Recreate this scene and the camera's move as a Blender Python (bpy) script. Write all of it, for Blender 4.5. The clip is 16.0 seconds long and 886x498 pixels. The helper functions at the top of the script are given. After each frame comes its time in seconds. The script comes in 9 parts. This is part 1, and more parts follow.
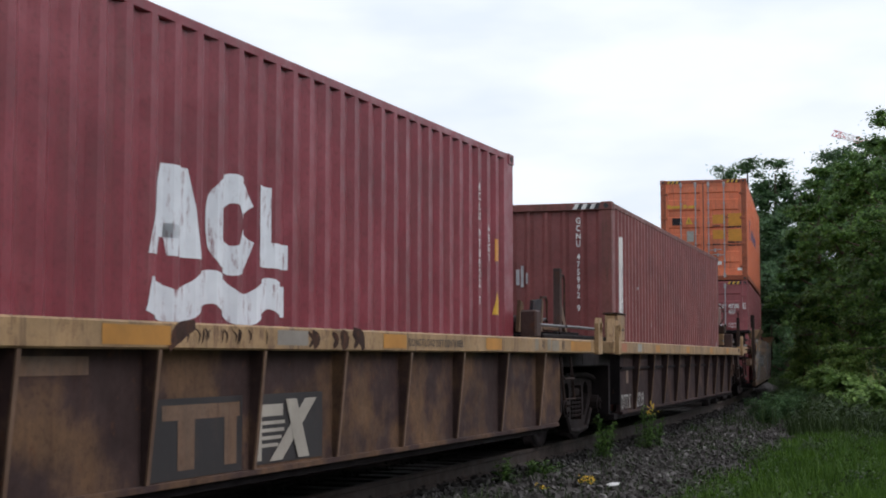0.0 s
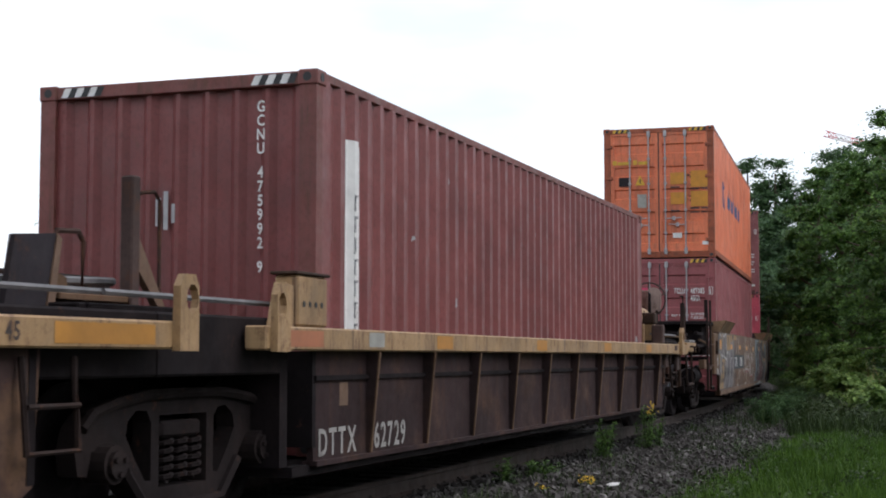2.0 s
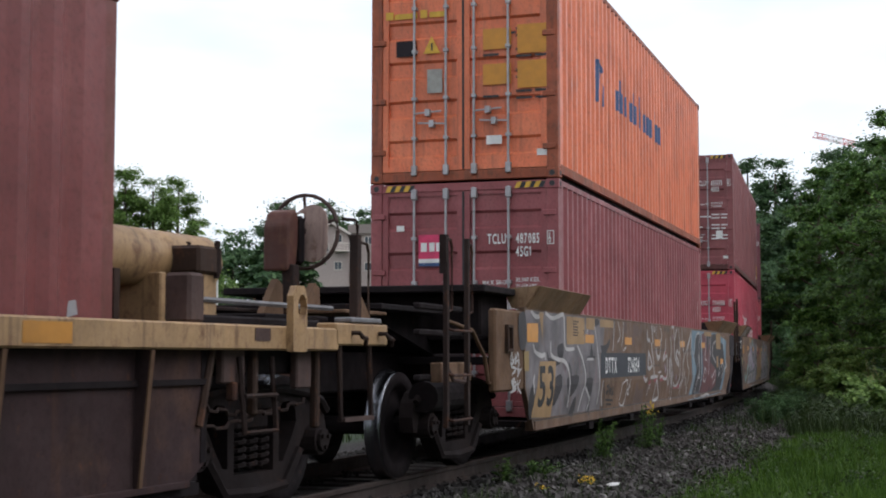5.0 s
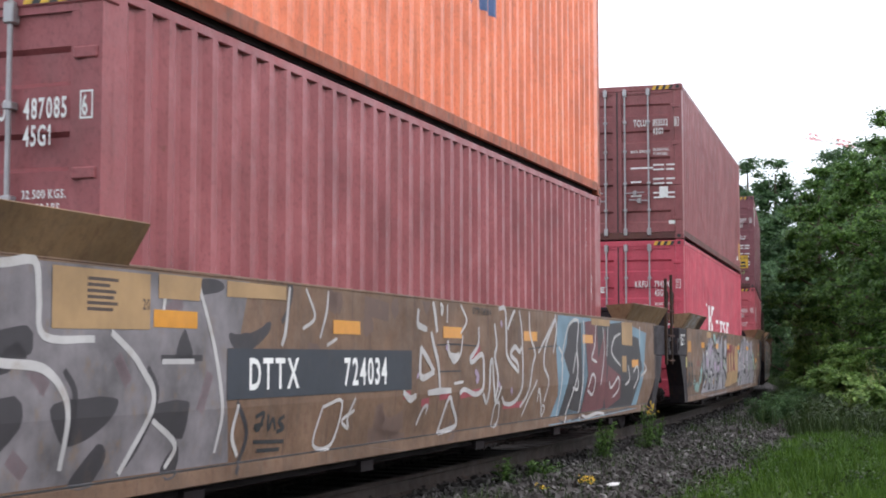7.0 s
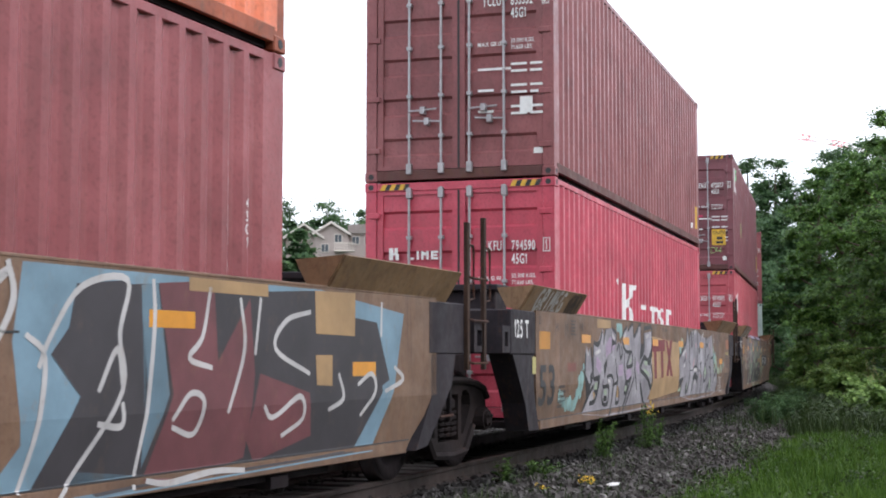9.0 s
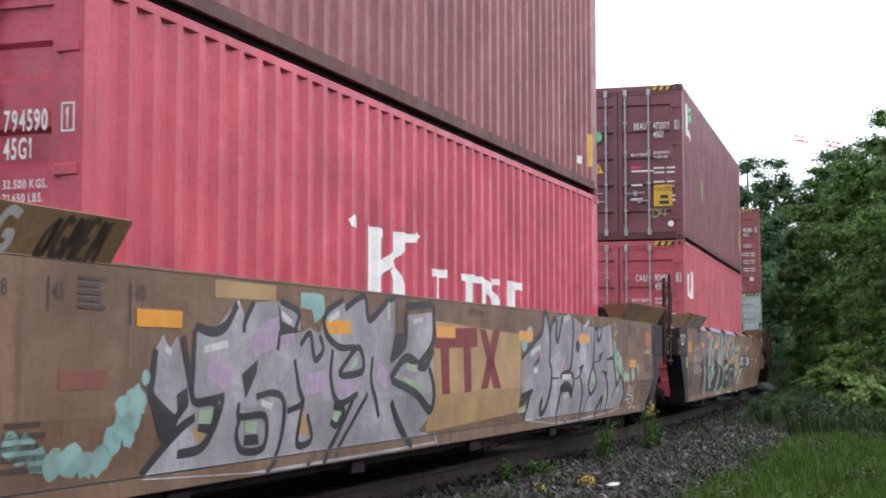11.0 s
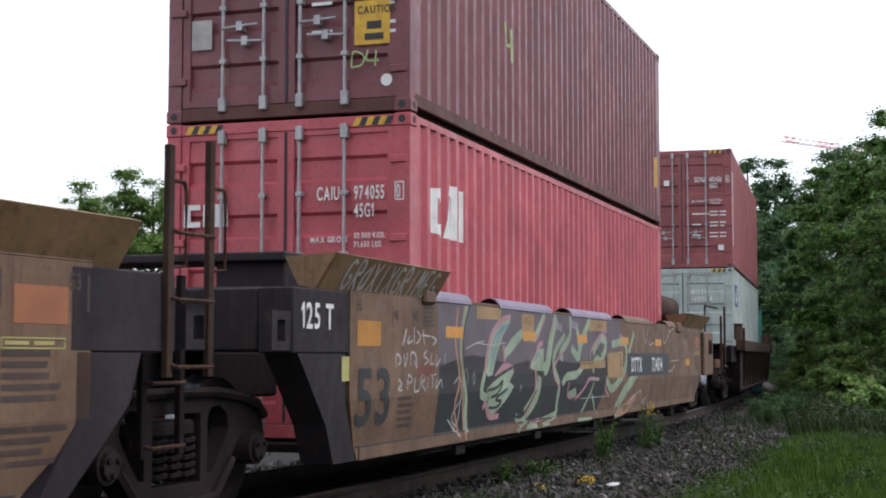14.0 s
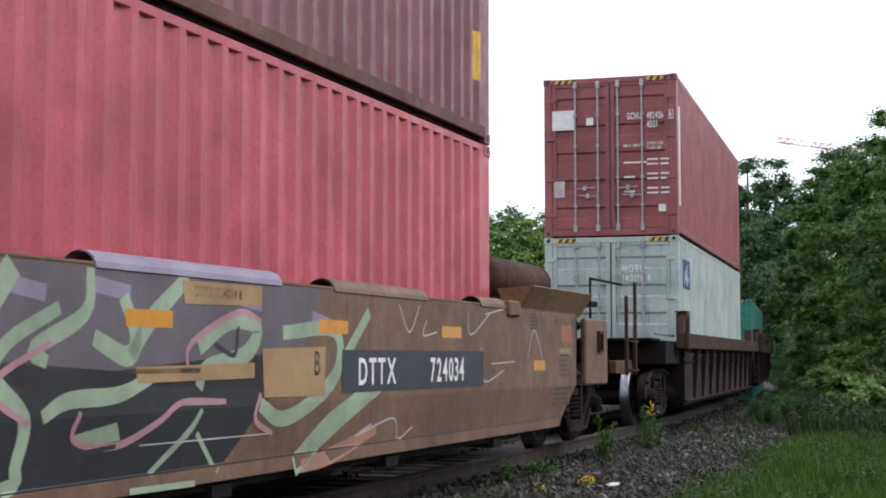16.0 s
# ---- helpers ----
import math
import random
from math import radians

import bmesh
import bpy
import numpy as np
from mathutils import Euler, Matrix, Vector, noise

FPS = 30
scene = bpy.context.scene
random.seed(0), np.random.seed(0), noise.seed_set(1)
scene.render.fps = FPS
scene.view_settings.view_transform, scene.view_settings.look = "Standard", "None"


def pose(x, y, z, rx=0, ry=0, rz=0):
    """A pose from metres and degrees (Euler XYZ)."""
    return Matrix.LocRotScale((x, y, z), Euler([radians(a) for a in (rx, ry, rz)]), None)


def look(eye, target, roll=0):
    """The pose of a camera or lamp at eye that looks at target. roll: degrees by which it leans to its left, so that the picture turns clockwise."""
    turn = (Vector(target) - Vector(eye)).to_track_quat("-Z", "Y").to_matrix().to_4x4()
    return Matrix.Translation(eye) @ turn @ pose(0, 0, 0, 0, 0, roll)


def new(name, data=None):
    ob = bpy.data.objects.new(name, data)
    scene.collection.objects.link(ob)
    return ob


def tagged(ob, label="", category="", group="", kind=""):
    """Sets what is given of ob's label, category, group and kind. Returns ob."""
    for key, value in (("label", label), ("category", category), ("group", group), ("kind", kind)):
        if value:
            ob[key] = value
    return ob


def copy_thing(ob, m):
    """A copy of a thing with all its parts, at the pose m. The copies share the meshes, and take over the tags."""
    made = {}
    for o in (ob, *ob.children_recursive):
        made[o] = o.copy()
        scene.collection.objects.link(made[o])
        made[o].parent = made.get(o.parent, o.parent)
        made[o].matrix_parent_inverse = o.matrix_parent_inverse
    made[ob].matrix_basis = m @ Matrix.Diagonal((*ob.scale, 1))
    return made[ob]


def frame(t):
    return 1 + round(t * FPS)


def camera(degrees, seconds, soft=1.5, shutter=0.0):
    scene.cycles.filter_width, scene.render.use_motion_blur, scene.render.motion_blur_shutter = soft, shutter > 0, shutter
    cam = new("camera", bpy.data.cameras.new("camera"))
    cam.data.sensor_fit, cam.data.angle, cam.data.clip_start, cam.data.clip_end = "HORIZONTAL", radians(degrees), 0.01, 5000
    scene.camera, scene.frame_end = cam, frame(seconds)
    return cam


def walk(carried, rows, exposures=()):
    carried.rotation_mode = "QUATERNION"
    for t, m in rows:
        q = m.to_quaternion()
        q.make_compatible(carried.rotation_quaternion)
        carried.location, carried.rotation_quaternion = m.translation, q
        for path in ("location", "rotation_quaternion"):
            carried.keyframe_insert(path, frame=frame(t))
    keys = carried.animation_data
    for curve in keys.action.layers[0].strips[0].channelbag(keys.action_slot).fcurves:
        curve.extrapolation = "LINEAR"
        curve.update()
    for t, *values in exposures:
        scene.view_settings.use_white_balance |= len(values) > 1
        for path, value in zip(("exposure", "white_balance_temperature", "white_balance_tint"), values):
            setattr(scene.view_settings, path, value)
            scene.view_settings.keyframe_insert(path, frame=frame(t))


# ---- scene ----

# ---------------------------------------------------------------- camera
cam = camera(33.78, 16.0, soft=1.9, shutter=0.1)
EYE = 1.096
walk(cam, [(0.0, pose(0, 0, EYE, 94.235, 0, 0)), (16.0, pose(0, 0, EYE, 94.235, 0, 0))],
     exposures=[(0.0, -0.20, 6250, 15), (1.0, -0.18, 6250, 15), (1.8, -0.09, 6250, 15), (2.4, 0.18, 6250, 15), (3.0, 0.52, 6250, 15), (3.6, 0.44, 6250, 15), (4.8, -0.04, 6250, 15), (5.5, -0.14, 6250, 15), (6.1, 0.22, 6220, 16), (6.5, 0.33, 6220, 16), (7.0, 0.63, 6220, 16), (8.2, 0.68, 6220, 16), (10.5, 0.61, 6220, 16), (12.0, 0.49, 6220, 16), (13.0, 0.29, 6220, 16), (14.0, 0.22, 6220, 16), (14.5, 0.37, 6220, 16), (16.0, 0.33, 6220, 16)])

# ---------------------------------------------------------------- light
world = bpy.data.worlds.new("overcast_sky")
scene.world = world
world.use_nodes = True
wn = world.node_tree.nodes
wl = world.node_tree.links
wn.clear()
w_out = wn.new("ShaderNodeOutputWorld")
w_bg = wn.new("ShaderNodeBackground")
w_sky = wn.new("ShaderNodeTexSky")
w_sky.sky_type = "NISHITA"
w_sky.sun_disc = False
w_sky.sun_elevation = radians(44)
w_sky.sun_rotation = radians(93)
w_sky.air_density, w_sky.dust_density, w_sky.ozone_density = 1.0, 4.0, 1.0
# cloud deck: an even grey-white layer, a little darker near the horizon, with soft cloud bellies
w_tc = wn.new("ShaderNodeTexCoord")
w_map = wn.new("ShaderNodeMapping")
w_map.inputs["Scale"].default_value = (1.0, 1.0, 3.2)
w_noise = wn.new("ShaderNodeTexNoise")
w_noise.inputs["Scale"].default_value = 5.5
w_noise.inputs["Detail"].default_value = 4
w_ramp = wn.new("ShaderNodeValToRGB")
w_ramp.color_ramp.elements[0].position, w_ramp.color_ramp.elements[0].color = 0.33, (10.6, 11.6, 12.2, 1)
w_ramp.color_ramp.elements[1].position, w_ramp.color_ramp.elements[1].color = 0.56, (12.6, 13.3, 13.6, 1)
w_mix = wn.new("ShaderNodeMixRGB")
w_mix.inputs["Fac"].default_value = 0.88
w_bg.inputs["Strength"].default_value = 0.1
wl.new(w_tc.outputs["Generated"], w_map.inputs["Vector"])
wl.new(w_map.outputs["Vector"], w_noise.inputs["Vector"])
wl.new(w_noise.outputs["Fac"], w_ramp.inputs["Fac"])
wl.new(w_sky.outputs["Color"], w_mix.inputs["Color1"])
wl.new(w_ramp.outputs["Color"], w_mix.inputs["Color2"])
wl.new(w_mix.outputs["Color"], w_bg.inputs["Color"])
wl.new(w_bg.outputs["Background"], w_out.inputs["Surface"])

sun = new("sun", bpy.data.lights.new("sun", "SUN"))
sun.data.energy, sun.data.angle, sun.data.color = 1.1, radians(35), (1.0, 0.985, 0.97)
sun.matrix_world = look((50, -3, 48), (0, 0, 0))

# ---------------------------------------------------------------- the line
TRACK_D, TRACK_TURN, TRACK_K = 5.914, radians(-21.706), 0.002856
AWAY = Vector((-math.sin(TRACK_TURN), math.cos(TRACK_TURN), 0))
LEFT = Vector((-math.cos(TRACK_TURN), -math.sin(TRACK_TURN), 0))
CONTAINER_L, CONTAINER_W, CONTAINER_H = 12.192, 2.438, 2.896
SPEED = 4.921


def track(s, side=0.0, z=0.0):
    """A place on the curved line, s metres along it, side metres to its left."""
    a = TRACK_K * s
    inward = 1 / TRACK_K - side
    return (TRACK_D + 1 / TRACK_K) * LEFT + inward * (AWAY * math.sin(a) - LEFT * math.cos(a)) + Vector((0, 0, z))


def run(t):
    """How far the train has come at t seconds."""
    return SPEED * t + -0.000512 * (t - 8) ** 2 + 0.000112 * (t - 8) ** 3


def chord_pose(s_a, s_b, s_zero, z=0.0):
    """The pose of a rigid body carried at s_a and s_b; its origin lies at s_zero along it."""
    a, b = track(s_a), track(s_b)
    d = (b - a).normalized()
    middle = (a + b) / 2
    origin = middle + d * (s_zero - (s_a + s_b) / 2)
    return Matrix.Translation(origin + Vector((0, 0, z))) @ Matrix.Rotation(math.atan2(d.y, d.x), 4, "Z")


MOVERS = []  # thing, s of its origin at the start, carrying points before and after that origin, height


def carried_by_train(thing, s, before, after, z=0.0, step=0.5):
    MOVERS.append((thing, s, before, after, z, step))
    return thing

# ---------------------------------------------------------------- materials
def material(name):
    m = bpy.data.materials.new(name)
    m.use_nodes = True
    nt = m.node_tree
    return m, nt, nt.nodes["Principled BSDF"]


def ramp(nt, fac, stops):
    r = nt.nodes.new("ShaderNodeValToRGB")
    while len(r.color_ramp.elements) < len(stops):
        r.color_ramp.elements.new(0.5)
    for e, (pos, col) in zip(r.color_ramp.elements, stops):
        e.position, e.color = pos, (*col, 1)
    nt.links.new(fac, r.inputs["Fac"])
    return r.outputs["Color"]


def noise_tex(nt, scale, detail=5.0, stretch=(1, 1, 1), rough=0.6, coords="Object"):
    tc = nt.nodes.new("ShaderNodeTexCoord")
    mp = nt.nodes.new("ShaderNodeMapping")
    mp.inputs["Scale"].default_value = stretch
    n = nt.nodes.new("ShaderNodeTexNoise")
    n.inputs["Scale"].default_value, n.inputs["Detail"].default_value, n.inputs["Roughness"].default_value = scale, detail, rough
    nt.links.new(tc.outputs[coords], mp.inputs["Vector"])
    nt.links.new(mp.outputs["Vector"], n.inputs["Vector"])
    return n.outputs["Fac"]


def mix(nt, fac, a, b):
    m = nt.nodes.new("ShaderNodeMixRGB")
    for sock, v in ((m.inputs["Fac"], fac), (m.inputs["Color1"], a), (m.inputs["Color2"], b)):
        if isinstance(v, (int, float)):
            sock.default_value = v
        elif isinstance(v, tuple):
            sock.default_value = (*v, 1)
        else:
            nt.links.new(v, sock)
    return m.outputs["Color"]


def bump(nt, bsdf, height, strength=0.2, distance=0.01):
    b = nt.nodes.new("ShaderNodeBump")
    b.inputs["Strength"].default_value, b.inputs["Distance"].default_value = strength, distance
    nt.links.new(height, b.inputs["Height"])
    nt.links.new(b.outputs["Normal"], bsdf.inputs["Normal"])


def paint(name, rgb, faded=None, mottle=0.0, rust=0.12, rough=0.4, streak=0.35, dirt=(0.09, 0.07, 0.055), metallic=0.0, shine=0.5, weep=0.0, dent=0.25, stops=(0.3, 0.52, 0.75)):
    """Weathered paint on steel: faded patches, grime and rust running down, chips, shallow dents."""
    m, nt, bsdf = material(name)
    faded = faded or tuple(min(1, c * 1.25 + 0.02) for c in rgb)
    dark = tuple(c * 0.72 for c in rgb)
    base = ramp(nt, noise_tex(nt, 1.3, 6), [(stops[0], dark), (stops[1], rgb), (stops[2], faded)])
    runs = ramp(nt, noise_tex(nt, 3.0, 6, (3.0, 3.0, 0.35)), [(0.5, (0, 0, 0)), (0.8, (streak, streak, streak))])
    col = mix(nt, runs, base, dirt)
    if mottle:
        blot = ramp(nt, noise_tex(nt, 0.9, 7, (1, 1, 1.6), 0.65), [(0.45, (0, 0, 0)), (0.68, (mottle,) * 3)])
        col = mix(nt, blot, col, tuple(c * 0.3 for c in rgb))
    if weep:
        drips = ramp(nt, noise_tex(nt, 2.6, 7, (4.0, 4.0, 0.22), 0.7), [(0.55, (0, 0, 0)), (0.66, (weep, weep, weep))])
        col = mix(nt, drips, col, (0.075, 0.036, 0.022))
    spots = ramp(nt, noise_tex(nt, 9.0, 8, (1, 1, 0.6), 0.75), [(0.66 - rust * 0.4, (0, 0, 0)), (0.76 - rust * 0.3, (0.8, 0.8, 0.8))])
    col = mix(nt, spots, col, (0.11, 0.045, 0.022))
    grain = ramp(nt, noise_tex(nt, 34.0, 4, (1, 1, 0.7), 0.7), [(0.35, (0.35, 0.35, 0.35)), (0.5, (0, 0, 0))])
    col = mix(nt, grain, col, tuple(c * 0.55 for c in dark))
    nt.links.new(col, bsdf.inputs["Base Color"])
    bsdf.inputs["Metallic"].default_value = metallic
    bsdf.inputs["Specular IOR Level"].default_value = shine
    rr = ramp(nt, noise_tex(nt, 5.0, 4), [(0.3, (rough - 0.1,) * 3), (0.7, (min(1, rough + 0.15),) * 3)])
    nt.links.new(rr, bsdf.inputs["Roughness"])
    soft = nt.nodes.new("ShaderNodeBump")
    soft.inputs["Strength"].default_value, soft.inputs["Distance"].default_value = dent, 0.05
    nt.links.new(noise_tex(nt, 2.2, 3), soft.inputs["Height"])
    fine = nt.nodes.new("ShaderNodeBump")
    fine.inputs["Strength"].default_value, fine.inputs["Distance"].default_value = 0.18, 0.006
    nt.links.new(noise_tex(nt, 22.0, 5), fine.inputs["Height"])
    nt.links.new(soft.outputs["Normal"], fine.inputs["Normal"])
    nt.links.new(fine.outputs["Normal"], bsdf.inputs["Normal"])
    return m


def plain(name, rgb, rough=0.6, metallic=0.0, vary=0.2, scale=8.0):
    m, nt, bsdf = material(name)
    lo, hi = tuple(c * (1 - vary) for c in rgb), tuple(min(1, c * (1 + vary)) for c in rgb)
    nt.links.new(ramp(nt, noise_tex(nt, scale, 6), [(0.3, lo), (0.7, hi)]), bsdf.inputs["Base Color"])
    bsdf.inputs["Roughness"].default_value, bsdf.inputs["Metallic"].default_value = rough, metallic
    bump(nt, bsdf, noise_tex(nt, 40.0, 4), 0.1, 0.004)
    return m


def leaf_mat(name, dark, light, trans=0.25):
    m, nt, bsdf = material(name)
    geo = nt.nodes.new("ShaderNodeNewGeometry")
    # the few palest leaves are glints put into the colour
    pale = tuple(c * 1.25 + 0.02 for c in light)
    c1 = ramp(nt, geo.outputs["Random Per Island"], [(0.0, dark), (0.55, tuple((a + b) / 2 for a, b in zip(dark, light))), (0.92, light), (1.0, pale)])
    patches = ramp(nt, noise_tex(nt, 0.45, 4), [(0.4, (0, 0, 0)), (0.66, (0.5, 0.5, 0.5))])
    c2 = mix(nt, patches, c1, dark)
    nt.links.new(c2, bsdf.inputs["Base Color"])
    bsdf.inputs["Roughness"].default_value = 0.5
    bsdf.inputs["Specular IOR Level"].default_value = 0.22
    tr = nt.nodes.new("ShaderNodeBsdfTranslucent")
    ms = nt.nodes.new("ShaderNodeMixShader")
    ms.inputs["Fac"].default_value = trans
    nt.links.new(c2, tr.inputs["Color"])
    nt.links.new(bsdf.outputs["BSDF"], ms.inputs[1])
    nt.links.new(tr.outputs["BSDF"], ms.inputs[2])
    nt.links.new(ms.outputs["Shader"], nt.nodes["Material Output"].inputs["Surface"])
    return m


MAROON = paint("maroon_paint", (0.225, 0.034, 0.048), rust=0.05)
OXIDE = paint("oxide_red_paint", (0.2, 0.05, 0.047), faded=(0.26, 0.075, 0.07), rust=0.14, streak=0.2, shine=0.5, rough=0.45)
DULL_RED = paint("dull_red_brown_paint", (0.29, 0.085, 0.09), rust=0.06, streak=0.25, shine=0.3)
ORANGE = paint("orange_paint", (0.78, 0.195, 0.082), faded=(0.83, 0.26, 0.13), rust=0.12, weep=0.3)
ORANGE_WORN = paint("rust_edged_orange_paint", (0.36, 0.085, 0.035), faded=(0.5, 0.13, 0.06), mottle=0.6, rust=0.36, rough=0.6, weep=0.6)
CRIMSON = paint("crimson_paint", (0.5, 0.064, 0.099), rust=0.04, streak=0.2)
BROWN_RED = paint("brown_red_paint", (0.255, 0.088, 0.09), rust=0.12, streak=0.25, shine=0.3)
SALMON = paint("salmon_red_paint", (0.47, 0.085, 0.105), rust=0.04, streak=0.15)
PLUM = paint("plum_paint", (0.185, 0.052, 0.064), rust=0.06)
PALE_GREEN = paint("pale_grey_green_paint", (0.42, 0.48, 0.45), faded=(0.52, 0.56, 0.52), rust=0.14, weep=0.3)
TEAL = paint("teal_green_paint", (0.03, 0.22, 0.17), rust=0.08)
CREAM = paint("cream_yellow_paint", (0.38, 0.235, 0.112), mottle=0.42, rust=0.35, rough=0.6, streak=0.4, weep=0.7)
TAN = paint("tan_yellow_paint", (0.168, 0.094, 0.055), mottle=0.5, rust=0.22, rough=0.6, streak=0.5, weep=0.55)
GRIME = paint("brown_grimy_steel", (0.045, 0.026, 0.019), faded=(0.08, 0.046, 0.03), mottle=0.5, rust=0.3, rough=0.8, streak=0.5, shine=0.25, dirt=(0.03, 0.02, 0.014))
SIDE_DARK = paint("sooty_plum_side", (0.047, 0.029, 0.029), faded=(0.115, 0.063, 0.042), mottle=0.6, rust=0.16, rough=0.85, streak=0.5, shine=0.15, dirt=(0.022, 0.015, 0.014), weep=0.35)
RIB_TAN = paint("scuffed_tan_rib", (0.14, 0.08, 0.046), mottle=0.6, rust=0.25, rough=0.7, shine=0.2, weep=0.5)
SIDE_BROWN = paint("dusty_brown_side", (0.06, 0.035, 0.032), faded=(0.165, 0.092, 0.05), mottle=0.5, rust=0.18, rough=0.8, streak=0.5, shine=0.2, dirt=(0.035, 0.022, 0.02), weep=0.3, stops=(0.36, 0.47, 0.62))
DUSTY_STEEL = paint("dusty_worn_steel", (0.085, 0.054, 0.048), faded=(0.13, 0.088, 0.076), mottle=0.5, rust=0.25, rough=0.8, streak=0.5, shine=0.25, dirt=(0.05, 0.036, 0.03))
RAIL_GREY = plain("grey_worn_bar", (0.13, 0.125, 0.13), 0.55, vary=0.35)
GUIDE_TAN = paint("ochre_guide_paint", (0.235, 0.138, 0.068), mottle=0.4, rust=0.28, rough=0.6, streak=0.4, weep=0.5)
WORN_MAROON = paint("rust_eaten_maroon_paint", (0.12, 0.04, 0.035), faded=(0.19, 0.065, 0.055), mottle=0.6, rust=0.36, rough=0.65, weep=0.6)
RUSTY_POST = paint("rust_streaked_post_paint", (0.19, 0.055, 0.046), mottle=0.4, rust=0.3, rough=0.55, weep=0.75)
BRAKE_RED = paint("rust_red_housing", (0.1, 0.027, 0.016), faded=(0.15, 0.045, 0.025), mottle=0.5, rust=0.35, rough=0.7, weep=0.6)
BLACK = paint("sooty_black_steel", (0.013, 0.0095, 0.0105), faded=(0.024, 0.017, 0.017), rust=0.1, rough=0.85, streak=0.25, dirt=(0.026, 0.017, 0.014), shine=0.15)
RUST = paint("rusty_steel", (0.045, 0.022, 0.017), rust=0.4, rough=0.85, shine=0.25, dirt=(0.04, 0.028, 0.02))
ROD = plain("galvanised_rod", (0.36, 0.35, 0.36), 0.45, 0.5)
WHITE = plain("white_marking", (0.72, 0.71, 0.69), 0.6, vary=0.12)
INK = plain("black_marking", (0.025, 0.025, 0.027), 0.6)
YELLOW = plain("yellow_marking", (0.62, 0.36, 0.03), 0.5)
AMBER = plain("amber_reflector", (0.56, 0.235, 0.016), 0.4, vary=0.12)
PINK = plain("pink_red_sticker", (0.6, 0.04, 0.12), 0.5)
BLUE = plain("blue_marking", (0.045, 0.085, 0.2), 0.6)
GREEN_DOT = plain("green_sticker", (0.12, 0.5, 0.2), 0.5)
STEEL = plain("bright_worn_tread", (0.20, 0.205, 0.225), 0.27, 1.0)
GREY_BLUE = paint("blue_grey_paint", (0.025, 0.02, 0.0245), faded=(0.04, 0.033, 0.038), rust=0.16, rough=0.7, shine=0.25, streak=0.35, dirt=(0.035, 0.022, 0.018), weep=0.4)
SILVER = paint("silver_grey_spray", (0.25, 0.23, 0.25), faded=(0.4, 0.38, 0.4), rust=0.0, rough=0.6, streak=0.2, stops=(0.36, 0.5, 0.68))
LILAC = plain("lilac_spray", (0.30, 0.22, 0.30), 0.6)
MARK_RED = plain("dark_red_marking", (0.16, 0.02, 0.025), 0.6)
BARK = plain("bark", (0.10, 0.075, 0.055), 0.9, vary=0.4)
LEAF = leaf_mat("leaf_green", (0.03, 0.076, 0.018), (0.15, 0.265, 0.05), 0.33)
SOOT_BROWN = paint("sooty_brown_steel", (0.027, 0.017, 0.015), faded=(0.052, 0.031, 0.024), rust=0.25, rough=0.85, shine=0.2, dirt=(0.025, 0.018, 0.014))
# greens lifted towards blue, to colour in the haze over the far trees
LEAF_DARK = leaf_mat("leaf_dark_green", (0.034, 0.078, 0.034), (0.125, 0.215, 0.082), 0.38)
LEAF_BRIGHT = leaf_mat("leaf_bright_green", (0.075, 0.15, 0.03), (0.22, 0.33, 0.08), 0.35)
GRASS = leaf_mat("grass_green", (0.024, 0.064, 0.008), (0.11, 0.2, 0.026), 0.32)
WEED = leaf_mat("weed_green", (0.016, 0.031, 0.009), (0.058, 0.092, 0.025), 0.28)
PETAL = plain("yellow_flower", (0.5, 0.31, 0.006), 0.7)
STRAW = plain("straw", (0.33, 0.27, 0.14), 0.8)
# Tie and rail colours are lowered to hold the shadow under the cars.
TIMBER = plain("old_timber", (0.02, 0.0155, 0.0135), 0.9, vary=0.45)
RAIL = paint("rusty_rail", (0.028, 0.0145, 0.01), rust=0.15, rough=0.75)


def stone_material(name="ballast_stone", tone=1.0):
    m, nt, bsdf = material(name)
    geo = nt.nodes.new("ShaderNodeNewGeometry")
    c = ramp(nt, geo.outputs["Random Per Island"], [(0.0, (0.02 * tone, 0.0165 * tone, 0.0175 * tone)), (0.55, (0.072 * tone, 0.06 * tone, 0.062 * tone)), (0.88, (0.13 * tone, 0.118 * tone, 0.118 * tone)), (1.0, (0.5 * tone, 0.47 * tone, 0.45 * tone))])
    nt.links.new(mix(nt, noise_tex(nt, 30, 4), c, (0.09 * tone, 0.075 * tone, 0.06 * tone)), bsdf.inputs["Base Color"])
    bsdf.inputs["Roughness"].default_value = 0.85
    return m


STONE = stone_material(tone=0.54)
# Dirty stones by the rails, toned down further for the shade under the train.
DARK_STONE = stone_material("sooty_shaded_ballast_stone", 0.2)


def ground_material():
    m, nt, bsdf = material("earth_and_grass")
    grit = ramp(nt, noise_tex(nt, 14, 8, rough=0.8), [(0.35, (0.012, 0.009, 0.008)), (0.55, (0.03, 0.023, 0.02)), (0.72, (0.07, 0.06, 0.056))])
    turf = ramp(nt, noise_tex(nt, 3, 8), [(0.3, (0.014, 0.026, 0.009)), (0.7, (0.036, 0.066, 0.018))])
    att = nt.nodes.new("ShaderNodeAttribute")
    att.attribute_name = "turf"
    nt.links.new(mix(nt, att.outputs["Fac"], grit, turf), bsdf.inputs["Base Color"])
    bsdf.inputs["Roughness"].default_value = 0.95
    bump(nt, bsdf, noise_tex(nt, 25, 8), 0.8, 0.05)
    return m


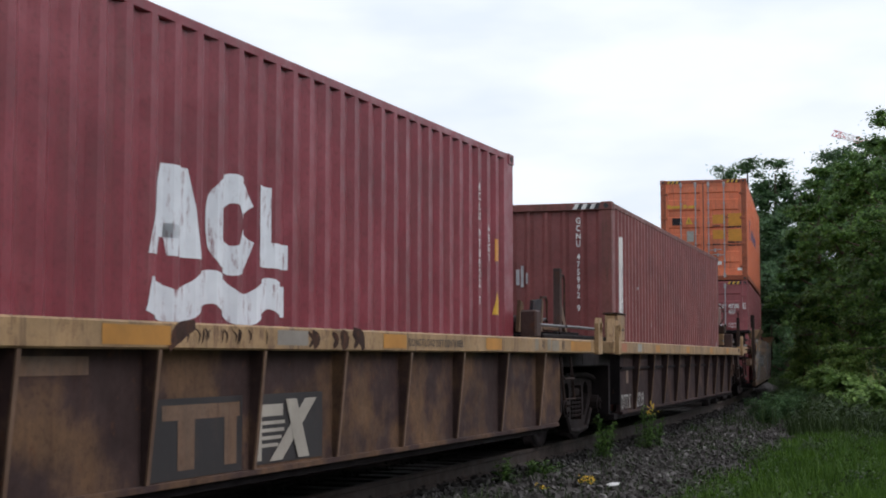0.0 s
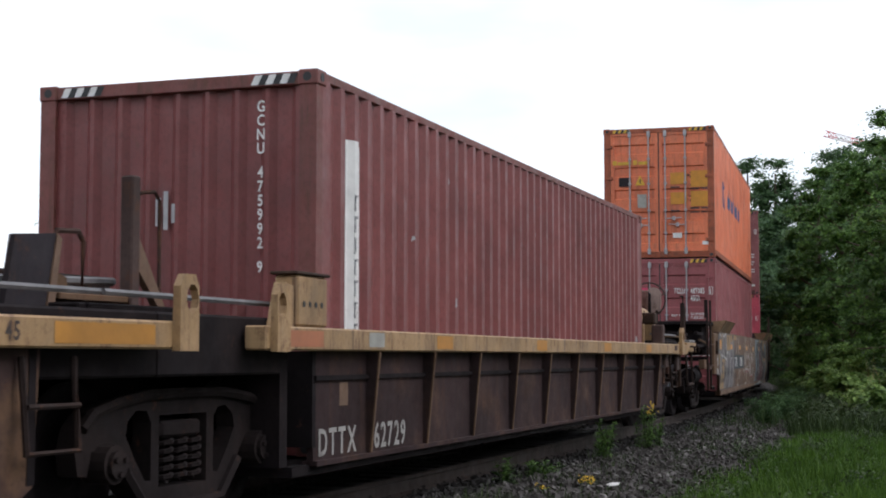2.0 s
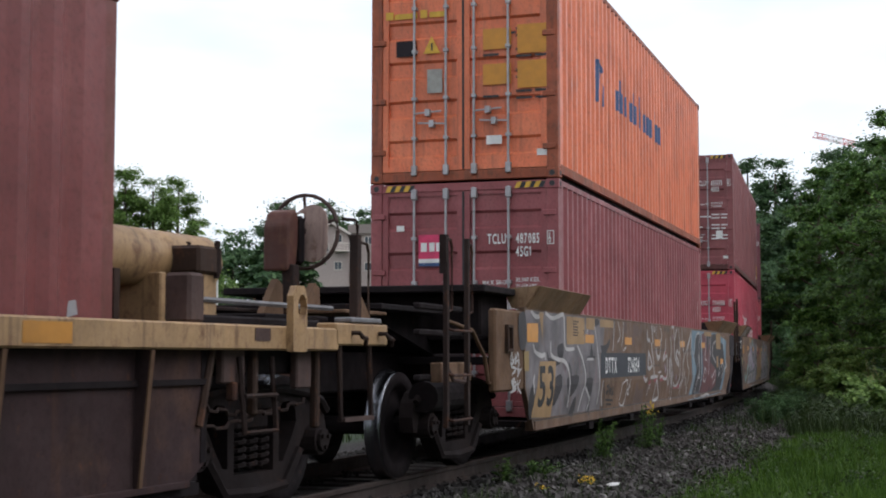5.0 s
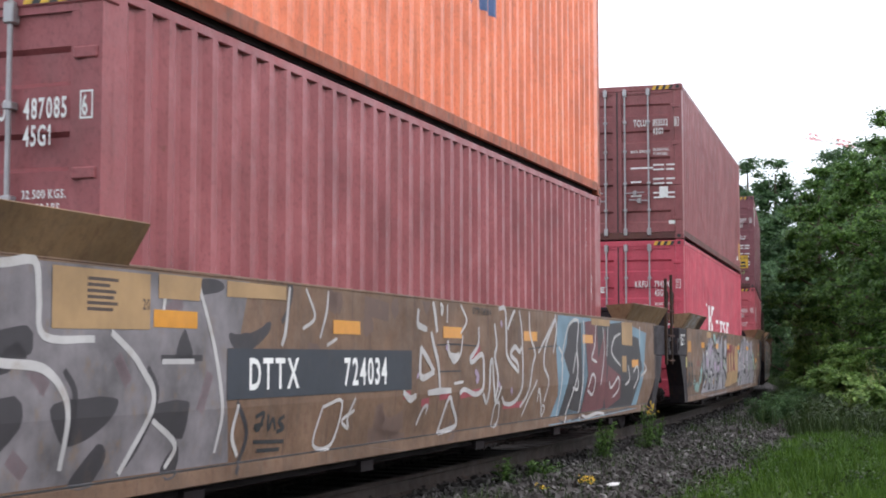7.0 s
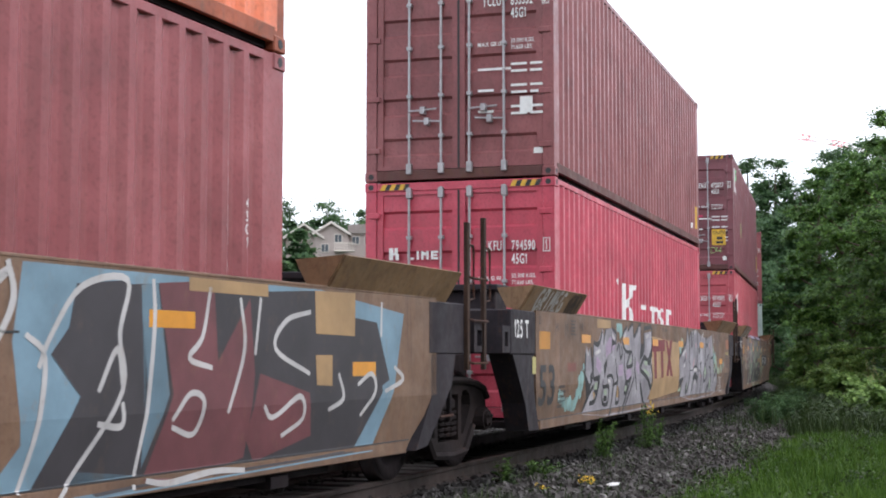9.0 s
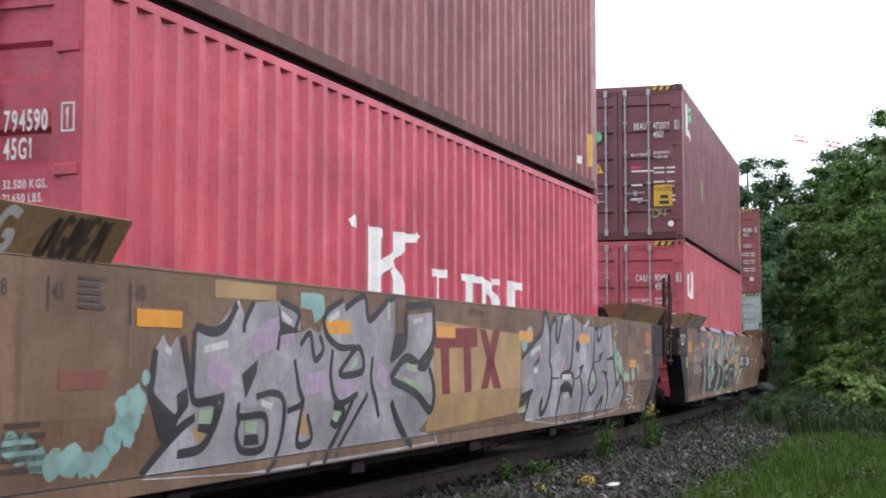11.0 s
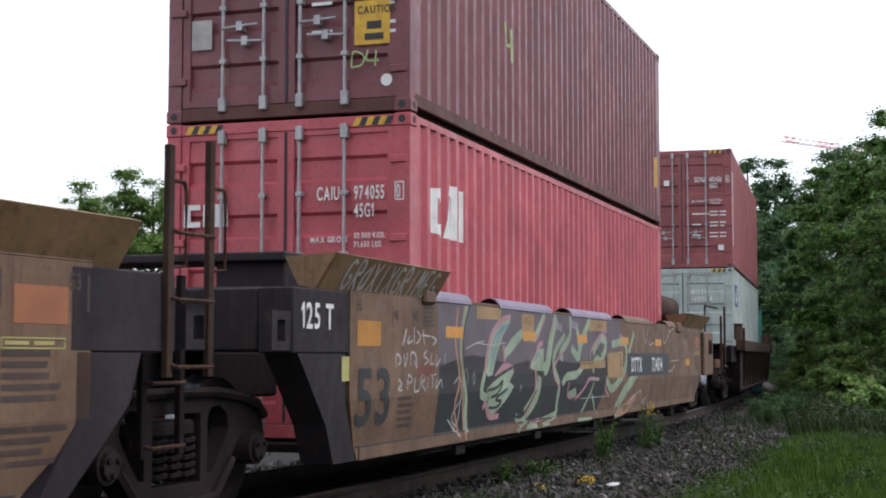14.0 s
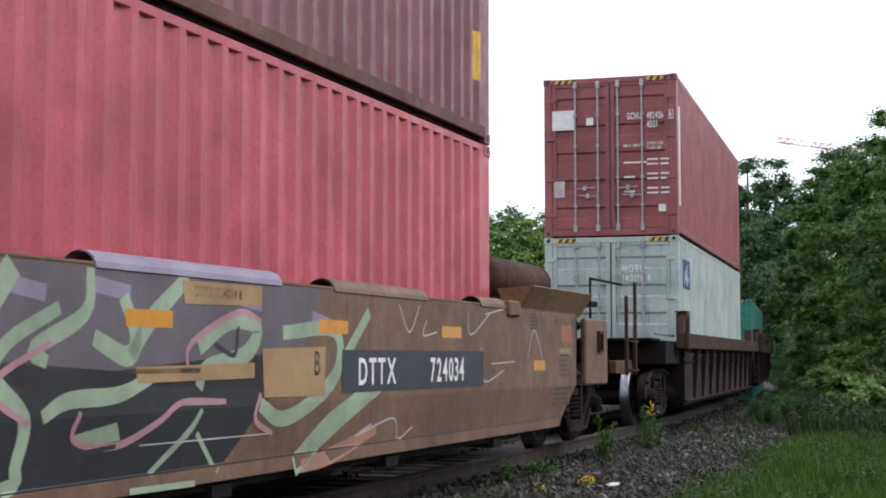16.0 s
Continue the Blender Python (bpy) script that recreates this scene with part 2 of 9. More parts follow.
# ---------------------------------------------------------------- mesh helpers
def islands(bm):
    """The separate pieces of a flat mesh, each as a mesh of its own."""
    seen, found = set(), []
    for start in bm.verts:
        if start in seen:
            continue
        stack, piece = [start], []
        seen.add(start)
        while stack:
            v = stack.pop()
            piece.append(v)
            for e in v.link_edges:
                w = e.other_vert(v)
                if w not in seen:
                    seen.add(w)
                    stack.append(w)
        one = bmesh.new()
        twin = {v: one.verts.new(v.co) for v in piece}
        for f in {f for v in piece for f in v.link_faces}:
            one.faces.new([twin[v] for v in f.verts])
        found.append(one)
    bm.free()
    return found


def part(name, bm, mat, parent=None, label=""):
    if name == "lettering":
        for one in islands(bm):
            part("letter", one, mat, parent)
        return None
    me = bpy.data.meshes.new(name)
    bm.to_mesh(me)
    bm.free()
    me.materials.append(mat)
    ob = new(name, me)
    if parent is not None:
        ob.parent = parent
    if label:
        ob["label"] = label
    return ob


def thing(name, label, category, group="", kind=""):
    return tagged(new(name), label, category, group, kind)


def box(bm, x0, x1, y0, y1, z0, z1, bevel=0.0):
    made = bmesh.ops.create_cube(bm, size=1, matrix=Matrix.LocRotScale(((x0 + x1) / 2, (y0 + y1) / 2, (z0 + z1) / 2), None, (abs(x1 - x0), abs(y1 - y0), abs(z1 - z0))))
    if bevel:
        edges = list({e for v in made["verts"] for e in v.link_edges})
        bmesh.ops.bevel(bm, geom=edges, offset=bevel, segments=1, affect="EDGES", profile=0.5)
    return bm


def boxed(*dims, bevel=0.0):
    return box(bmesh.new(), *dims, bevel=bevel)


def rod(bm, a, b, r, sides=8, r2=None):
    a, b = Vector(a), Vector(b)
    d = b - a
    m = Matrix.Translation((a + b) / 2) @ d.to_track_quat("Z", "Y").to_matrix().to_4x4()
    bmesh.ops.create_cone(bm, cap_ends=True, segments=sides, radius1=r, radius2=r if r2 is None else r2, depth=d.length, matrix=m)
    return bm


def prism(bm, outline, axis, a, b):
    """An outline of 2D points, swept along an axis from a to b. axis y: points are (x, z); axis x: (y, z); axis z: (x, y)."""
    def at(p, w):
        return {"y": (p[0], w, p[1]), "x": (w, p[0], p[1]), "z": (p[0], p[1], w)}[axis]
    v0 = [bm.verts.new(at(p, a)) for p in outline]
    v1 = [bm.verts.new(at(p, b)) for p in outline]
    n = len(outline)
    faces = [bm.faces.new(v0), bm.faces.new(v1)]
    for i in range(n):
        faces.append(bm.faces.new((v0[i], v0[(i + 1) % n], v1[(i + 1) % n], v1[i])))
    bmesh.ops.recalc_face_normals(bm, faces=faces)
    return bm


def sweep(bm, points, r, sides=7):
    """A round bar bent along points."""
    pts = [Vector(p) for p in points]
    rings = []
    for i, p in enumerate(pts):
        d = (pts[min(i + 1, len(pts) - 1)] - pts[max(i - 1, 0)]).normalized()
        q = d.to_track_quat("Z", "Y")
        rings.append([bm.verts.new(p + q @ Vector((r * math.cos(2 * math.pi * k / sides), r * math.sin(2 * math.pi * k / sides), 0))) for k in range(sides)])
    for a, b in zip(rings, rings[1:]):
        for k in range(sides):
            bm.faces.new((a[k], a[(k + 1) % sides], b[(k + 1) % sides], b[k]))
    bm.faces.new(rings[0][::-1])
    bm.faces.new(rings[-1])
    return bm


# ---------------------------------------------------------------- lettering
GLYPHS = {}


def load_glyphs(chars):
    for ch in chars:
        cu = bpy.data.curves.new("glyph", "FONT")
        cu.body, cu.size, cu.resolution_u, cu.offset = ch, 1.0, 3, 0.02
        ob = new("glyph", cu)
        GLYPHS[ch] = [ob]
    bpy.context.view_layer.update()
    dg = bpy.context.evaluated_depsgraph_get()
    for ch in chars:
        ob = GLYPHS[ch][0]
        me = bpy.data.meshes.new_from_object(ob.evaluated_get(dg))
        xs = [v.co.x for v in me.vertices] or [0, 0.3]
        GLYPHS[ch] = ([(v.co.x - min(xs), v.co.y) for v in me.vertices], [tuple(f.vertices) for f in me.polygons], max(xs) - min(xs))
        cu = ob.data
        bpy.data.objects.remove(ob)
        bpy.data.curves.remove(cu)
        bpy.data.meshes.remove(me)


load_glyphs("ABCDEFGHIJKLMNOPQRSTUVWXYZ0123456789.")
# a numeral one with a flag, as on the stencils
GLYPHS["1"] = ([(0.0, 0.52), (0.03, 0.44), (0.13, 0.51), (0.13, 0.0), (0.25, 0.0), (0.25, 0.70), (0.14, 0.70)], [(0, 1, 2, 6), (2, 3, 4, 5, 6)], 0.25)
CAP = 0.70  # cap height of the font at size 1


def letters(string, height, squeeze=0.8, down=False, gap=0.13):
    """A flat bmesh in x, y: the string from the origin; down: the letters stand one under another."""
    bm = bmesh.new()
    k = height / CAP
    x = y = 0.0
    for ch in string:
        if ch == " ":
            x += 0.0 if down else 0.32 * k * squeeze
            y -= height * 0.9 if down else 0
            continue
        verts, faces, width = GLYPHS[ch]
        ox = -width * k * squeeze / 2 if down else x
        vs = [bm.verts.new((ox + vx * k * squeeze, y + vy * k, 0)) for vx, vy in verts]
        for f in faces:
            bm.faces.new([vs[i] for i in f])
        if down:
            y -= height * 1.28
        else:
            x += (width + gap) * k * squeeze
    return bm


def quad2(bm, pts):
    bm.faces.new([bm.verts.new((p[0], p[1], 0)) for p in pts])
    return bm


def bars(rows):
    """Plain bars in x, y for writing that cannot be read: (x, y, width, height)."""
    bm = bmesh.new()
    for x, y, w, h in rows:
        quad2(bm, [(x, y), (x + w, y), (x + w, y + h), (x, y + h)])
    return bm


def curve_pts(points, n=5):
    """Catmull-Rom through the points."""
    p = [Vector((*q, 0)) for q in points]
    p = [2 * p[0] - p[1]] + p + [2 * p[-1] - p[-2]]
    out = []
    for i in range(1, len(p) - 2):
        for k in range(n):
            t = k / n
            out.append(0.5 * (2 * p[i] + (p[i + 1] - p[i - 1]) * t + (2 * p[i - 1] - 5 * p[i] + 4 * p[i + 1] - p[i + 2]) * t * t + (3 * p[i] - p[i - 1] - 3 * p[i + 1] + p[i + 2]) * t ** 3))
    return out + [p[-2]]


def stroke(bm, points, width, taper=0.0, smooth=True):
    """A painted stroke in x, y."""
    pts = curve_pts(points) if smooth and len(points) > 2 else [Vector((*q, 0)) for q in points]
    prev = None
    n = len(pts)
    for i, p in enumerate(pts):
        d = (pts[min(i + 1, n - 1)] - pts[max(i - 1, 0)])
        d = d.normalized() if d.length > 1e-6 else Vector((1, 0, 0))
        w = width / 2 * (1 - taper * abs(2 * i / (n - 1) - 1))
        s = Vector((-d.y, d.x, 0)) * w
        now = (bm.verts.new(p + s), bm.verts.new(p - s))
        if prev:
            bm.faces.new((prev[0], prev[1], now[1], now[0]))
        prev = now
    return bm


def on_side(bm, y):
    """Lay a flat bmesh on the near flank: x stays along, y goes up."""
    for v in bm.verts:
        v.co = Vector((v.co.x, y(v.co.x, v.co.y) if callable(y) else y, v.co.y))
    return bm


def on_end(bm, x, y0, z0):
    """Lay a flat bmesh on the end that faces back along the line."""
    for v in bm.verts:
        v.co = Vector((x, y0 - v.co.x, z0 + v.co.y))
    return bm


def shift(bm, dx, dy):
    bmesh.ops.translate(bm, verts=bm.verts, vec=(dx, dy, 0))
    return bm


# ---------------------------------------------------------------- containers
PITCH, DEEP, SKIN = 0.278, 0.036, 1.208
FLUTE_0, FLUTE_N = 0.27, 42


def flute_points():
    pts = [(0.12, 0.0)]
    for i in range(FLUTE_N):
        a = FLUTE_0 + i * PITCH
        pts += [(a, 0.0), (a + 0.068, DEEP), (a + 0.138, DEEP), (a + 0.206, 0.0)]
    return pts + [(CONTAINER_L - 0.12, 0.0)]


FLUTES = flute_points()


def flute_depth(u):
    for (a, da), (b, db) in zip(FLUTES, FLUTES[1:]):
        if a <= u <= b:
            return da + (db - da) * (u - a) / max(b - a, 1e-6)
    return 0.0


def on_flutes(bm, proud=0.003):
    """Lay a flat bmesh on the fluted near side of a container, cut where the flutes bend."""
    xs = [v.co.x for v in bm.verts]
    for a, _ in FLUTES:
        if min(xs) < a < max(xs):
            geom = bm.verts[:] + bm.edges[:] + bm.faces[:]
            bmesh.ops.bisect_plane(bm, geom=geom, plane_co=(a, 0, 0), plane_no=(1, 0, 0))
    return on_side(bm, lambda u, z: -(SKIN - flute_depth(u)) - proud)


def profile_sheet(points, lo, hi, place):
    """A sheet: a profile of (along, depth) swept from lo to hi; place(along, depth, across) gives the vertex."""
    bm = bmesh.new()
    a = [bm.verts.new(place(u, d, lo)) for u, d in points]
    b = [bm.verts.new(place(u, d, hi)) for u, d in points]
    for i in range(len(points) - 1):
        bm.faces.new((a[i], a[i + 1], b[i + 1], b[i]))
    return bm


def hazard(parent, x, y0, width, z0, height, second):
    """Slanted stripes in a band."""
    bm_a, bm_b = bmesh.new(), bmesh.new()
    n = 6
    w = width / n
    for i in range(n):
        x0 = i * w
        quad2(bm_a if i % 2 else bm_b, [(x0, 0), (x0 + w, 0), (x0 + w * 1.6, height), (x0 + w * 0.6, height)])
    part("hazard_stripe", on_end(bm_a, x, y0, z0), INK, parent)
    part("hazard_stripe", on_end(bm_b, x, y0, z0), second, parent)


def door_leaf(parent, y_a, y_b, mat, H):
    """One door: a sheet pressed into bands, rods with cams and handles, hinges."""
    z0, z1 = 0.17, H - 0.13
    prof = [(z0, 0.0)]
    for i in range(5):
        a = z0 + 0.14 + i * (z1 - z0 - 0.1) / 5
        prof += [(a, 0.0), (a + 0.03, 0.032), (a + 0.20, 0.032), (a + 0.23, 0.0)]
    prof.append((z1, 0.0))
    inset = 0.07
    bm = profile_sheet(prof, y_b + inset, y_a - inset, lambda z, d, y: (0.05 + d, y, z))
    box(bm, 0.03, 0.085, y_a - inset - 0.012, y_a - 0.006, z0, z1)
    box(bm, 0.03, 0.085, y_b + 0.006, y_b + inset + 0.012, z0, z1)
    box(bm, 0.028, 0.085, y_b + 0.006, y_a - 0.006, z0 - 0.03, z0 + 0.03)
    box(bm, 0.028, 0.085, y_b + 0.006, y_a - 0.006, z1 - 0.03, z1 + 0.02)
    return part("door", bm, mat, parent)


def lock_rod(parent, y, H, handle_dir, handle_z):
    bm = bmesh.new()
    rod(bm, (0.0, y, 0.12), (0.0, y, H - 0.07), 0.0165, 8)
    for z in (0.13, H - 0.16):
        box(bm, -0.03, 0.05, y - 0.035, y + 0.035, z - 0.05, z + 0.08, 0.008)
    for z in (0.55, 1.05, 1.65, 2.2):
        if z < H - 0.4:
            box(bm, -0.022, 0.05, y - 0.032, y + 0.032, z - 0.022, z + 0.022, 0.005)
    ob = part("locking_rod", bm, ROD, parent)
    hb = bmesh.new()
    rod(hb, (-0.025, y, handle_z), (-0.025, y + handle_dir * 0.36, handle_z + 0.02), 0.012, 6)
    box(hb, -0.04, 0.05, y + handle_dir * 0.18 - 0.03, y + handle_dir * 0.18 + 0.03, handle_z - 0.035, handle_z + 0.05)
    part("handle", hb, ROD, ob)


def container(label, mat, s, z, before, after, end="doors", post=None, height=CONTAINER_H, length=CONTAINER_L, dark=None):
    """A steel freight container; its x runs from the near end to the far one, its near side is at -y."""
    post = post or mat
    dark = dark or mat
    c = thing("freight_container", label, "container", "containers on the train")
    L, W, H = length, CONTAINER_W / 2, height
    pts = [q for q in FLUTES if q[0] < L - 0.3] + [(L - 0.12, 0.0)]
    for sgn, nm in ((-1, "side_panel"), (1, "side_panel")):
        part(nm, profile_sheet(pts, 0.15, H - 0.07, lambda u, d, zz, g=sgn: (u, g * (SKIN - d), zz)), mat, c)
        part("top_rail", boxed(0.15, L - 0.15, sgn * (W - 0.012), sgn * (W - 0.075), H - 0.075, H - 0.006, bevel=0.006), post, c)
        bm = boxed(0.15, L - 0.15, sgn * (W - 0.006), sgn * (W - 0.05), 0.06, 0.175, bevel=0.005)
        part("bottom_rail", bm, dark, c)
    roof = [(0.1, 0.0)]
    for i in range(57):
        a = 0.2 + i * 0.208
        if a + 0.2 < L - 0.1:
            roof += [(a, 0.0), (a + 0.03, 0.02), (a + 0.1, 0.02), (a + 0.13, 0.0)]
    roof.append((L - 0.1, 0.0))
    part("roof_panel", profile_sheet(roof, -W + 0.06, W - 0.06, lambda u, d, y: (u, y, H - 0.03 - d)), mat, c)
    part("floor_frame", boxed(0.1, L - 0.1, -W + 0.075, W - 0.075, 0.02, 0.16), BLACK, c)
    for x in (0.0, L):
        g = 1 if x == 0 else -1
        for sgn in (-1, 1):
            bm = bmesh.new()
            prism(bm, [(x + g * 0.012, sgn * (W - 0.012)), (x + g * 0.155, sgn * (W - 0.012)), (x + g * 0.155, sgn * (W - 0.06)), (x + g * 0.07, sgn * (W - 0.07)), (x + g * 0.06, sgn * (W - 0.15)), (x + g * 0.012, sgn * (W - 0.15))], "z", 0.1, H - 0.1)
            part("corner_post", bm, post, c)
            for z0, z1 in ((0.0, 0.118), (H - 0.118, H)):
                bm = boxed(x, x + g * 0.178, sgn * W, sgn * (W - 0.162), z0, z1, bevel=0.01)
                cast = part("corner_casting", bm, post, c)
                part("casting_hole", rod(bmesh.new(), (x - g * 0.003, sgn * (W - 0.085), z0 + 0.06), (x + g * 0.004, sgn * (W - 0.085), z0 + 0.06), 0.036, 10), INK, cast)
                part("casting_hole", rod(bmesh.new(), (x + g * 0.09, sgn * (W + 0.003), z0 + 0.06), (x + g * 0.09, sgn * (W - 0.004), z0 + 0.06), 0.036, 10), INK, cast)
        part("header", boxed(x + g * 0.015, x + g * 0.1, -W + 0.16, W - 0.16, H - 0.112, H - 0.01, bevel=0.006), post, c)
        part("sill", boxed(x + g * 0.015, x + g * 0.1, -W + 0.16, W - 0.16, 0.01, 0.13, bevel=0.006), dark, c)
    blank = [(-W + 0.13, 0.0)]
    for i in range(8):
        a = -W + 0.2 + i * 0.256
        blank += [(a, 0.0), (a + 0.05, 0.045), (a + 0.17, 0.045), (a + 0.22, 0.0)]
    blank.append((W - 0.13, 0.0))
    part("front_wall", profile_sheet(blank, 0.12, H - 0.1, lambda y, d, zz: (L - 0.05 - d, y, zz)), mat, c)
    if end == "doors":
        for y_a, y_b in ((W - 0.15, 0.0), (0.0, -W + 0.15)):
            door_leaf(c, y_a, y_b, mat, H)
        for y, hd, hz in ((0.633, -1, 0.86), (0.219, 1, 0.72), (-0.146, -1, 0.86), (-0.585, 1, 0.72)):
            lock_rod(c, y, H, hd, hz)
        gasket = boxed(0.02, 0.06, -0.012, 0.012, 0.15, H - 0.12)
        part("gasket", gasket, INK, c)
        for sgn in (-1, 1):
            for z0 in (0.35, 1.0, 1.75, 2.45):
                part("hinge", boxed(-0.004, 0.05, sgn * (W - 0.04), sgn * (W - 0.2), z0, z0 + 0.07, bevel=0.008), post, c)
    else:
        part("front_wall", profile_sheet(blank, 0.12, H - 0.1, lambda y, d, zz: (0.05 + d, y, zz)), mat, c)
    hazard(c, 0.011, W - 0.2, 0.36, H - 0.1, 0.075, YELLOW if end == "doors" else WHITE)
    hazard(c, 0.011, -W + 0.56, 0.36, H - 0.1, 0.075, YELLOW if end == "doors" else WHITE)
    carried_by_train(c, s, before, after, z)
    return c


def end_text(c, string, y, z, height, mat=WHITE, squeeze=0.8, x=0.026, down=False):
    part("lettering", on_end(letters(string, height, squeeze, down), x, y, z), mat, c)


def door_data(c, y, z, mat=WHITE, named="MAX GROSS"):
    """Gross weight, and the blocks of weights that are too small to read."""
    rows = []
    if named:
        end_text(c, named, y, z, 0.05, mat, 0.8)
        end_text(c, "32.500 KGS.", y - 0.42, z + 0.03, 0.05, mat, 0.72)
        end_text(c, "71.650 LBS.", y - 0.42, z - 0.05, 0.05, mat, 0.72)
        z -= 0.30
    rnd = random.Random(7)
    for i in range(3 if named else 4):
        zz = -i * 0.26
        rows.append((0.0, zz, 0.42 if i == 0 else 0.2, 0.03))
        for k in range(2):
            rows.append((0.42, zz + 0.05 - k * 0.085, 0.2, 0.03))
            rows.append((0.66, zz + 0.05 - k * 0.085, 0.14 + 0.05 * rnd.random(), 0.03))
    for b in rows:
        part("stencil", on_end(bars([b]), 0.024, y, z), mat, c)


def sticker(c, y, z, w, h, mat, x=0.022):
    part("sticker", on_end(bars([(0, 0, w, h)]), x, y, z), mat, c)


def warning_triangle(c, y, z, size):
    part("warning_triangle", on_end(quad2(bmesh.new(), [(0, 0), (size, 0), (size / 2, size)]), 0.02, y, z), YELLOW, c)
    part("warning_mark", on_end(quad2(bmesh.new(), [(size * 0.46, size * 0.16), (size * 0.56, size * 0.16), (size * 0.56, size * 0.6), (size * 0.46, size * 0.6)]), 0.017, y, z), INK, c)

WELL_40 = (-1.65, 14.1)
WELL_53 = (-3.63, 15.82)
S_ACL, S_FIRST, S_ORANGE, S_RED, S_CORAL, S_PALE = 2.418, 19.424, 41.329, 60.837, 80.572, 104.172
FLOOR_Z = 0.36
UPPER_Z = FLOOR_Z + CONTAINER_H + 0.012

acl = container("maroon fluted freight container with white logo shapes", MAROON, S_ACL, FLOOR_Z, *WELL_40, end="front")
gc1 = container("faded oxide-red freight container with white vertical strip", OXIDE, S_FIRST, FLOOR_Z, *WELL_40, end="front", post=RUSTY_POST)
tcl = container("red-brown freight container with pink sticker on the doors", DULL_RED, S_ORANGE, FLOOR_Z, *WELL_53)
hap = container("weathered orange freight container stacked on a brown one", ORANGE, S_ORANGE, UPPER_Z, *WELL_53, post=ORANGE_WORN, dark=ORANGE_WORN)
kxf = container("crimson freight container with large white side lettering shapes", CRIMSON, S_RED, FLOOR_Z, *WELL_53)
tc2 = container("brown-red freight container stacked on a crimson one", BROWN_RED, S_RED, UPPER_Z, *WELL_53, dark=WORN_MAROON)
cai = container("salmon-red freight container with white logo shapes", SALMON, S_CORAL, FLOOR_Z, *WELL_53)
bea = container("dark plum freight container with stickers on its doors", PLUM, S_CORAL, UPPER_Z, *WELL_53, dark=WORN_MAROON)
mot = container("pale grey-green freight container with blue logo patch", PALE_GREEN, S_PALE, FLOOR_Z, *WELL_40)
gc2 = container("brown-red freight container stacked on a pale green one", DULL_RED, S_PALE, UPPER_Z, *WELL_40)
far = container("small teal-green freight container in the far well", TEAL, S_PALE + 17.0, FLOOR_Z - 0.5, *WELL_40)

# ---------------------------------------------------------------- trucks
WHEEL_R = 0.4826
AXLE_X = 0.9


def plate_holes(outline, holes, y0, y1):
    """A flat plate in x, z with holes, thick from y0 to y1."""
    bm = bmesh.new()
    edges = []
    for loop in (outline, *holes):
        vs = [bm.verts.new((x, y0, z)) for x, z in loop]
        edges += [bm.edges.new((vs[i], vs[(i + 1) % len(vs)])) for i in range(len(vs))]
    bmesh.ops.triangle_fill(bm, edges=edges, use_beauty=True, use_dissolve=False)
    made = bmesh.ops.extrude_face_region(bm, geom=bm.faces[:])
    for v in made["geom"]:
        if isinstance(v, bmesh.types.BMVert):
            v.co.y = y1
    bmesh.ops.recalc_face_normals(bm, faces=bm.faces)
    return bm


def lathe(profile, axis="y", sides=28):
    """Turned shape about the y axis: profile of (radius, y)."""
    bm = bmesh.new()
    rings = [[bm.verts.new((r * math.cos(2 * math.pi * k / sides), y, r * math.sin(2 * math.pi * k / sides))) for k in range(sides)] for r, y in profile]
    for a, b in zip(rings, rings[1:]):
        for k in range(sides):
            bm.faces.new((a[k], a[(k + 1) % sides], b[(k + 1) % sides], b[k]))
    bmesh.ops.recalc_face_normals(bm, faces=bm.faces)
    return bm


SPINNERS = []
TRUCK_STEEL = paint("dusty_cast_steel", (0.017, 0.0125, 0.0125), faded=(0.034, 0.024, 0.022), rust=0.14, rough=0.85, shine=0.15, dirt=(0.032, 0.022, 0.02))


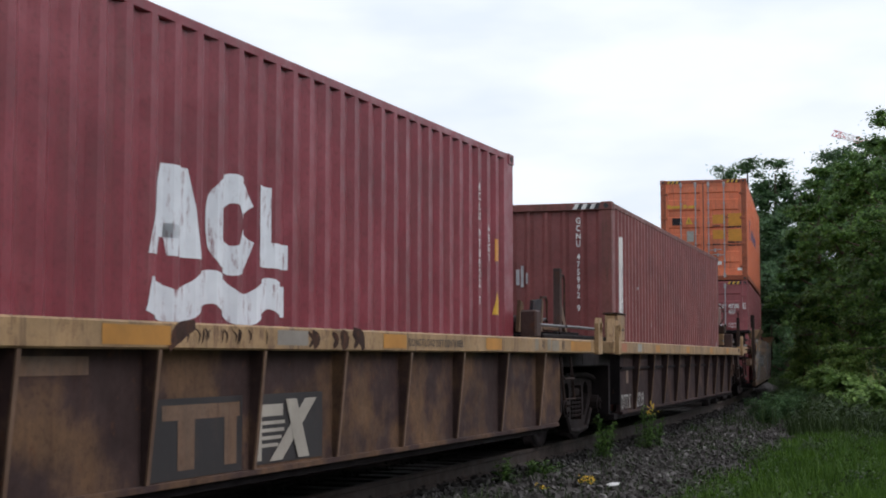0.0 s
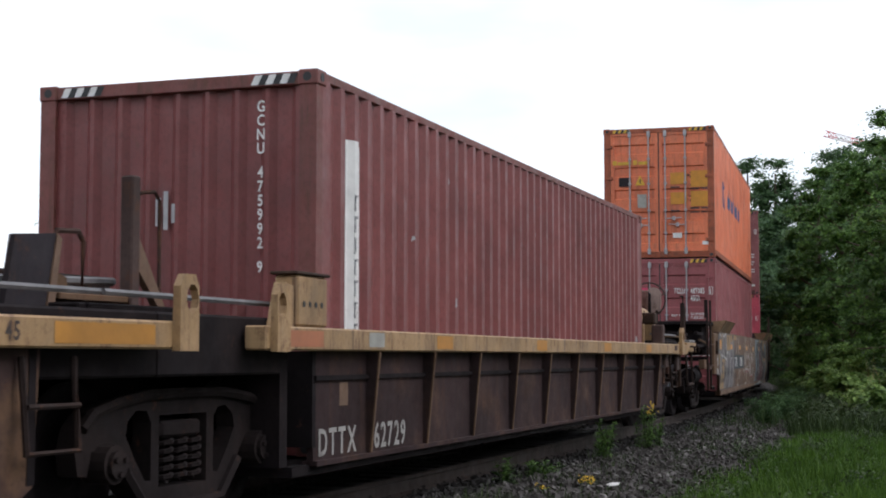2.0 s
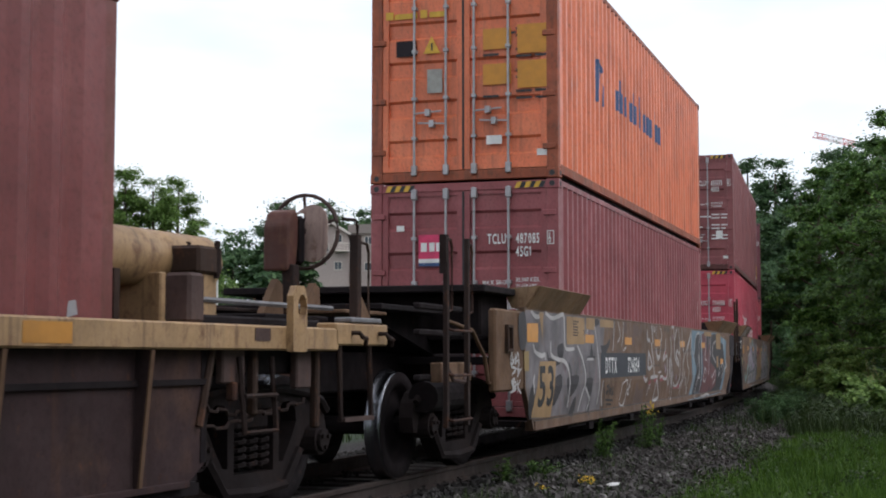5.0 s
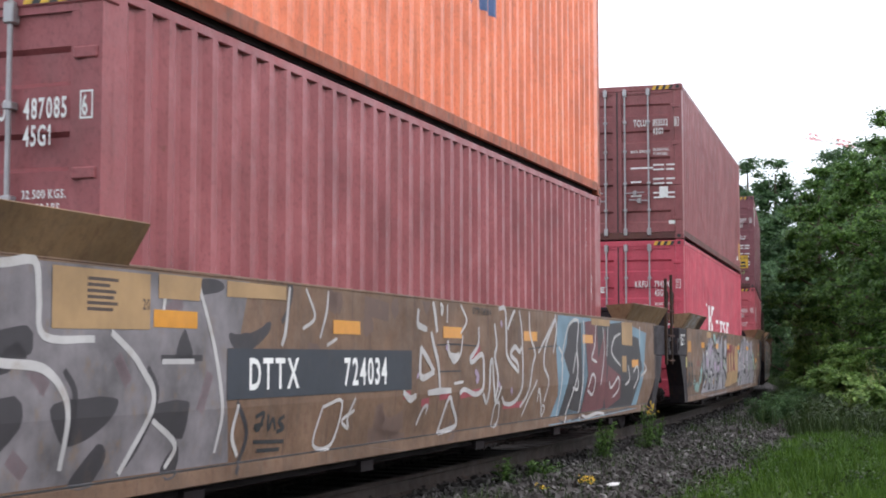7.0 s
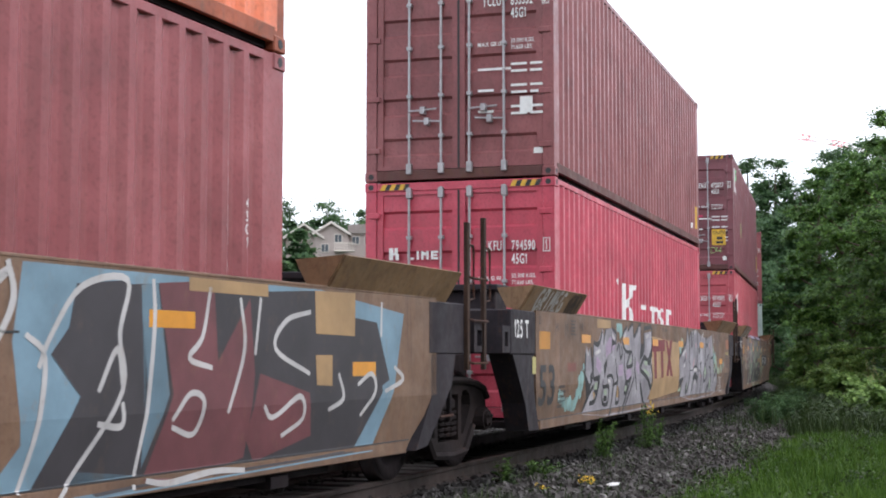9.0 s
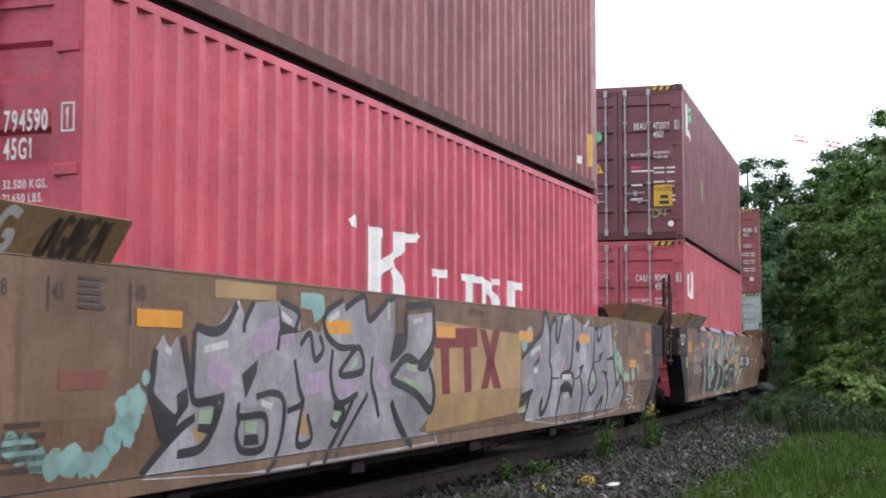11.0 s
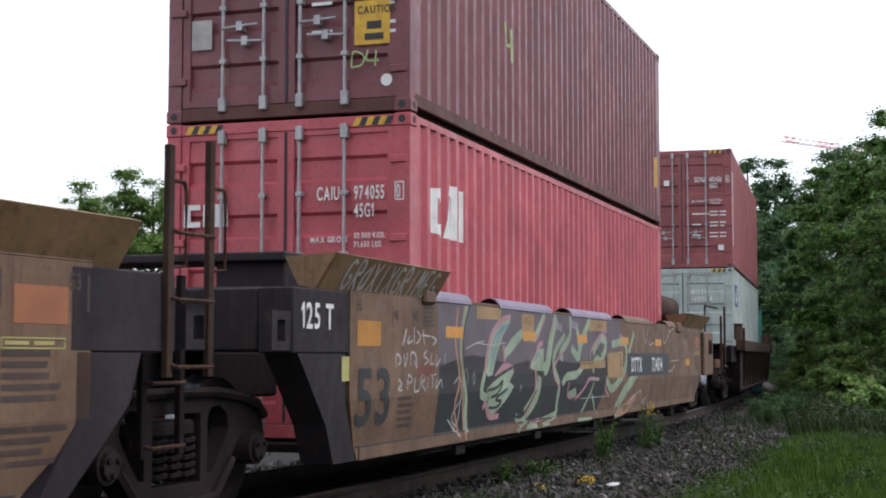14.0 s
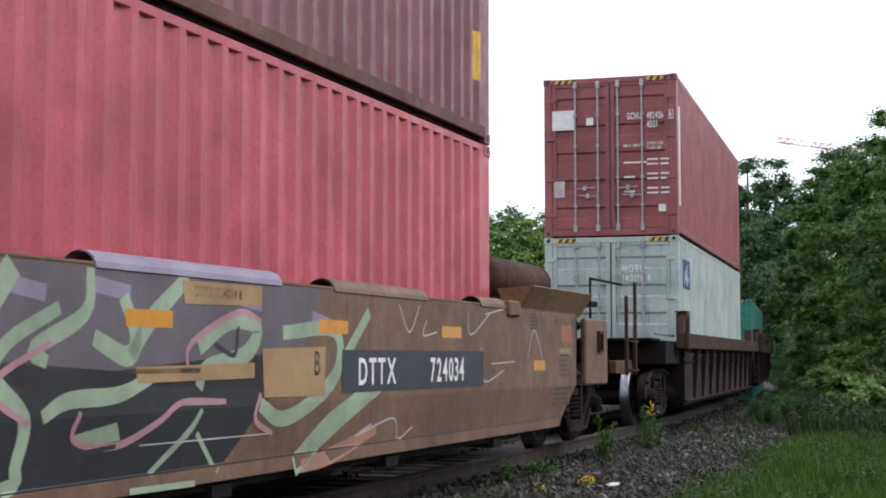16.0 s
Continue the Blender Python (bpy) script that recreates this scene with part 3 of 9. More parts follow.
def truck_body():
    t = thing("railway_truck", "grimy cast-steel railway truck with coil springs", "railway truck", "trucks under the train")
    half = [(0.0, 0.875), (0.46, 0.87), (0.80, 0.83), (1.03, 0.775), (1.13, 0.69), (1.17, 0.56), (1.14, 0.43), (1.05, 0.42), (1.01, 0.56), (0.82, 0.57), (0.73, 0.47), (0.61, 0.31), (0.47, 0.20), (0.28, 0.15), (0.0, 0.135)]
    outline = half + [(-x, z) for x, z in reversed(half[1:-1])]
    windows = [[(-0.29, 0.30), (0.29, 0.30), (0.29, 0.74), (-0.29, 0.74)], [(0.38, 0.35), (0.44, 0.35), (0.57, 0.50), (0.66, 0.63), (0.64, 0.72), (0.54, 0.78), (0.43, 0.77), (0.38, 0.70)], [(-0.38, 0.70), (-0.43, 0.77), (-0.54, 0.78), (-0.64, 0.72), (-0.66, 0.63), (-0.57, 0.50), (-0.44, 0.35), (-0.38, 0.35)]]
    for g in (-1, 1):
        bm = plate_holes(outline, windows, g * 0.93, g * 1.06)
        rim = [(x, g * 1.08, z) for x, z in half[:5]] + [(half[4][0], g * 1.08, half[4][1])]
        sweep(bm, [(-x, y, z) for x, y, z in reversed(rim[:5])] + rim[1:5], 0.035, 6)
        sweep(bm, [(x, g * 1.07, z) for x, z in ((-0.68, 0.42), (-0.45, 0.19), (0.0, 0.165), (0.45, 0.19), (0.68, 0.42))], 0.04, 6)
        frame_ob = part("side_frame", bm, TRUCK_STEEL, t)
        for x in (-AXLE_X, AXLE_X):
            cap = bmesh.new()
            rod(cap, (x, g * 0.98, WHEEL_R), (x, g * 1.15, WHEEL_R), 0.115, 14)
            rod(cap, (x, g * 1.15, WHEEL_R), (x, g * 1.18, WHEEL_R), 0.085, 12)
            for k in range(3):
                a = k * 2.094 + 0.5
                rod(cap, (x + 0.055 * math.cos(a), g * 1.17, WHEEL_R + 0.055 * math.sin(a)), (x + 0.055 * math.cos(a), g * 1.2, WHEEL_R + 0.055 * math.sin(a)), 0.018, 6)
            part("bearing_cap", cap, TRUCK_STEEL, frame_ob)
        for x in (-0.17, 0.0, 0.17):
            coil = bmesh.new()
            for k in range(5):
                ring = [(x + 0.068 * math.cos(a), g * 1.0 + 0.068 * math.sin(a), 0.325 + k * 0.052 + 0.052 * a / 6.283) for a in np.linspace(0, 6.283, 9)]
                sweep(coil, ring, 0.018, 5)
            part("coil_spring", coil, TRUCK_STEEL, t)
    bm = boxed(-0.24, 0.24, -1.05, 1.05, 0.595, 0.70, bevel=0.02)
    rod(bm, (0, 0, 0.65), (0, 0, 0.82), 0.2, 16)
    part("bolster", bm, TRUCK_STEEL, t)
    for x in (-0.34, 0.34):
        part("brake_beam", rod(bmesh.new(), (x * 1.0, -0.62, 0.4), (x * 1.0, 0.62, 0.4), 0.04, 6), BLACK, t)
    for x in (-AXLE_X, AXLE_X):
        axle = part("axle", rod(bmesh.new(), (0, -1.0, 0), (0, 1.0, 0), 0.08, 12), BLACK, t)
        axle.matrix_basis = pose(x, 0, WHEEL_R)
        for g in (-1, 1):
            w = lathe([(0.08, g * 0.80), (0.14, g * 0.82), (0.15, g * 0.79), (0.34, g * 0.755), (0.36, g * 0.83), (WHEEL_R - 0.005, g * 0.83), (WHEEL_R, g * 0.80), (WHEEL_R + 0.003, g * 0.73), (WHEEL_R + 0.026, g * 0.715), (WHEEL_R + 0.026, g * 0.695), (0.36, g * 0.69), (0.33, g * 0.72), (0.14, g * 0.73), (0.08, g * 0.71)])
            ob = part("wheel", w, BLACK, axle)
            ob.data.materials.append(STEEL)
            for p in ob.data.polygons:
                r = max(math.hypot(ob.data.vertices[i].co.x, ob.data.vertices[i].co.z) for i in p.vertices)
                r0 = min(math.hypot(ob.data.vertices[i].co.x, ob.data.vertices[i].co.z) for i in p.vertices)
                if r0 > WHEEL_R - 0.02:
                    p.material_index = 1
                p.use_smooth = True
    return t


TRUCK_S = [S_ACL + WELL_40[0], S_FIRST + WELL_40[0], S_FIRST + WELL_40[1], S_ORANGE + WELL_53[0], (S_ORANGE + WELL_53[1] + S_RED + WELL_53[0]) / 2, (S_RED + WELL_53[1] + S_CORAL + WELL_53[0]) / 2, S_CORAL + WELL_53[1] + 0.2, S_PALE + WELL_40[0], S_PALE + 17.0 + WELL_40[0], S_PALE + 17 + WELL_40[1]]
truck_one = truck_body()
for i, s in enumerate(TRUCK_S):
    t = truck_one if i == 0 else copy_thing(truck_one, Matrix())
    carried_by_train(t, s, -AXLE_X, AXLE_X)
    for ob in t.children:
        if ob.name.startswith("axle"):
            SPINNERS.append((ob, ob.matrix_basis.translation.x))

# ---------------------------------------------------------------- well cars
def flank(rows, y_rows, thick=0.05, sign=-1):
    """A folded side plate: for each height row (x0, x1, z) and its distance from the middle."""
    bm = bmesh.new()
    cols = 24
    grid = []
    for layer in (0, thick):
        lay = []
        for (x0, x1, z), y in zip(rows, y_rows):
            lay.append([bm.verts.new((x0 + (x1 - x0) * i / cols, sign * (y - layer), z)) for i in range(cols + 1)])
        grid.append(lay)
    n = len(rows)
    for lay in grid:
        for j in range(n - 1):
            for i in range(cols):
                bm.faces.new((lay[j][i], lay[j][i + 1], lay[j + 1][i + 1], lay[j + 1][i]))
    for i in range(cols):
        for j in (0, n - 1):
            bm.faces.new((grid[0][j][i], grid[0][j][i + 1], grid[1][j][i + 1], grid[1][j][i]))
    for j in range(n - 1):
        for i in (0, cols):
            bm.faces.new((grid[0][j][i], grid[0][j + 1][i], grid[1][j + 1][i], grid[1][j][i]))
    bmesh.ops.recalc_face_normals(bm, faces=bm.faces)
    return bm


def bar_side(car, x, z, w, h, mat, y=-1.504, name="reflector"):
    part(name, on_side(bars([(x, z, w, h)]), y), mat, car)


def ladder(car, x0, x1, z0, z1, y=-1.52, mat=GRIME, tall=None):
    for x, top in ((x0, z1), (x1, tall or z1)):
        part("ladder_stile", boxed(x - 0.03, x + 0.03, y - 0.02, y + 0.02, z0, top, bevel=0.004), mat, car)
    n = int((z1 - z0) / 0.38)
    for i in range(n):
        z = z0 + 0.06 + i * 0.38
        part("rung", sweep(bmesh.new(), [(x0, y, z + 0.02), (x0 + 0.03, y - 0.05, z), (x1 - 0.03, y - 0.05, z), (x1, y, z + 0.02)], 0.013, 6), RUST, car)


def air_tank(car, x0, x1, y, z, r, mat):
    bm = lathe([(0.01, x0), (r * 0.7, x0 + 0.02), (r, x0 + 0.1), (r, x1 - 0.1), (r * 0.7, x1 - 0.02), (0.01, x1)], sides=20)
    for v in bm.verts:
        v.co = Vector((v.co.y, y + v.co.x, z + v.co.z))
    for f in bm.faces:
        f.smooth = True
    part("air_tank", bm, mat, car)
    for x in (x0 + 0.2, x1 - 0.2):
        part("tank_bracket", boxed(x - 0.03, x + 0.03, y - r * 0.9, y + r * 0.9, z - r - 0.25, z - r * 0.5), GRIME, car)


DISC = paint("pale_worn_disc", (0.34, 0.235, 0.2), rust=0.3, rough=0.6, weep=0.5)


def brake_wheel(car, x, y, z, r=0.28, housing=RUST, disc=False):
    """A hand brake: rounded housing on a post, wheel with rim and spokes, and a pierced disc on some."""
    shell = bmesh.new()
    prism(shell, [(x - 0.36, z - 0.34), (x - 0.2, z - 0.3), (x - 0.16, z - 0.1), (x - 0.16, z + 0.12), (x - 0.2, z + 0.17), (x - 0.3, z + 0.14), (x - 0.36, z + 0.02)], "y", y - 0.02, y + 0.2)
    bmesh.ops.bevel(shell, geom=shell.edges[:], offset=0.025, segments=2, affect="EDGES", profile=0.5)
    part("brake_housing", shell, housing, car)
    part("housing_flange", boxed(x - 0.17, x - 0.11, y - 0.06, y + 0.2, z - 0.28, z + 0.12, bevel=0.03), BLACK, car)
    part("brake_post", boxed(x - 0.32, x - 0.2, y - 0.05, y + 0.05, 1.1, z - 0.28, bevel=0.01), SOOT_BROWN, car)
    if disc:
        holes = [[(0.12 * math.cos(a) + 0.045 * math.cos(b), 0.12 * math.sin(a) + 0.045 * math.sin(b)) for b in np.linspace(0, 2 * math.pi, 9)[:-1]] for a in (-0.9, 1.2)]
        plate = plate_holes([(0.2 * (1 + 0.14 * math.cos(3 * a)) * math.cos(a), 0.2 * (1 + 0.14 * math.cos(3 * a)) * math.sin(a)) for a in np.linspace(0, 2 * math.pi, 25)[:-1]], holes, 0.0, 0.02)
        for v in plate.verts:
            v.co = Vector((x - 0.08 + v.co.y, y - 0.04 + v.co.x * 1.1, z - 0.02 + v.co.z * 1.1))
        part("gear_disc", plate, DISC, car)
    bm = bmesh.new()
    sweep(bm, [(x - 0.02, y + r * math.cos(a), z + r * math.sin(a)) for a in np.linspace(0, 2 * math.pi, 25)], 0.017, 6)
    for k in range(5):
        a = k * 2 * math.pi / 5 + 0.3
        rod(bm, (x, y, z), (x - 0.02, y + r * math.cos(a), z + r * math.sin(a)), 0.013, 6)
    rod(bm, (x - 0.12, y, z), (x + 0.04, y, z), 0.045, 10)
    part("brake_wheel", bm, DUSTY_STEEL if disc else RUST, car)


def guide(car, x0, x1, mat, lean=0.16):
    """A flared container guide on the sill."""
    for g in (-1, 1):
        bm = bmesh.new()
        prism(bm, [(g * 1.42, 1.56), (g * 1.48, 1.56), (g * (1.48 + lean), 1.82), (g * (1.45 + lean), 1.83)], "x", x0, x1)
        ob = part("container_guide", bm, mat, car)
        part("guide_end", prism(bmesh.new(), [(g * 1.24, 1.80), (g * (1.47 + lean), 1.825), (g * 1.47, 1.575), (g * 1.34, 1.6)], "x", x0 - 0.03, x0 - 0.002), mat, ob)
        for x in (x0 + 0.25, (x0 + x1) / 2, x1 - 0.25):
            part("gusset", prism(bmesh.new(), [(g * 1.44, 1.57), (g * (1.44 + lean), 1.80), (g * 1.30, 1.57)], "x", x - 0.02, x + 0.02), mat, ob)


def coupler_end(car, x, d):
    """Draw gear at a free end; d points outwards."""
    bm = boxed(x, x + d * 0.55, -0.11, 0.11, 0.72, 0.95, bevel=0.03)
    box(bm, x + d * 0.5, x + d * 0.85, -0.2, 0.16, 0.70, 0.98, 0.05)
    part("coupler", bm, RUST, car)
    hose = [(x + d * 0.1, -0.35, 0.8), (x + d * 0.3, -0.38, 0.5), (x + d * 0.6, -0.3, 0.33), (x + d * 0.8, -0.2, 0.42)]
    part("air_hose", sweep(bmesh.new(), [tuple(p) for p in hose], 0.028, 7), BLACK, car)


def well_car_53(s, label, near_free=False, far_free=False):
    car = thing("well_car", label, "railway wagon", "well cars of the train")
    x0 = -2.72 if near_free else -2.06
    cut = 0.42 if near_free else 0.16
    rows = [(x0, 14.45, 1.585), (x0, 14.45, 0.78), (x0 + cut, 13.98, 0.44), (x0 + cut + 0.08, 13.85, 0.33)]
    for g in (-1, 1):
        part("side_plate", flank(rows, (1.5, 1.5, 1.462, 1.462), sign=g), TAN, car)
        part("top_lip", boxed(x0, 14.45, g * 1.503, g * 1.40, 1.585, 1.605, bevel=0.004), TAN, car)
        part("bottom_chord", boxed(x0 + cut + 0.1, 13.85, g * 1.475, g * 1.36, 0.325, 0.425, bevel=0.006), TAN, car)
        part("seam", boxed(x0 + cut + 0.05, 13.9, g * 1.4755, g * 1.45, 0.426, 0.434), INK, car)
    part("well_floor", boxed(-0.35, 12.55, -1.40, 1.40, 0.27, 0.34), BLACK, car)
    for x in (0.6, 3.3, 6.1, 8.9, 11.6):
        part("cross_bearer", boxed(x, x + 0.25, -1.44, 1.44, 0.22, 0.3), BLACK, car)
    for near in (True, False):
        def X(v):
            return v if near else CONTAINER_L - v
        d = -1 if near else 1
        free = near_free if near else far_free
        # platform over the truck, cross box and draft sill
        if free:
            part("platform", boxed(X(-3.75), X(-2.15), -1.38, 1.38, 1.72, 1.79, bevel=0.01), BLACK, car)
            part("cross_box", boxed(X(-3.35), X(-2.35), -1.22, 1.22, 1.13, 1.72, bevel=0.02), BLACK, car)
        else:
            part("platform", boxed(X(-2.64), X(-2.1), -1.24, 1.24, 1.775, 1.84, bevel=0.01), GREY_BLUE, car)
            part("cross_box", boxed(X(-3.03), X(-2.1), -1.24, 1.24, 1.13, 1.575, bevel=0.02), GREY_BLUE, car)
            for g in (-1, 1):
                part("platform_leg", boxed(X(-2.56), X(-2.12), g * 1.2, g * 0.66, 1.575, 1.775, bevel=0.01), GREY_BLUE, car)
        part("end_sill", boxed(X(-5.5 if free else -4.0), X(-1.0), -0.42, 0.42, 0.78, 1.14, bevel=0.02), BLACK, car)
        if free:
            for z0, z1 in ((1.02, 1.10), (1.26, 1.31)):
                part("ledge", boxed(X(-3.52), X(-3.36), -1.34, 1.34, z0, z1, bevel=0.008), BLACK, car)
            part("end_deck", boxed(X(-5.55), X(-3.75), -1.0, 1.0, 1.50, 1.55, bevel=0.008), BLACK, car)
            for yy in (-0.7, 0.7):
                part("deck_bracket", prism(bmesh.new(), [(X(-5.4), 1.5), (X(-3.36), 1.5), (X(-3.36), 1.12)], "y", yy - 0.03, yy + 0.03), BLACK, car)
        for g in (-1, 1):
            if free:
                part("end_side_plate", boxed(X(-3.78), X(-2.74), g * 1.495, g * 1.42, 0.76, 1.56, bevel=0.02), RIB_TAN if near else TAN, car)
                fb = bmesh.new()
                for fx0, fx1, fz0, fz1 in ((-3.45, -3.25, 1.15, 1.18), (-3.45, -3.25, 1.38, 1.41), (-3.45, -3.42, 1.18, 1.38), (-3.28, -3.25, 1.18, 1.38)):
                    box(fb, X(fx0), X(fx1), g * 1.53, g * 1.48, fz0, fz1)
                part("placard_holder", fb, GRIME, car)
                part("step_plate", boxed(X(-5.3), X(-4.42), g * 1.45, g * 1.35, 0.88, 1.05, bevel=0.01), RIB_TAN, car)
            else:
                part("end_block", boxed(X(-3.06), X(-2.08), g * 1.502, g * 1.245, 1.12, 1.57, bevel=0.012), GREY_BLUE, car)
                leg = bmesh.new()
                prism(leg, [(X(-2.14), 1.12), (X(-2.72), 1.12), (X(-2.62), 0.85), (X(-2.34), 0.6), (X(-2.05), 0.36), (X(-1.8), 0.335), (X(-2.14), 0.75)] if not near else [(X(-2.14), 1.12), (X(-2.98), 1.12), (X(-2.84), 0.98), (X(-2.5), 0.62), (X(-2.36), 0.34), (X(-1.95), 0.335), (X(-2.14), 0.75)], "y", g * 1.5, g * 1.25)
                part("end_leg", leg, GREY_BLUE, car)
                lug = plate_holes([(X(-3.42), 1.14), (X(-3.14), 1.14), (X(-3.14), 1.40), (X(-3.42), 1.40)], [[(X(-3.34), 1.2), (X(-3.22), 1.2), (X(-3.22), 1.34), (X(-3.34), 1.34)]], g * 1.52, g * 1.46)
                part("lifting_lug", lug, GREY_BLUE, car)
    guide(car, -2.6, -0.15, GUIDE_TAN)
    guide(car, 12.35, 14.7, GUIDE_TAN)
    if near_free:
        coupler_end(car, -5.5, -1)
        ladder(car, -5.38, -4.78, 0.50, 1.9, mat=SOOT_BROWN, tall=2.14)
        part("grab_post", boxed(-5.42, -5.34, -1.53, -1.47, 1.8, 2.13), SOOT_BROWN, car)
        for zz in (0.9, 1.28, 1.5):
            part("cross_bar", boxed(-5.6, -4.4, -1.36, -1.30, zz, zz + 0.05, bevel=0.01), BLACK, car)
        part("coupling_lever", sweep(bmesh.new(), [(-5.3, -1.5, 1.02), (-5.22, -1.53, 0.9), (-4.9, -1.53, 0.88), (-4.75, -1.5, 0.98)], 0.018, 6), DUSTY_STEEL, car)
        part("cylinder", rod(bmesh.new(), (-4.75, -1.1, 0.74), (-3.75, -1.1, 0.74), 0.14, 14), BLACK, car)
        for gx in (-5.38, -4.78):
            part("grab_iron", sweep(bmesh.new(), [(gx, -1.5, 2.1), (gx + 0.18, -1.5, 2.1), (gx + 0.22, -1.5, 2.04), (gx + 0.22, -1.5, 1.5), (gx, -1.5, 1.46)], 0.013, 6), RUST, car)
        part("train_line", sweep(bmesh.new(), [(-4.7, -1.3, 1.42), (-4.3, -1.42, 1.34), (-4.0, -1.45, 1.1), (-3.85, -1.44, 0.86), (-3.6, -1.42, 0.82)], 0.02, 7), RIB_TAN, car)
    else:
        ladder(car, -4.4, -3.95, 0.5, 1.6, y=-1.15, mat=BLACK)
    if far_free:
        coupler_end(car, 17.7, 1)
        air_tank(car, 13.1, 15.3, -0.75, 1.98, 0.24, RUST)
        brake_wheel(car, 15.6, 0.3, 2.05, 0.27)
        ladder(car, 16.9, 17.4, 0.86, 1.9, mat=RUST, tall=2.1)
        part("handrail", sweep(bmesh.new(), [(15.3, -1.45, 1.5), (15.3, -1.45, 2.05), (16.9, -1.45, 2.05)], 0.018, 6), BLACK, car)
    else:
        ladder(car, 15.14, 15.58, 0.98, 2.30, mat=GRIME, tall=2.38)
        for gx in (15.14, 15.58):
            part("grab_iron", sweep(bmesh.new(), [(gx, -1.52, 2.1), (gx + 0.16, -1.52, 2.1), (gx + 0.18, -1.52, 2.04), (gx + 0.18, -1.52, 1.62), (gx, -1.52, 1.6)], 0.013, 6), RUST, car)
    # small plates and data stencils that every unit carries
    for x in (0.12, 2.62, 5.0, 7.5, 10.0):
        bar_side(car, x, 1.265, 0.5, 0.10, AMBER)
    bar_side(car, 12.75, 0.955, 0.42, 0.105, AMBER)
    return carried_by_train(car, s, *WELL_53)


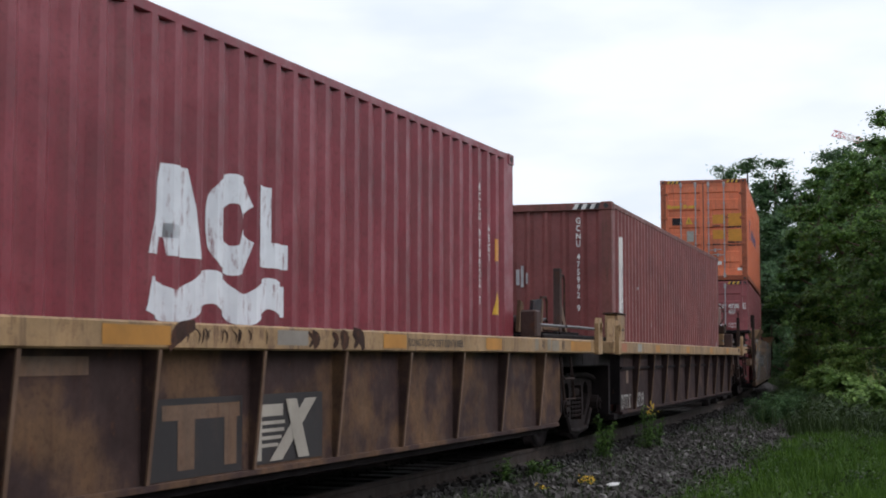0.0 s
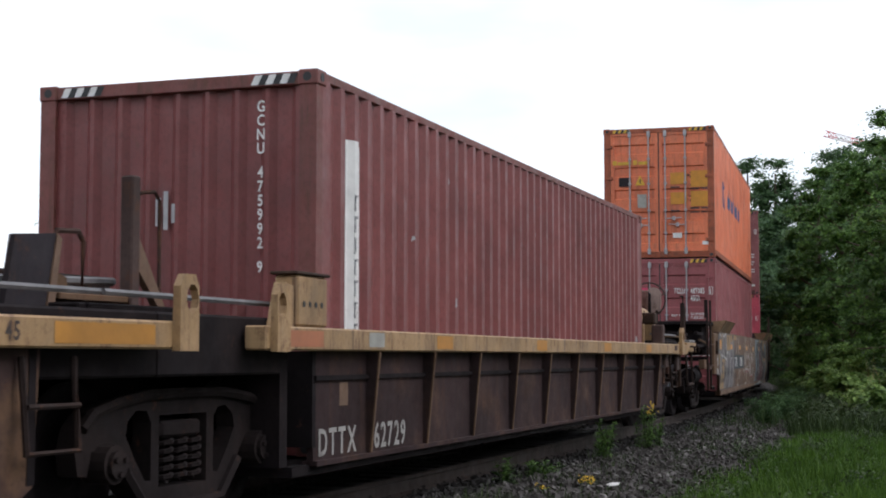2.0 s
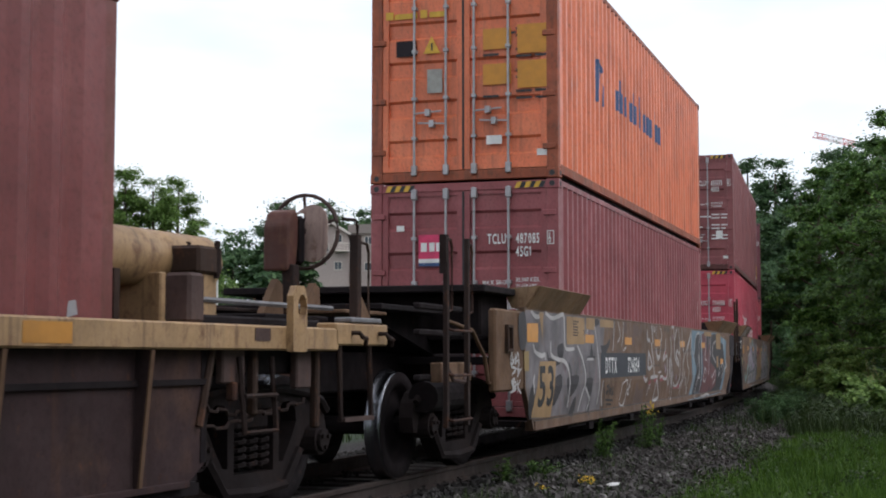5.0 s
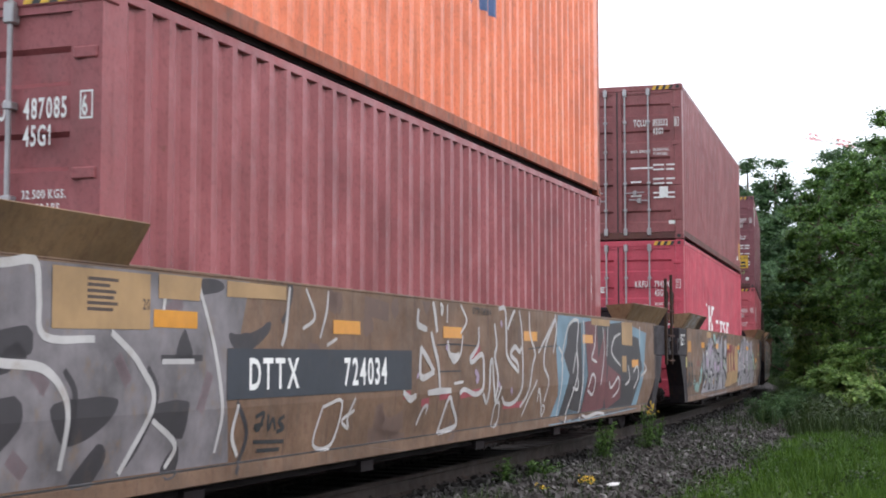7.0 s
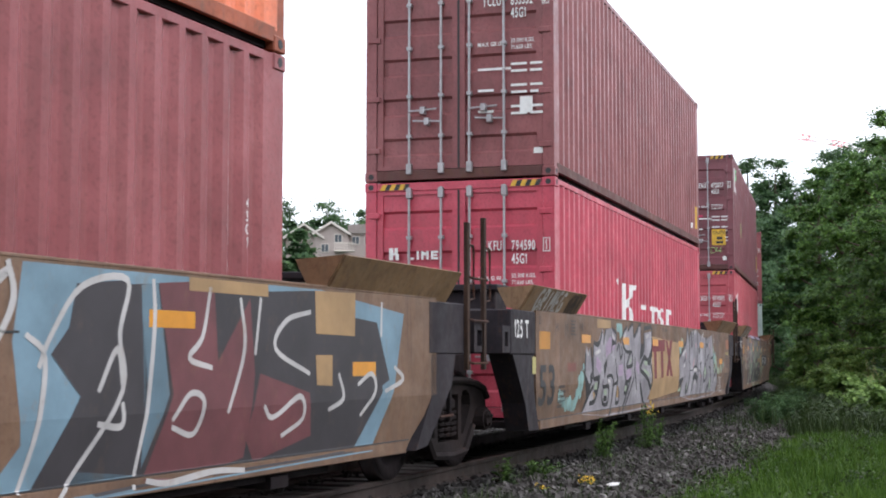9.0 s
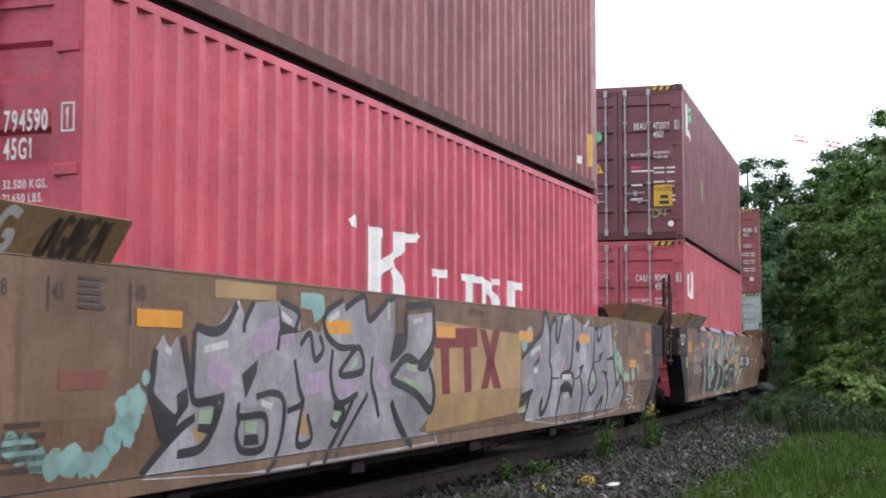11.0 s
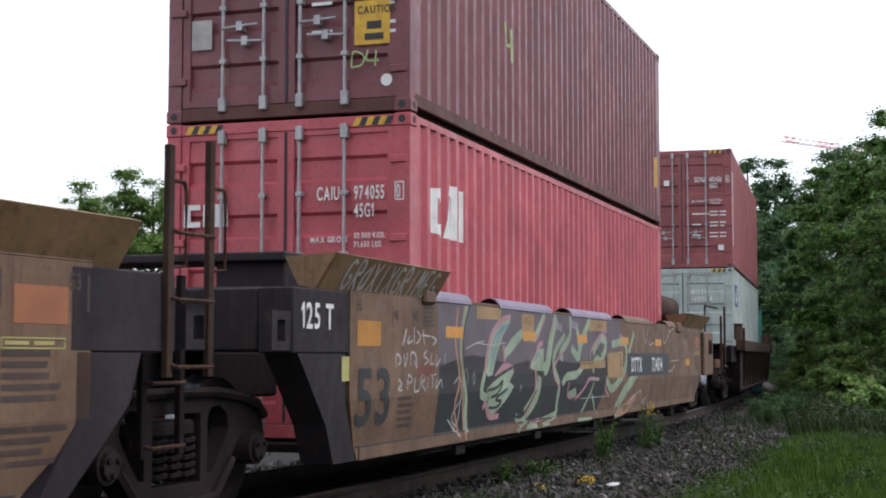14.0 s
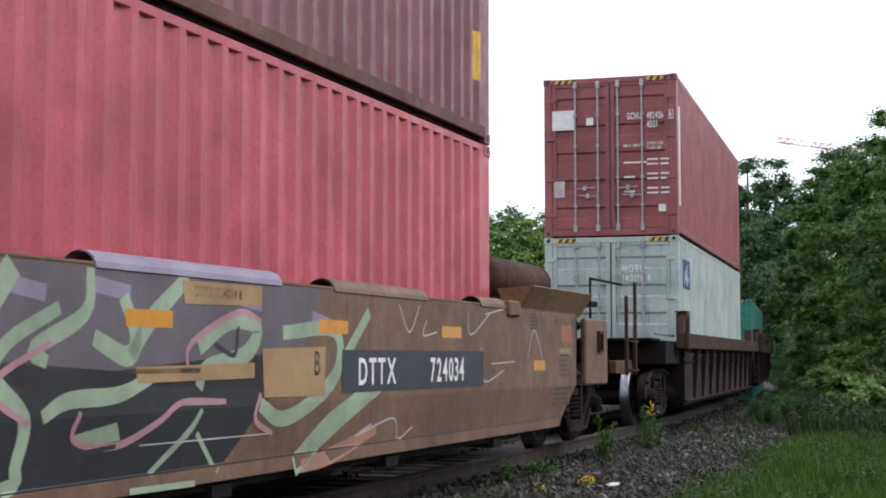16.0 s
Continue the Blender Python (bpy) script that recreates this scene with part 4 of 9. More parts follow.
def well_car_40(s, label, sill, body, rib_mat, top=1.30, sill_h=0.16, stringer=0.95, ribs=(0.52, 1.30), count=11, twin=False, far_lug=14.45, near_end=-0.72, far_end=12.95, near_lug=-1.42, far_guide=0.0):
    car = thing("well_car", label, "railway wagon", "well cars of the train")
    for g in (-1, 1):
        part("side_sill", boxed(-1.4, 14.55, g * 1.50, g * 1.34, top - sill_h, top, bevel=0.012), sill, car)
        rows = [(near_end, far_end, top - sill_h), (near_end, far_end - 0.04, 0.45), (near_end, far_end - 0.25, 0.33)]
        part("side_plate", flank(rows, (1.385, 1.385, 1.385), sign=g), body, car)
        part("bottom_flange", boxed(near_end, far_end - 0.25, g * 1.42, g * 1.30, 0.325, 0.365, bevel=0.004), body, car)
        if stringer:
            part("stringer", boxed(near_end, far_end, g * 1.41, g * 1.38, stringer - 0.02, stringer + 0.015), BLACK, car)
        if twin:
            part("stringer", boxed(near_end, far_end, g * 1.41, g * 1.38, stringer + 0.1, stringer + 0.13), rib_mat, car)
        for i in range(count):
            x = ribs[0] + i * ribs[1]
            if x > 13:
                break
            # web in the dark body colour to show its shaded face, edge lighter
            fin = part("rib", prism(bmesh.new(), [(g * 1.38, 0.365), (g * 1.413, 0.365), (g * 1.485, top - sill_h - 0.003), (g * 1.38, top - sill_h - 0.003)], "x", x - 0.012, x + 0.012), body, car)
            rb = bmesh.new()
            prism(rb, [(g * 1.412, 0.366), (g * 1.424, 0.366), (g * 1.497, top - sill_h - 0.004), (g * 1.485, top - sill_h - 0.004)], "x", x - 0.017, x + 0.017)
            part("rib_edge", rb, rib_mat, fin)
        for x in (near_end, far_end - 0.06):
            part("end_plate", boxed(x - 0.03, x + 0.03, g * 1.39, g * 1.0, 0.46, top - sill_h - 0.004), BLACK, car)
        for x in (near_lug, far_lug):
            d = 1 if x < 0 else -1
            hole = [(x + d * (0.07 + 0.065 * math.cos(a)), top + 0.13 + 0.085 * math.sin(a)) for a in np.linspace(0, 2 * math.pi, 11)[:-1]]
            part("lifting_lug", plate_holes([(x, top - sill_h - 0.01), (x + d * 0.2, top - sill_h - 0.01), (x + d * 0.2, top + 0.2), (x + d * 0.15, top + 0.27), (x + d * 0.04, top + 0.27), (x, top + 0.2)], [hole], g * 1.55, g * 1.50), sill, car)
    part("well_floor", boxed(-0.7, 12.9, -1.36, 1.36, 0.27, 0.34), BLACK, car)
    for near in (True, False):
        def X(v):
            return v if near else CONTAINER_L - v
        part("cross_box", boxed(X(-2.45), X(-0.78), -1.31, 1.31, 0.98, 1.36, bevel=0.015), BLACK, car)
        part("bulkhead", boxed(X(-0.78), X(-0.66), -1.30, 1.30, 0.34, 1.2), BLACK, car)
        part("end_deck", boxed(X(-2.9), X(-1.9), -1.15, 1.15, 1.36, 1.40, bevel=0.01), BLACK, car)
        part("deck_rail", sweep(bmesh.new(), [(X(-2.85), -1.2, 1.46), (X(-0.7), -1.2, 1.46)], 0.02, 6), RAIL_GREY, car)
        part("end_sill", boxed(X(-3.4), X(-0.7), -0.4, 0.4, 0.80, 1.10, bevel=0.02), BLACK, car)
        for g in (-1, 1):
            k = 0.0 if near else far_guide
            gb = boxed(X((-0.80 if near else -0.62) + k), X((-0.29 if near else -0.44) + k), g * 1.44, g * 1.26, top, top + (0.36 if near else 0.3), bevel=0.02)
            part("corner_guide", gb, sill if near else DUSTY_STEEL, car)
            if not near:
                continue
            for i in range(4):
                part("bolt", rod(bmesh.new(), (X(-0.70 + 0.1 * i + k), g * 1.437, top + 0.16), (X(-0.70 + 0.1 * i + k), g * 1.443, top + 0.16), 0.022, 10), INK, car)
            wedge = bmesh.new()
            part("guide_lid", boxed(X(-0.83 + k), X(-0.27 + k), g * 1.45, g * 1.24, top + 0.362, top + 0.385, bevel=0.006), GRIME, car)
            prism(wedge, [(X(-1.06 + k), top), (X(-0.82 + k), top), (X(-0.82 + k), top + 0.28), (X(-0.95 + k), top + 0.3)], "y", g * 1.42, g * 1.33)
            part("guide_wedge", wedge, sill if near else GRIME, car)
        if near:
            continue
        part("step", sweep(bmesh.new(), [(X(-1.5), -1.42, 1.1), (X(-1.5), -1.46, 0.62), (X(-1.08), -1.46, 0.62), (X(-1.08), -1.42, 1.1)], 0.02, 6), SOOT_BROWN, car)
        part("step", sweep(bmesh.new(), [(X(-1.5), -1.46, 0.85), (X(-1.08), -1.46, 0.85)], 0.016, 6), SOOT_BROWN, car)
    return carried_by_train(car, s, *WELL_40)


car_a = well_car_40(S_ACL, "ribbed well car with scuffed cream-yellow sill and grimy sides", CREAM, SIDE_BROWN, TAN, ribs=(0.69, 1.305), stringer=None, far_lug=14.70, far_end=13.46, far_guide=0.37)
car_b = well_car_40(S_FIRST, "ribbed well car, cream sill, white stencilled number", CREAM, SIDE_DARK, RIB_TAN, ribs=(0.60, 1.285), far_lug=13.95, near_end=-0.41, near_lug=-1.34)
car_c = well_car_53(S_ORANGE, "tan well car covered in grey graffiti", near_free=True)
car_d = well_car_53(S_RED, "tan well car with silver graffiti and maroon logo shapes")
car_e = well_car_53(S_CORAL, "tan well car with black and mint graffiti", far_free=True)
car_f = well_car_40(S_PALE, "rusty brown ribbed well car", GRIME, SOOT_BROWN, GRIME, top=1.50, sill_h=0.26, stringer=1.02, twin=True)
well_car_40(S_PALE + 17.0, "rusty brown ribbed well car at the far end", RUST, SOOT_BROWN, GRIME, top=1.50, sill_h=0.26, stringer=1.02, twin=True)

# loose gear on the car ends
air_tank(car_b, 12.30, 13.80, -0.85, 1.72, 0.19, CREAM)
for x in (13.46, 12.85):
    part("tank_saddle", boxed(x, x + 0.07, -1.1, -0.62, 1.3, 1.62, bevel=0.01), CREAM, car_b)
part("end_post", boxed(13.12, 13.35, -1.2, -1.02, 1.3, 1.64, bevel=0.012), CREAM, car_b)
part("post_clamp", boxed(13.08, 13.38, -1.23, -1.0, 1.62, 1.8, bevel=0.02), GRIME, car_b)
for yy in (-1.22, -1.0):
    part("clamp_bolt", rod(bmesh.new(), (13.32, yy, 1.6), (13.32, yy, 1.84), 0.022, 6), SOOT_BROWN, car_b)
brake_wheel(car_b, 15.75, -0.62, 2.11, 0.30, BRAKE_RED, True)
for x0, x1 in ((14.95, 15.3), (15.55, 15.95)):
    part("post_gusset", prism(bmesh.new(), [(x0, 1.4), (x1, 1.4), (x1 - 0.02, 1.66), (x1 - 0.1, 1.7)], "y", -0.66, -0.6), RIB_TAN, car_b)
part("walkway_plate", boxed(15.5, 16.3, -1.1, -0.3, 1.44, 1.47, bevel=0.006), RIB_TAN, car_b)
part("walkway_plate", boxed(14.1, 15.4, -0.5, 0.9, 1.44, 1.47, bevel=0.006), SOOT_BROWN, car_b)
part("side_sill", boxed(14.5, 15.41, -1.50, -1.34, 1.18, 1.34, bevel=0.012), CREAM, car_b)
part("sill_cap", boxed(14.75, 15.3, -1.5, -1.36, 1.345, 1.385, bevel=0.01), RAIL_GREY, car_b)
for x in (14.77, 15.24):
    part("grab_hook", sweep(bmesh.new(), [(x, -1.5, 1.27), (x, -1.56, 1.27), (x + 0.03, -1.57, 1.24), (x + 0.1, -1.57, 1.23), (x + 0.12, -1.55, 1.18)], 0.018, 6), SOOT_BROWN, car_b)
part("end_post", boxed(15.22, 15.3, -1.33, -1.26, 1.34, 2.03, bevel=0.008), SOOT_BROWN, car_b)
part("post_gusset", prism(bmesh.new(), [(15.3, 1.385), (15.5, 1.385), (15.3, 1.58)], "y", -1.32, -1.28), RIB_TAN, car_b)
part("grab_iron", sweep(bmesh.new(), [(15.02, -1.3, 2.13), (15.24, -1.3, 2.14), (15.28, -1.3, 2.1), (15.28, -1.3, 2.0)], 0.014, 6), SOOT_BROWN, car_b)
part("grab_iron", sweep(bmesh.new(), [(15.3, -1.3, 1.98), (15.46, -1.3, 1.97), (15.49, -1.3, 1.9), (15.49, -1.3, 1.42)], 0.012, 6), GRIME, car_b)
part("step", sweep(bmesh.new(), [(14.65, -1.45, 1.18), (14.65, -1.47, 0.65), (15.17, -1.47, 0.65), (15.17, -1.45, 1.18)], 0.022, 6), SOOT_BROWN, car_b)
part("step_tread", boxed(14.66, 15.16, -1.5, -1.44, 0.63, 0.66), DUSTY_STEEL, car_b)
# brackets, hangers and slack chains under the sill over the last truck
for x0, x1, z0, mt in ((13.10, 13.38, 0.93, DUSTY_STEEL), (14.1, 14.32, 0.88, DUSTY_STEEL), (13.5, 13.56, 0.72, GRIME), (14.4, 14.46, 0.6, GRIME)):
    part("hanger", boxed(x0, x1, -1.40, -1.34, z0, 1.18, bevel=0.012), mt, car_b)
part("hanger_pin", boxed(13.2, 13.26, -1.42, -1.36, 0.82, 0.94, bevel=0.01), RUST, car_b)
part("data_plate", boxed(13.32, 13.52, -1.506, -1.5, 1.2, 1.28), DUSTY_STEEL, car_b)
part("brace", rod(bmesh.new(), (12.98, -1.4, 1.18), (12.82, -1.4, 0.68), 0.025, 6), GRIME, car_b)
for x0, x1, z, sag in ((11.9, 12.9, 1.06, 0.05), (12.0, 13.9, 0.78, 0.12), (12.9, 14.3, 0.8, 0.07)):
    part("chain", sweep(bmesh.new(), [(x0 + (x1 - x0) * k / 24, -1.36 + 0.012 * (-1) ** k, z - sag * (1 - (k / 12 - 1) ** 2) + 0.012 * (-1) ** (k // 2)) for k in range(25)], 0.012, 5), SOOT_BROWN, car_b)
coupler_end(car_b, 15.6, 1)
coupler_end(car_f, -3.9, -1)
# brake lever, plate and bent rail on the deck between the first two cars
part("lever_plate", prism(bmesh.new(), [(13.73, 1.36), (14.08, 1.36), (14.17, 1.79), (13.81, 1.76)], "y", -0.94, -0.9), GREY_BLUE, car_a)
part("plate_edge", prism(bmesh.new(), [(14.08, 1.36), (14.15, 1.36), (14.21, 1.76), (14.17, 1.79)], "y", -0.95, -0.8), TAN, car_a)
part("bent_rail", sweep(bmesh.new(), [(14.17, -0.92, 1.74), (14.2, -0.92, 1.81), (14.4, -0.92, 1.82), (14.45, -0.92, 1.76), (14.44, -0.92, 1.36)], 0.018, 6), RUST, car_a)
part("lever_post", boxed(14.87, 14.96, -0.97, -0.88, 1.3, 2.2, bevel=0.01), DUSTY_STEEL, car_a)
part("lever_brace", prism(bmesh.new(), [(14.96, 1.85), (14.98, 1.62), (15.2, 1.4), (15.28, 1.4)], "y", -0.95, -0.9), TAN, car_a)
part("grab_iron", sweep(bmesh.new(), [(14.96, -0.92, 2.1), (15.18, -0.92, 2.13), (15.24, -0.92, 2.08), (15.25, -0.92, 1.36)], 0.014, 6), RUST, car_a)
part("lever_rod", rod(bmesh.new(), (12.9, -0.7, 1.5), (15.0, -0.75, 1.56), 0.025, 6), RAIL_GREY, car_a)
part("lever_frame", boxed(13.2, 14.9, -0.55, -0.42, 1.38, 1.5, bevel=0.02), DUSTY_STEEL, car_a)
part("valve", boxed(13.25, 13.42, -1.0, -0.82, 1.38, 1.54, bevel=0.04), SOOT_BROWN, car_a)
part("valve_body", boxed(12.42, 12.62, -1.0, -0.74, 1.38, 1.58, bevel=0.04), SOOT_BROWN, car_a)
part("valve_bowl", rod(bmesh.new(), (12.72, -0.86, 1.36), (12.72, -0.86, 1.62), 0.085, 12), RUST, car_a)
part("pipe", sweep(bmesh.new(), [(12.3, -0.95, 1.62), (12.55, -0.95, 1.66), (12.8, -0.9, 1.6), (13.1, -0.9, 1.5)], 0.024, 6), RUST, car_a)
part("pipe", sweep(bmesh.new(), [(12.45, -0.7, 1.5), (12.95, -0.68, 1.52), (13.7, -0.6, 1.47)], 0.02, 6), SOOT_BROWN, car_a)
part("bracket", prism(bmesh.new(), [(12.98, 1.38), (13.22, 1.38), (13.16, 1.7), (13.06, 1.74)], "y", -1.02, -0.98), RIB_TAN, car_a)
part("bracket", prism(bmesh.new(), [(14.28, 1.38), (14.5, 1.38), (14.46, 1.56), (14.3, 1.6)], "y", -0.8, -0.76), RIB_TAN, car_a)
part("walkway_plate", boxed(14.2, 14.9, -0.95, -0.5, 1.42, 1.46, bevel=0.006), RIB_TAN, car_a)
part("cross_channel", boxed(13.6, 15.2, -0.6, -0.5, 1.5, 1.6, bevel=0.015), SOOT_BROWN, car_a)

# ---------------------------------------------------------------- lettering and marks on the containers
def side_text(c, string, u, z, height, mat=WHITE, squeeze=0.8, down=False):
    part("lettering", on_flutes(shift(letters(string, height, squeeze, down), u, z)), mat, c)


def side_shape(c, name, mat, *loops):
    for pts in loops:
        bm = quad2(bmesh.new(), pts)
        bmesh.ops.triangulate(bm, faces=bm.faces[:])
        part(name, on_flutes(bm), mat, c)


def side_stroke(c, name, mat, width, *lines):
    for pts in lines:
        part(name, on_flutes(stroke(bmesh.new(), pts, width, smooth=len(pts) > 4)), mat, c)


def door_marks(c, owner, number, digit, size="45G1", mat=WHITE, z=2.07, drop=0.50, gross="MAX GROSS"):
    end_text(c, owner, -0.31, z, 0.12, mat, 0.5)
    end_text(c, number, -0.67, z, 0.12, mat, 0.49)
    end_text(c, digit, -1.092 if digit == "1" else -1.08, z, 0.12, mat, 0.45, x=0.008)
    end_text(c, size, -0.67, z - 0.16, 0.12, mat, 0.49)
    fr = bmesh.new()
    for r in ((0.0, -0.022, 0.088, 0.011), (0.0, 0.133, 0.088, 0.011), (0.0, -0.011, 0.01, 0.144), (0.078, -0.011, 0.01, 0.144)):
        quad2(fr, [(r[0], r[1]), (r[0] + r[2], r[1]), (r[0] + r[2], r[1] + r[3]), (r[0], r[1] + r[3])])
    part("digit_frame", on_end(fr, 0.008, -1.065, z), mat, c)
    door_data(c, -0.25, z - drop, mat, gross)


door_marks(tcl, "TCLU", "487085", "6", z=2.12)
door_marks(kxf, "KKFU", "794590", "1", z=2.02, drop=0.36, gross="MAX.G.W.")
door_marks(tc2, "TCLU", "853532", "8", z=2.12)
door_marks(cai, "CAIU", "974055", "0", z=2.14, drop=0.38)
door_marks(bea, "BEAU", "472077", "3")
door_marks(gc2, "GCNU", "482426", "4", z=2.1)
end_text(mot, "MOTU", -0.20, 2.25, 0.13, WHITE, 0.72)
end_text(mot, "140119 4", -0.20, 2.08, 0.13, WHITE, 0.72)

# orange container: yellow patches under faded writing, a triangle, a blue emblem and name blocks
for y, z, w, h in ((-0.26, 1.62, 0.36, 0.26), (-0.70, 1.55, 0.38, 0.36), (-0.26, 1.18, 0.36, 0.26), (-0.70, 1.12, 0.38, 0.34)):
    sticker(hap, y, z, w, h, AMBER, 0.021)
door_data(hap, -0.26, 1.8, INK, "")
warning_triangle(hap, 0.52, 1.62, 0.22)
sticker(hap, 0.88, 1.60, 0.27, 0.2, GREY_BLUE)
sticker(hap, 0.47, 1.12, 0.2, 0.30, plain("grey_plate", (0.32, 0.31, 0.28)))
sticker(hap, -0.30, 0.44, 0.2, 0.11, WHITE)
sticker(hap, -0.94, 0.28, 0.14, 0.08, WHITE)
part("brand_shape", on_end(bars([(0.0, 0, 0.1, 0.1), (0.12, 0, 0.3, 0.07), (0.46, 0, 0.09, 0.1), (0.58, 0, 0.2, 0.07)]), 0.021, 1.02, 2.08), YELLOW, hap)
side_shape(hap, "emblem_shape", BLUE, [(2.2, 1.32), (2.42, 1.32), (2.48, 1.92), (2.28, 1.86)], [(2.5, 1.34), (2.62, 1.34), (2.66, 1.9), (2.52, 1.94)], [(2.68, 1.30), (2.86, 1.30), (2.84, 1.55), (2.7, 1.62)], [(2.3, 1.9), (2.6, 1.94), (2.74, 1.8), (2.6, 1.72)])
u = 3.64
rnd = random.Random(4)
while u < 7.4:
    w = rnd.uniform(0.18, 0.3)
    tall = rnd.random() < 0.3
    side_shape(hap, "name_block", BLUE, [(u, 1.42), (u + w, 1.42), (u + w, 1.72), (u, 1.72)])
    if tall:
        side_shape(hap, "name_block", BLUE, [(u, 1.72), (u + 0.09, 1.72), (u + 0.09, 1.92), (u, 1.92)])
    u += w + 0.13

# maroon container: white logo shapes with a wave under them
def worn_white(name, under):
    m, nt, bsdf = material(name)
    rub = ramp(nt, noise_tex(nt, 7.0, 9, (2.2, 2.2, 0.5), 0.75), [(0.54, (0, 0, 0)), (0.64, (0.85, 0.85, 0.85))])
    own = ramp(nt, noise_tex(nt, 3.0, 4), [(0.3, (0.62, 0.64, 0.68)), (0.7, (0.78, 0.8, 0.84))])
    nt.links.new(mix(nt, rub, own, under), bsdf.inputs["Base Color"])
    bsdf.inputs["Roughness"].default_value = 0.5
    return m


WORN_WHITE = worn_white("rubbed_white_paint", (0.2, 0.06, 0.07))
side_shape(acl, "logo_shape", WORN_WHITE, [(4.92, 1.36), (5.1, 1.93), (5.36, 1.93), (5.26, 1.36), (5.16, 1.36), (5.14, 1.47), (5.09, 1.47), (5.07, 1.36)], [(5.3, 1.93), (5.42, 1.93), (5.56, 1.36), (5.30, 1.36), (5.28, 1.5), (5.33, 1.5)], [(5.12, 1.47), (5.32, 1.47), (5.32, 1.56), (5.14, 1.56)])
side_stroke(acl, "logo_shape", WORN_WHITE, 0.2, [(6.2, 1.72), (6.12, 1.84), (5.96, 1.86), (5.79, 1.76), (5.76, 1.62), (5.8, 1.46), (5.97, 1.38), (6.13, 1.42), (6.2, 1.56)])
side_shape(acl, "logo_shape", WORN_WHITE, [(6.36, 1.36), (6.56, 1.36), (6.56, 1.93), (6.36, 1.93)], [(6.56, 1.36), (6.83, 1.36), (6.83, 1.54), (6.56, 1.54)])
side_stroke(acl, "logo_shape", WORN_WHITE, 0.22, [(4.94, 1.12), (5.05, 1.09), (5.25, 1.04), (5.45, 1.09), (5.6, 1.17), (5.75, 1.19), (5.9, 1.13), (6.05, 1.06), (6.25, 1.06), (6.38, 1.12), (6.52, 1.18), (6.64, 1.16), (6.72, 1.13), (6.8, 1.13)])
side_text(acl, "ACLU 978922 3", 11.07, 2.40, 0.078, down=True)
side_text(acl, "45G1", 11.36, 2.0, 0.075, down=True)
side_shape(acl, "sticker", AMBER, [(11.58, 1.72), (11.68, 1.72), (11.68, 1.95), (11.58, 1.95)])
side_shape(acl, "warning_triangle", YELLOW, [(11.54, 1.17), (11.76, 1.17), (11.62, 1.4)])
# first oxide container: vertical number on its end, white strip on its side, scuffs
end_text(gc1, "GCNU 475992 9", -0.73, 2.6, 0.084, WHITE, 0.8, x=0.047, down=True)
side_shape(gc1, "white_strip", WHITE, [(0.64, 0.8), (0.93, 0.8), (0.93, 2.42), (0.86, 2.45), (0.64, 2.45)])
SLATE_INK = plain("slate_marking", (0.06, 0.065, 0.075), 0.6)
for i, z in enumerate((1.89, 1.72, 1.55, 1.38, 1.21, 1.04, 0.87)):
    wide = (0.12, 0.12, 0.05, 0.15, 0.12, 0.1, 0.12)[i]
    side_shape(gc1, "name_block", SLATE_INK, [(0.75, z), (0.785, z), (0.785, z + 0.13), (0.75, z + 0.13)], [(0.785, z + 0.11), (0.74 + wide, z + 0.11), (0.74 + wide, z + 0.13), (0.785, z + 0.13)], [(0.75 + wide - 0.03, z + 0.03), (0.74 + wide, z + 0.03), (0.74 + wide, z + 0.1), (0.75 + wide - 0.03, z + 0.1)])
for u, z, w, h in ((3.1, 2.36, 0.08, 0.07), (3.25, 1.2, 0.05, 0.1), (5.3, 2.25, 0.08, 0.1), (5.55, 1.95, 0.06, 0.07), (6.1, 2.1, 0.07, 0.05), (2.1, 1.75, 0.05, 0.05), (11.8, 0.95, 0.06, 0.1)):
    side_shape(gc1, "bare_scuff", ROD, [(u, z), (u + w, z + 0.02), (u + w * 0.8, z + h), (u + 0.01, z + h * 0.9)])
part("bare_scuff", on_end(bars([(0, 0.03, 0.05, 0.22), (0.07, 0, 0.04, 0.3), (0.14, 0.05, 0.03, 0.15)]), 0.047, 0.17, 1.72), ROD, gc1)
# red-brown container under the orange one
sticker(tcl, 0.58, 1.95, 0.34, 0.3, PINK)
sticker(tcl, 0.58, 1.90, 0.34, 0.05, WHITE)
sticker(tcl, 0.58, 1.86, 0.34, 0.04, BLUE)
part("brand_shape", on_end(bars([(0.03, 0, 0.08, 0.11), (0.14, 0, 0.07, 0.11), (0.23, 0, 0.07, 0.11)]), 0.018, 0.58, 2.04), WHITE, tcl)
sticker(tcl, 0.87, 2.30, 0.1, 0.07, WHITE)
side_text(tcl, "TCLU 487085 6", 11.42, 2.45, 0.078, down=True)
side_text(tcl, "45G1", 11.66, 1.75, 0.07, down=True)
# upper brown-red container
sticker(tc2, 0.95, 2.35, 0.24, 0.2, PINK)
sticker(tc2, -0.78, 0.78, 0.16, 0.2, WHITE)
sticker(tc2, -0.95, 0.28, 0.14, 0.07, WHITE)
side_shape(tc2, "sticker", YELLOW, [(11.72, 0.35), (11.92, 0.35), (11.92, 0.78), (11.72, 0.78)])
side_shape(tc2, "sticker", WHITE, [(11.2, 0.32), (11.34, 0.32), (11.34, 0.42), (11.2, 0.42)])
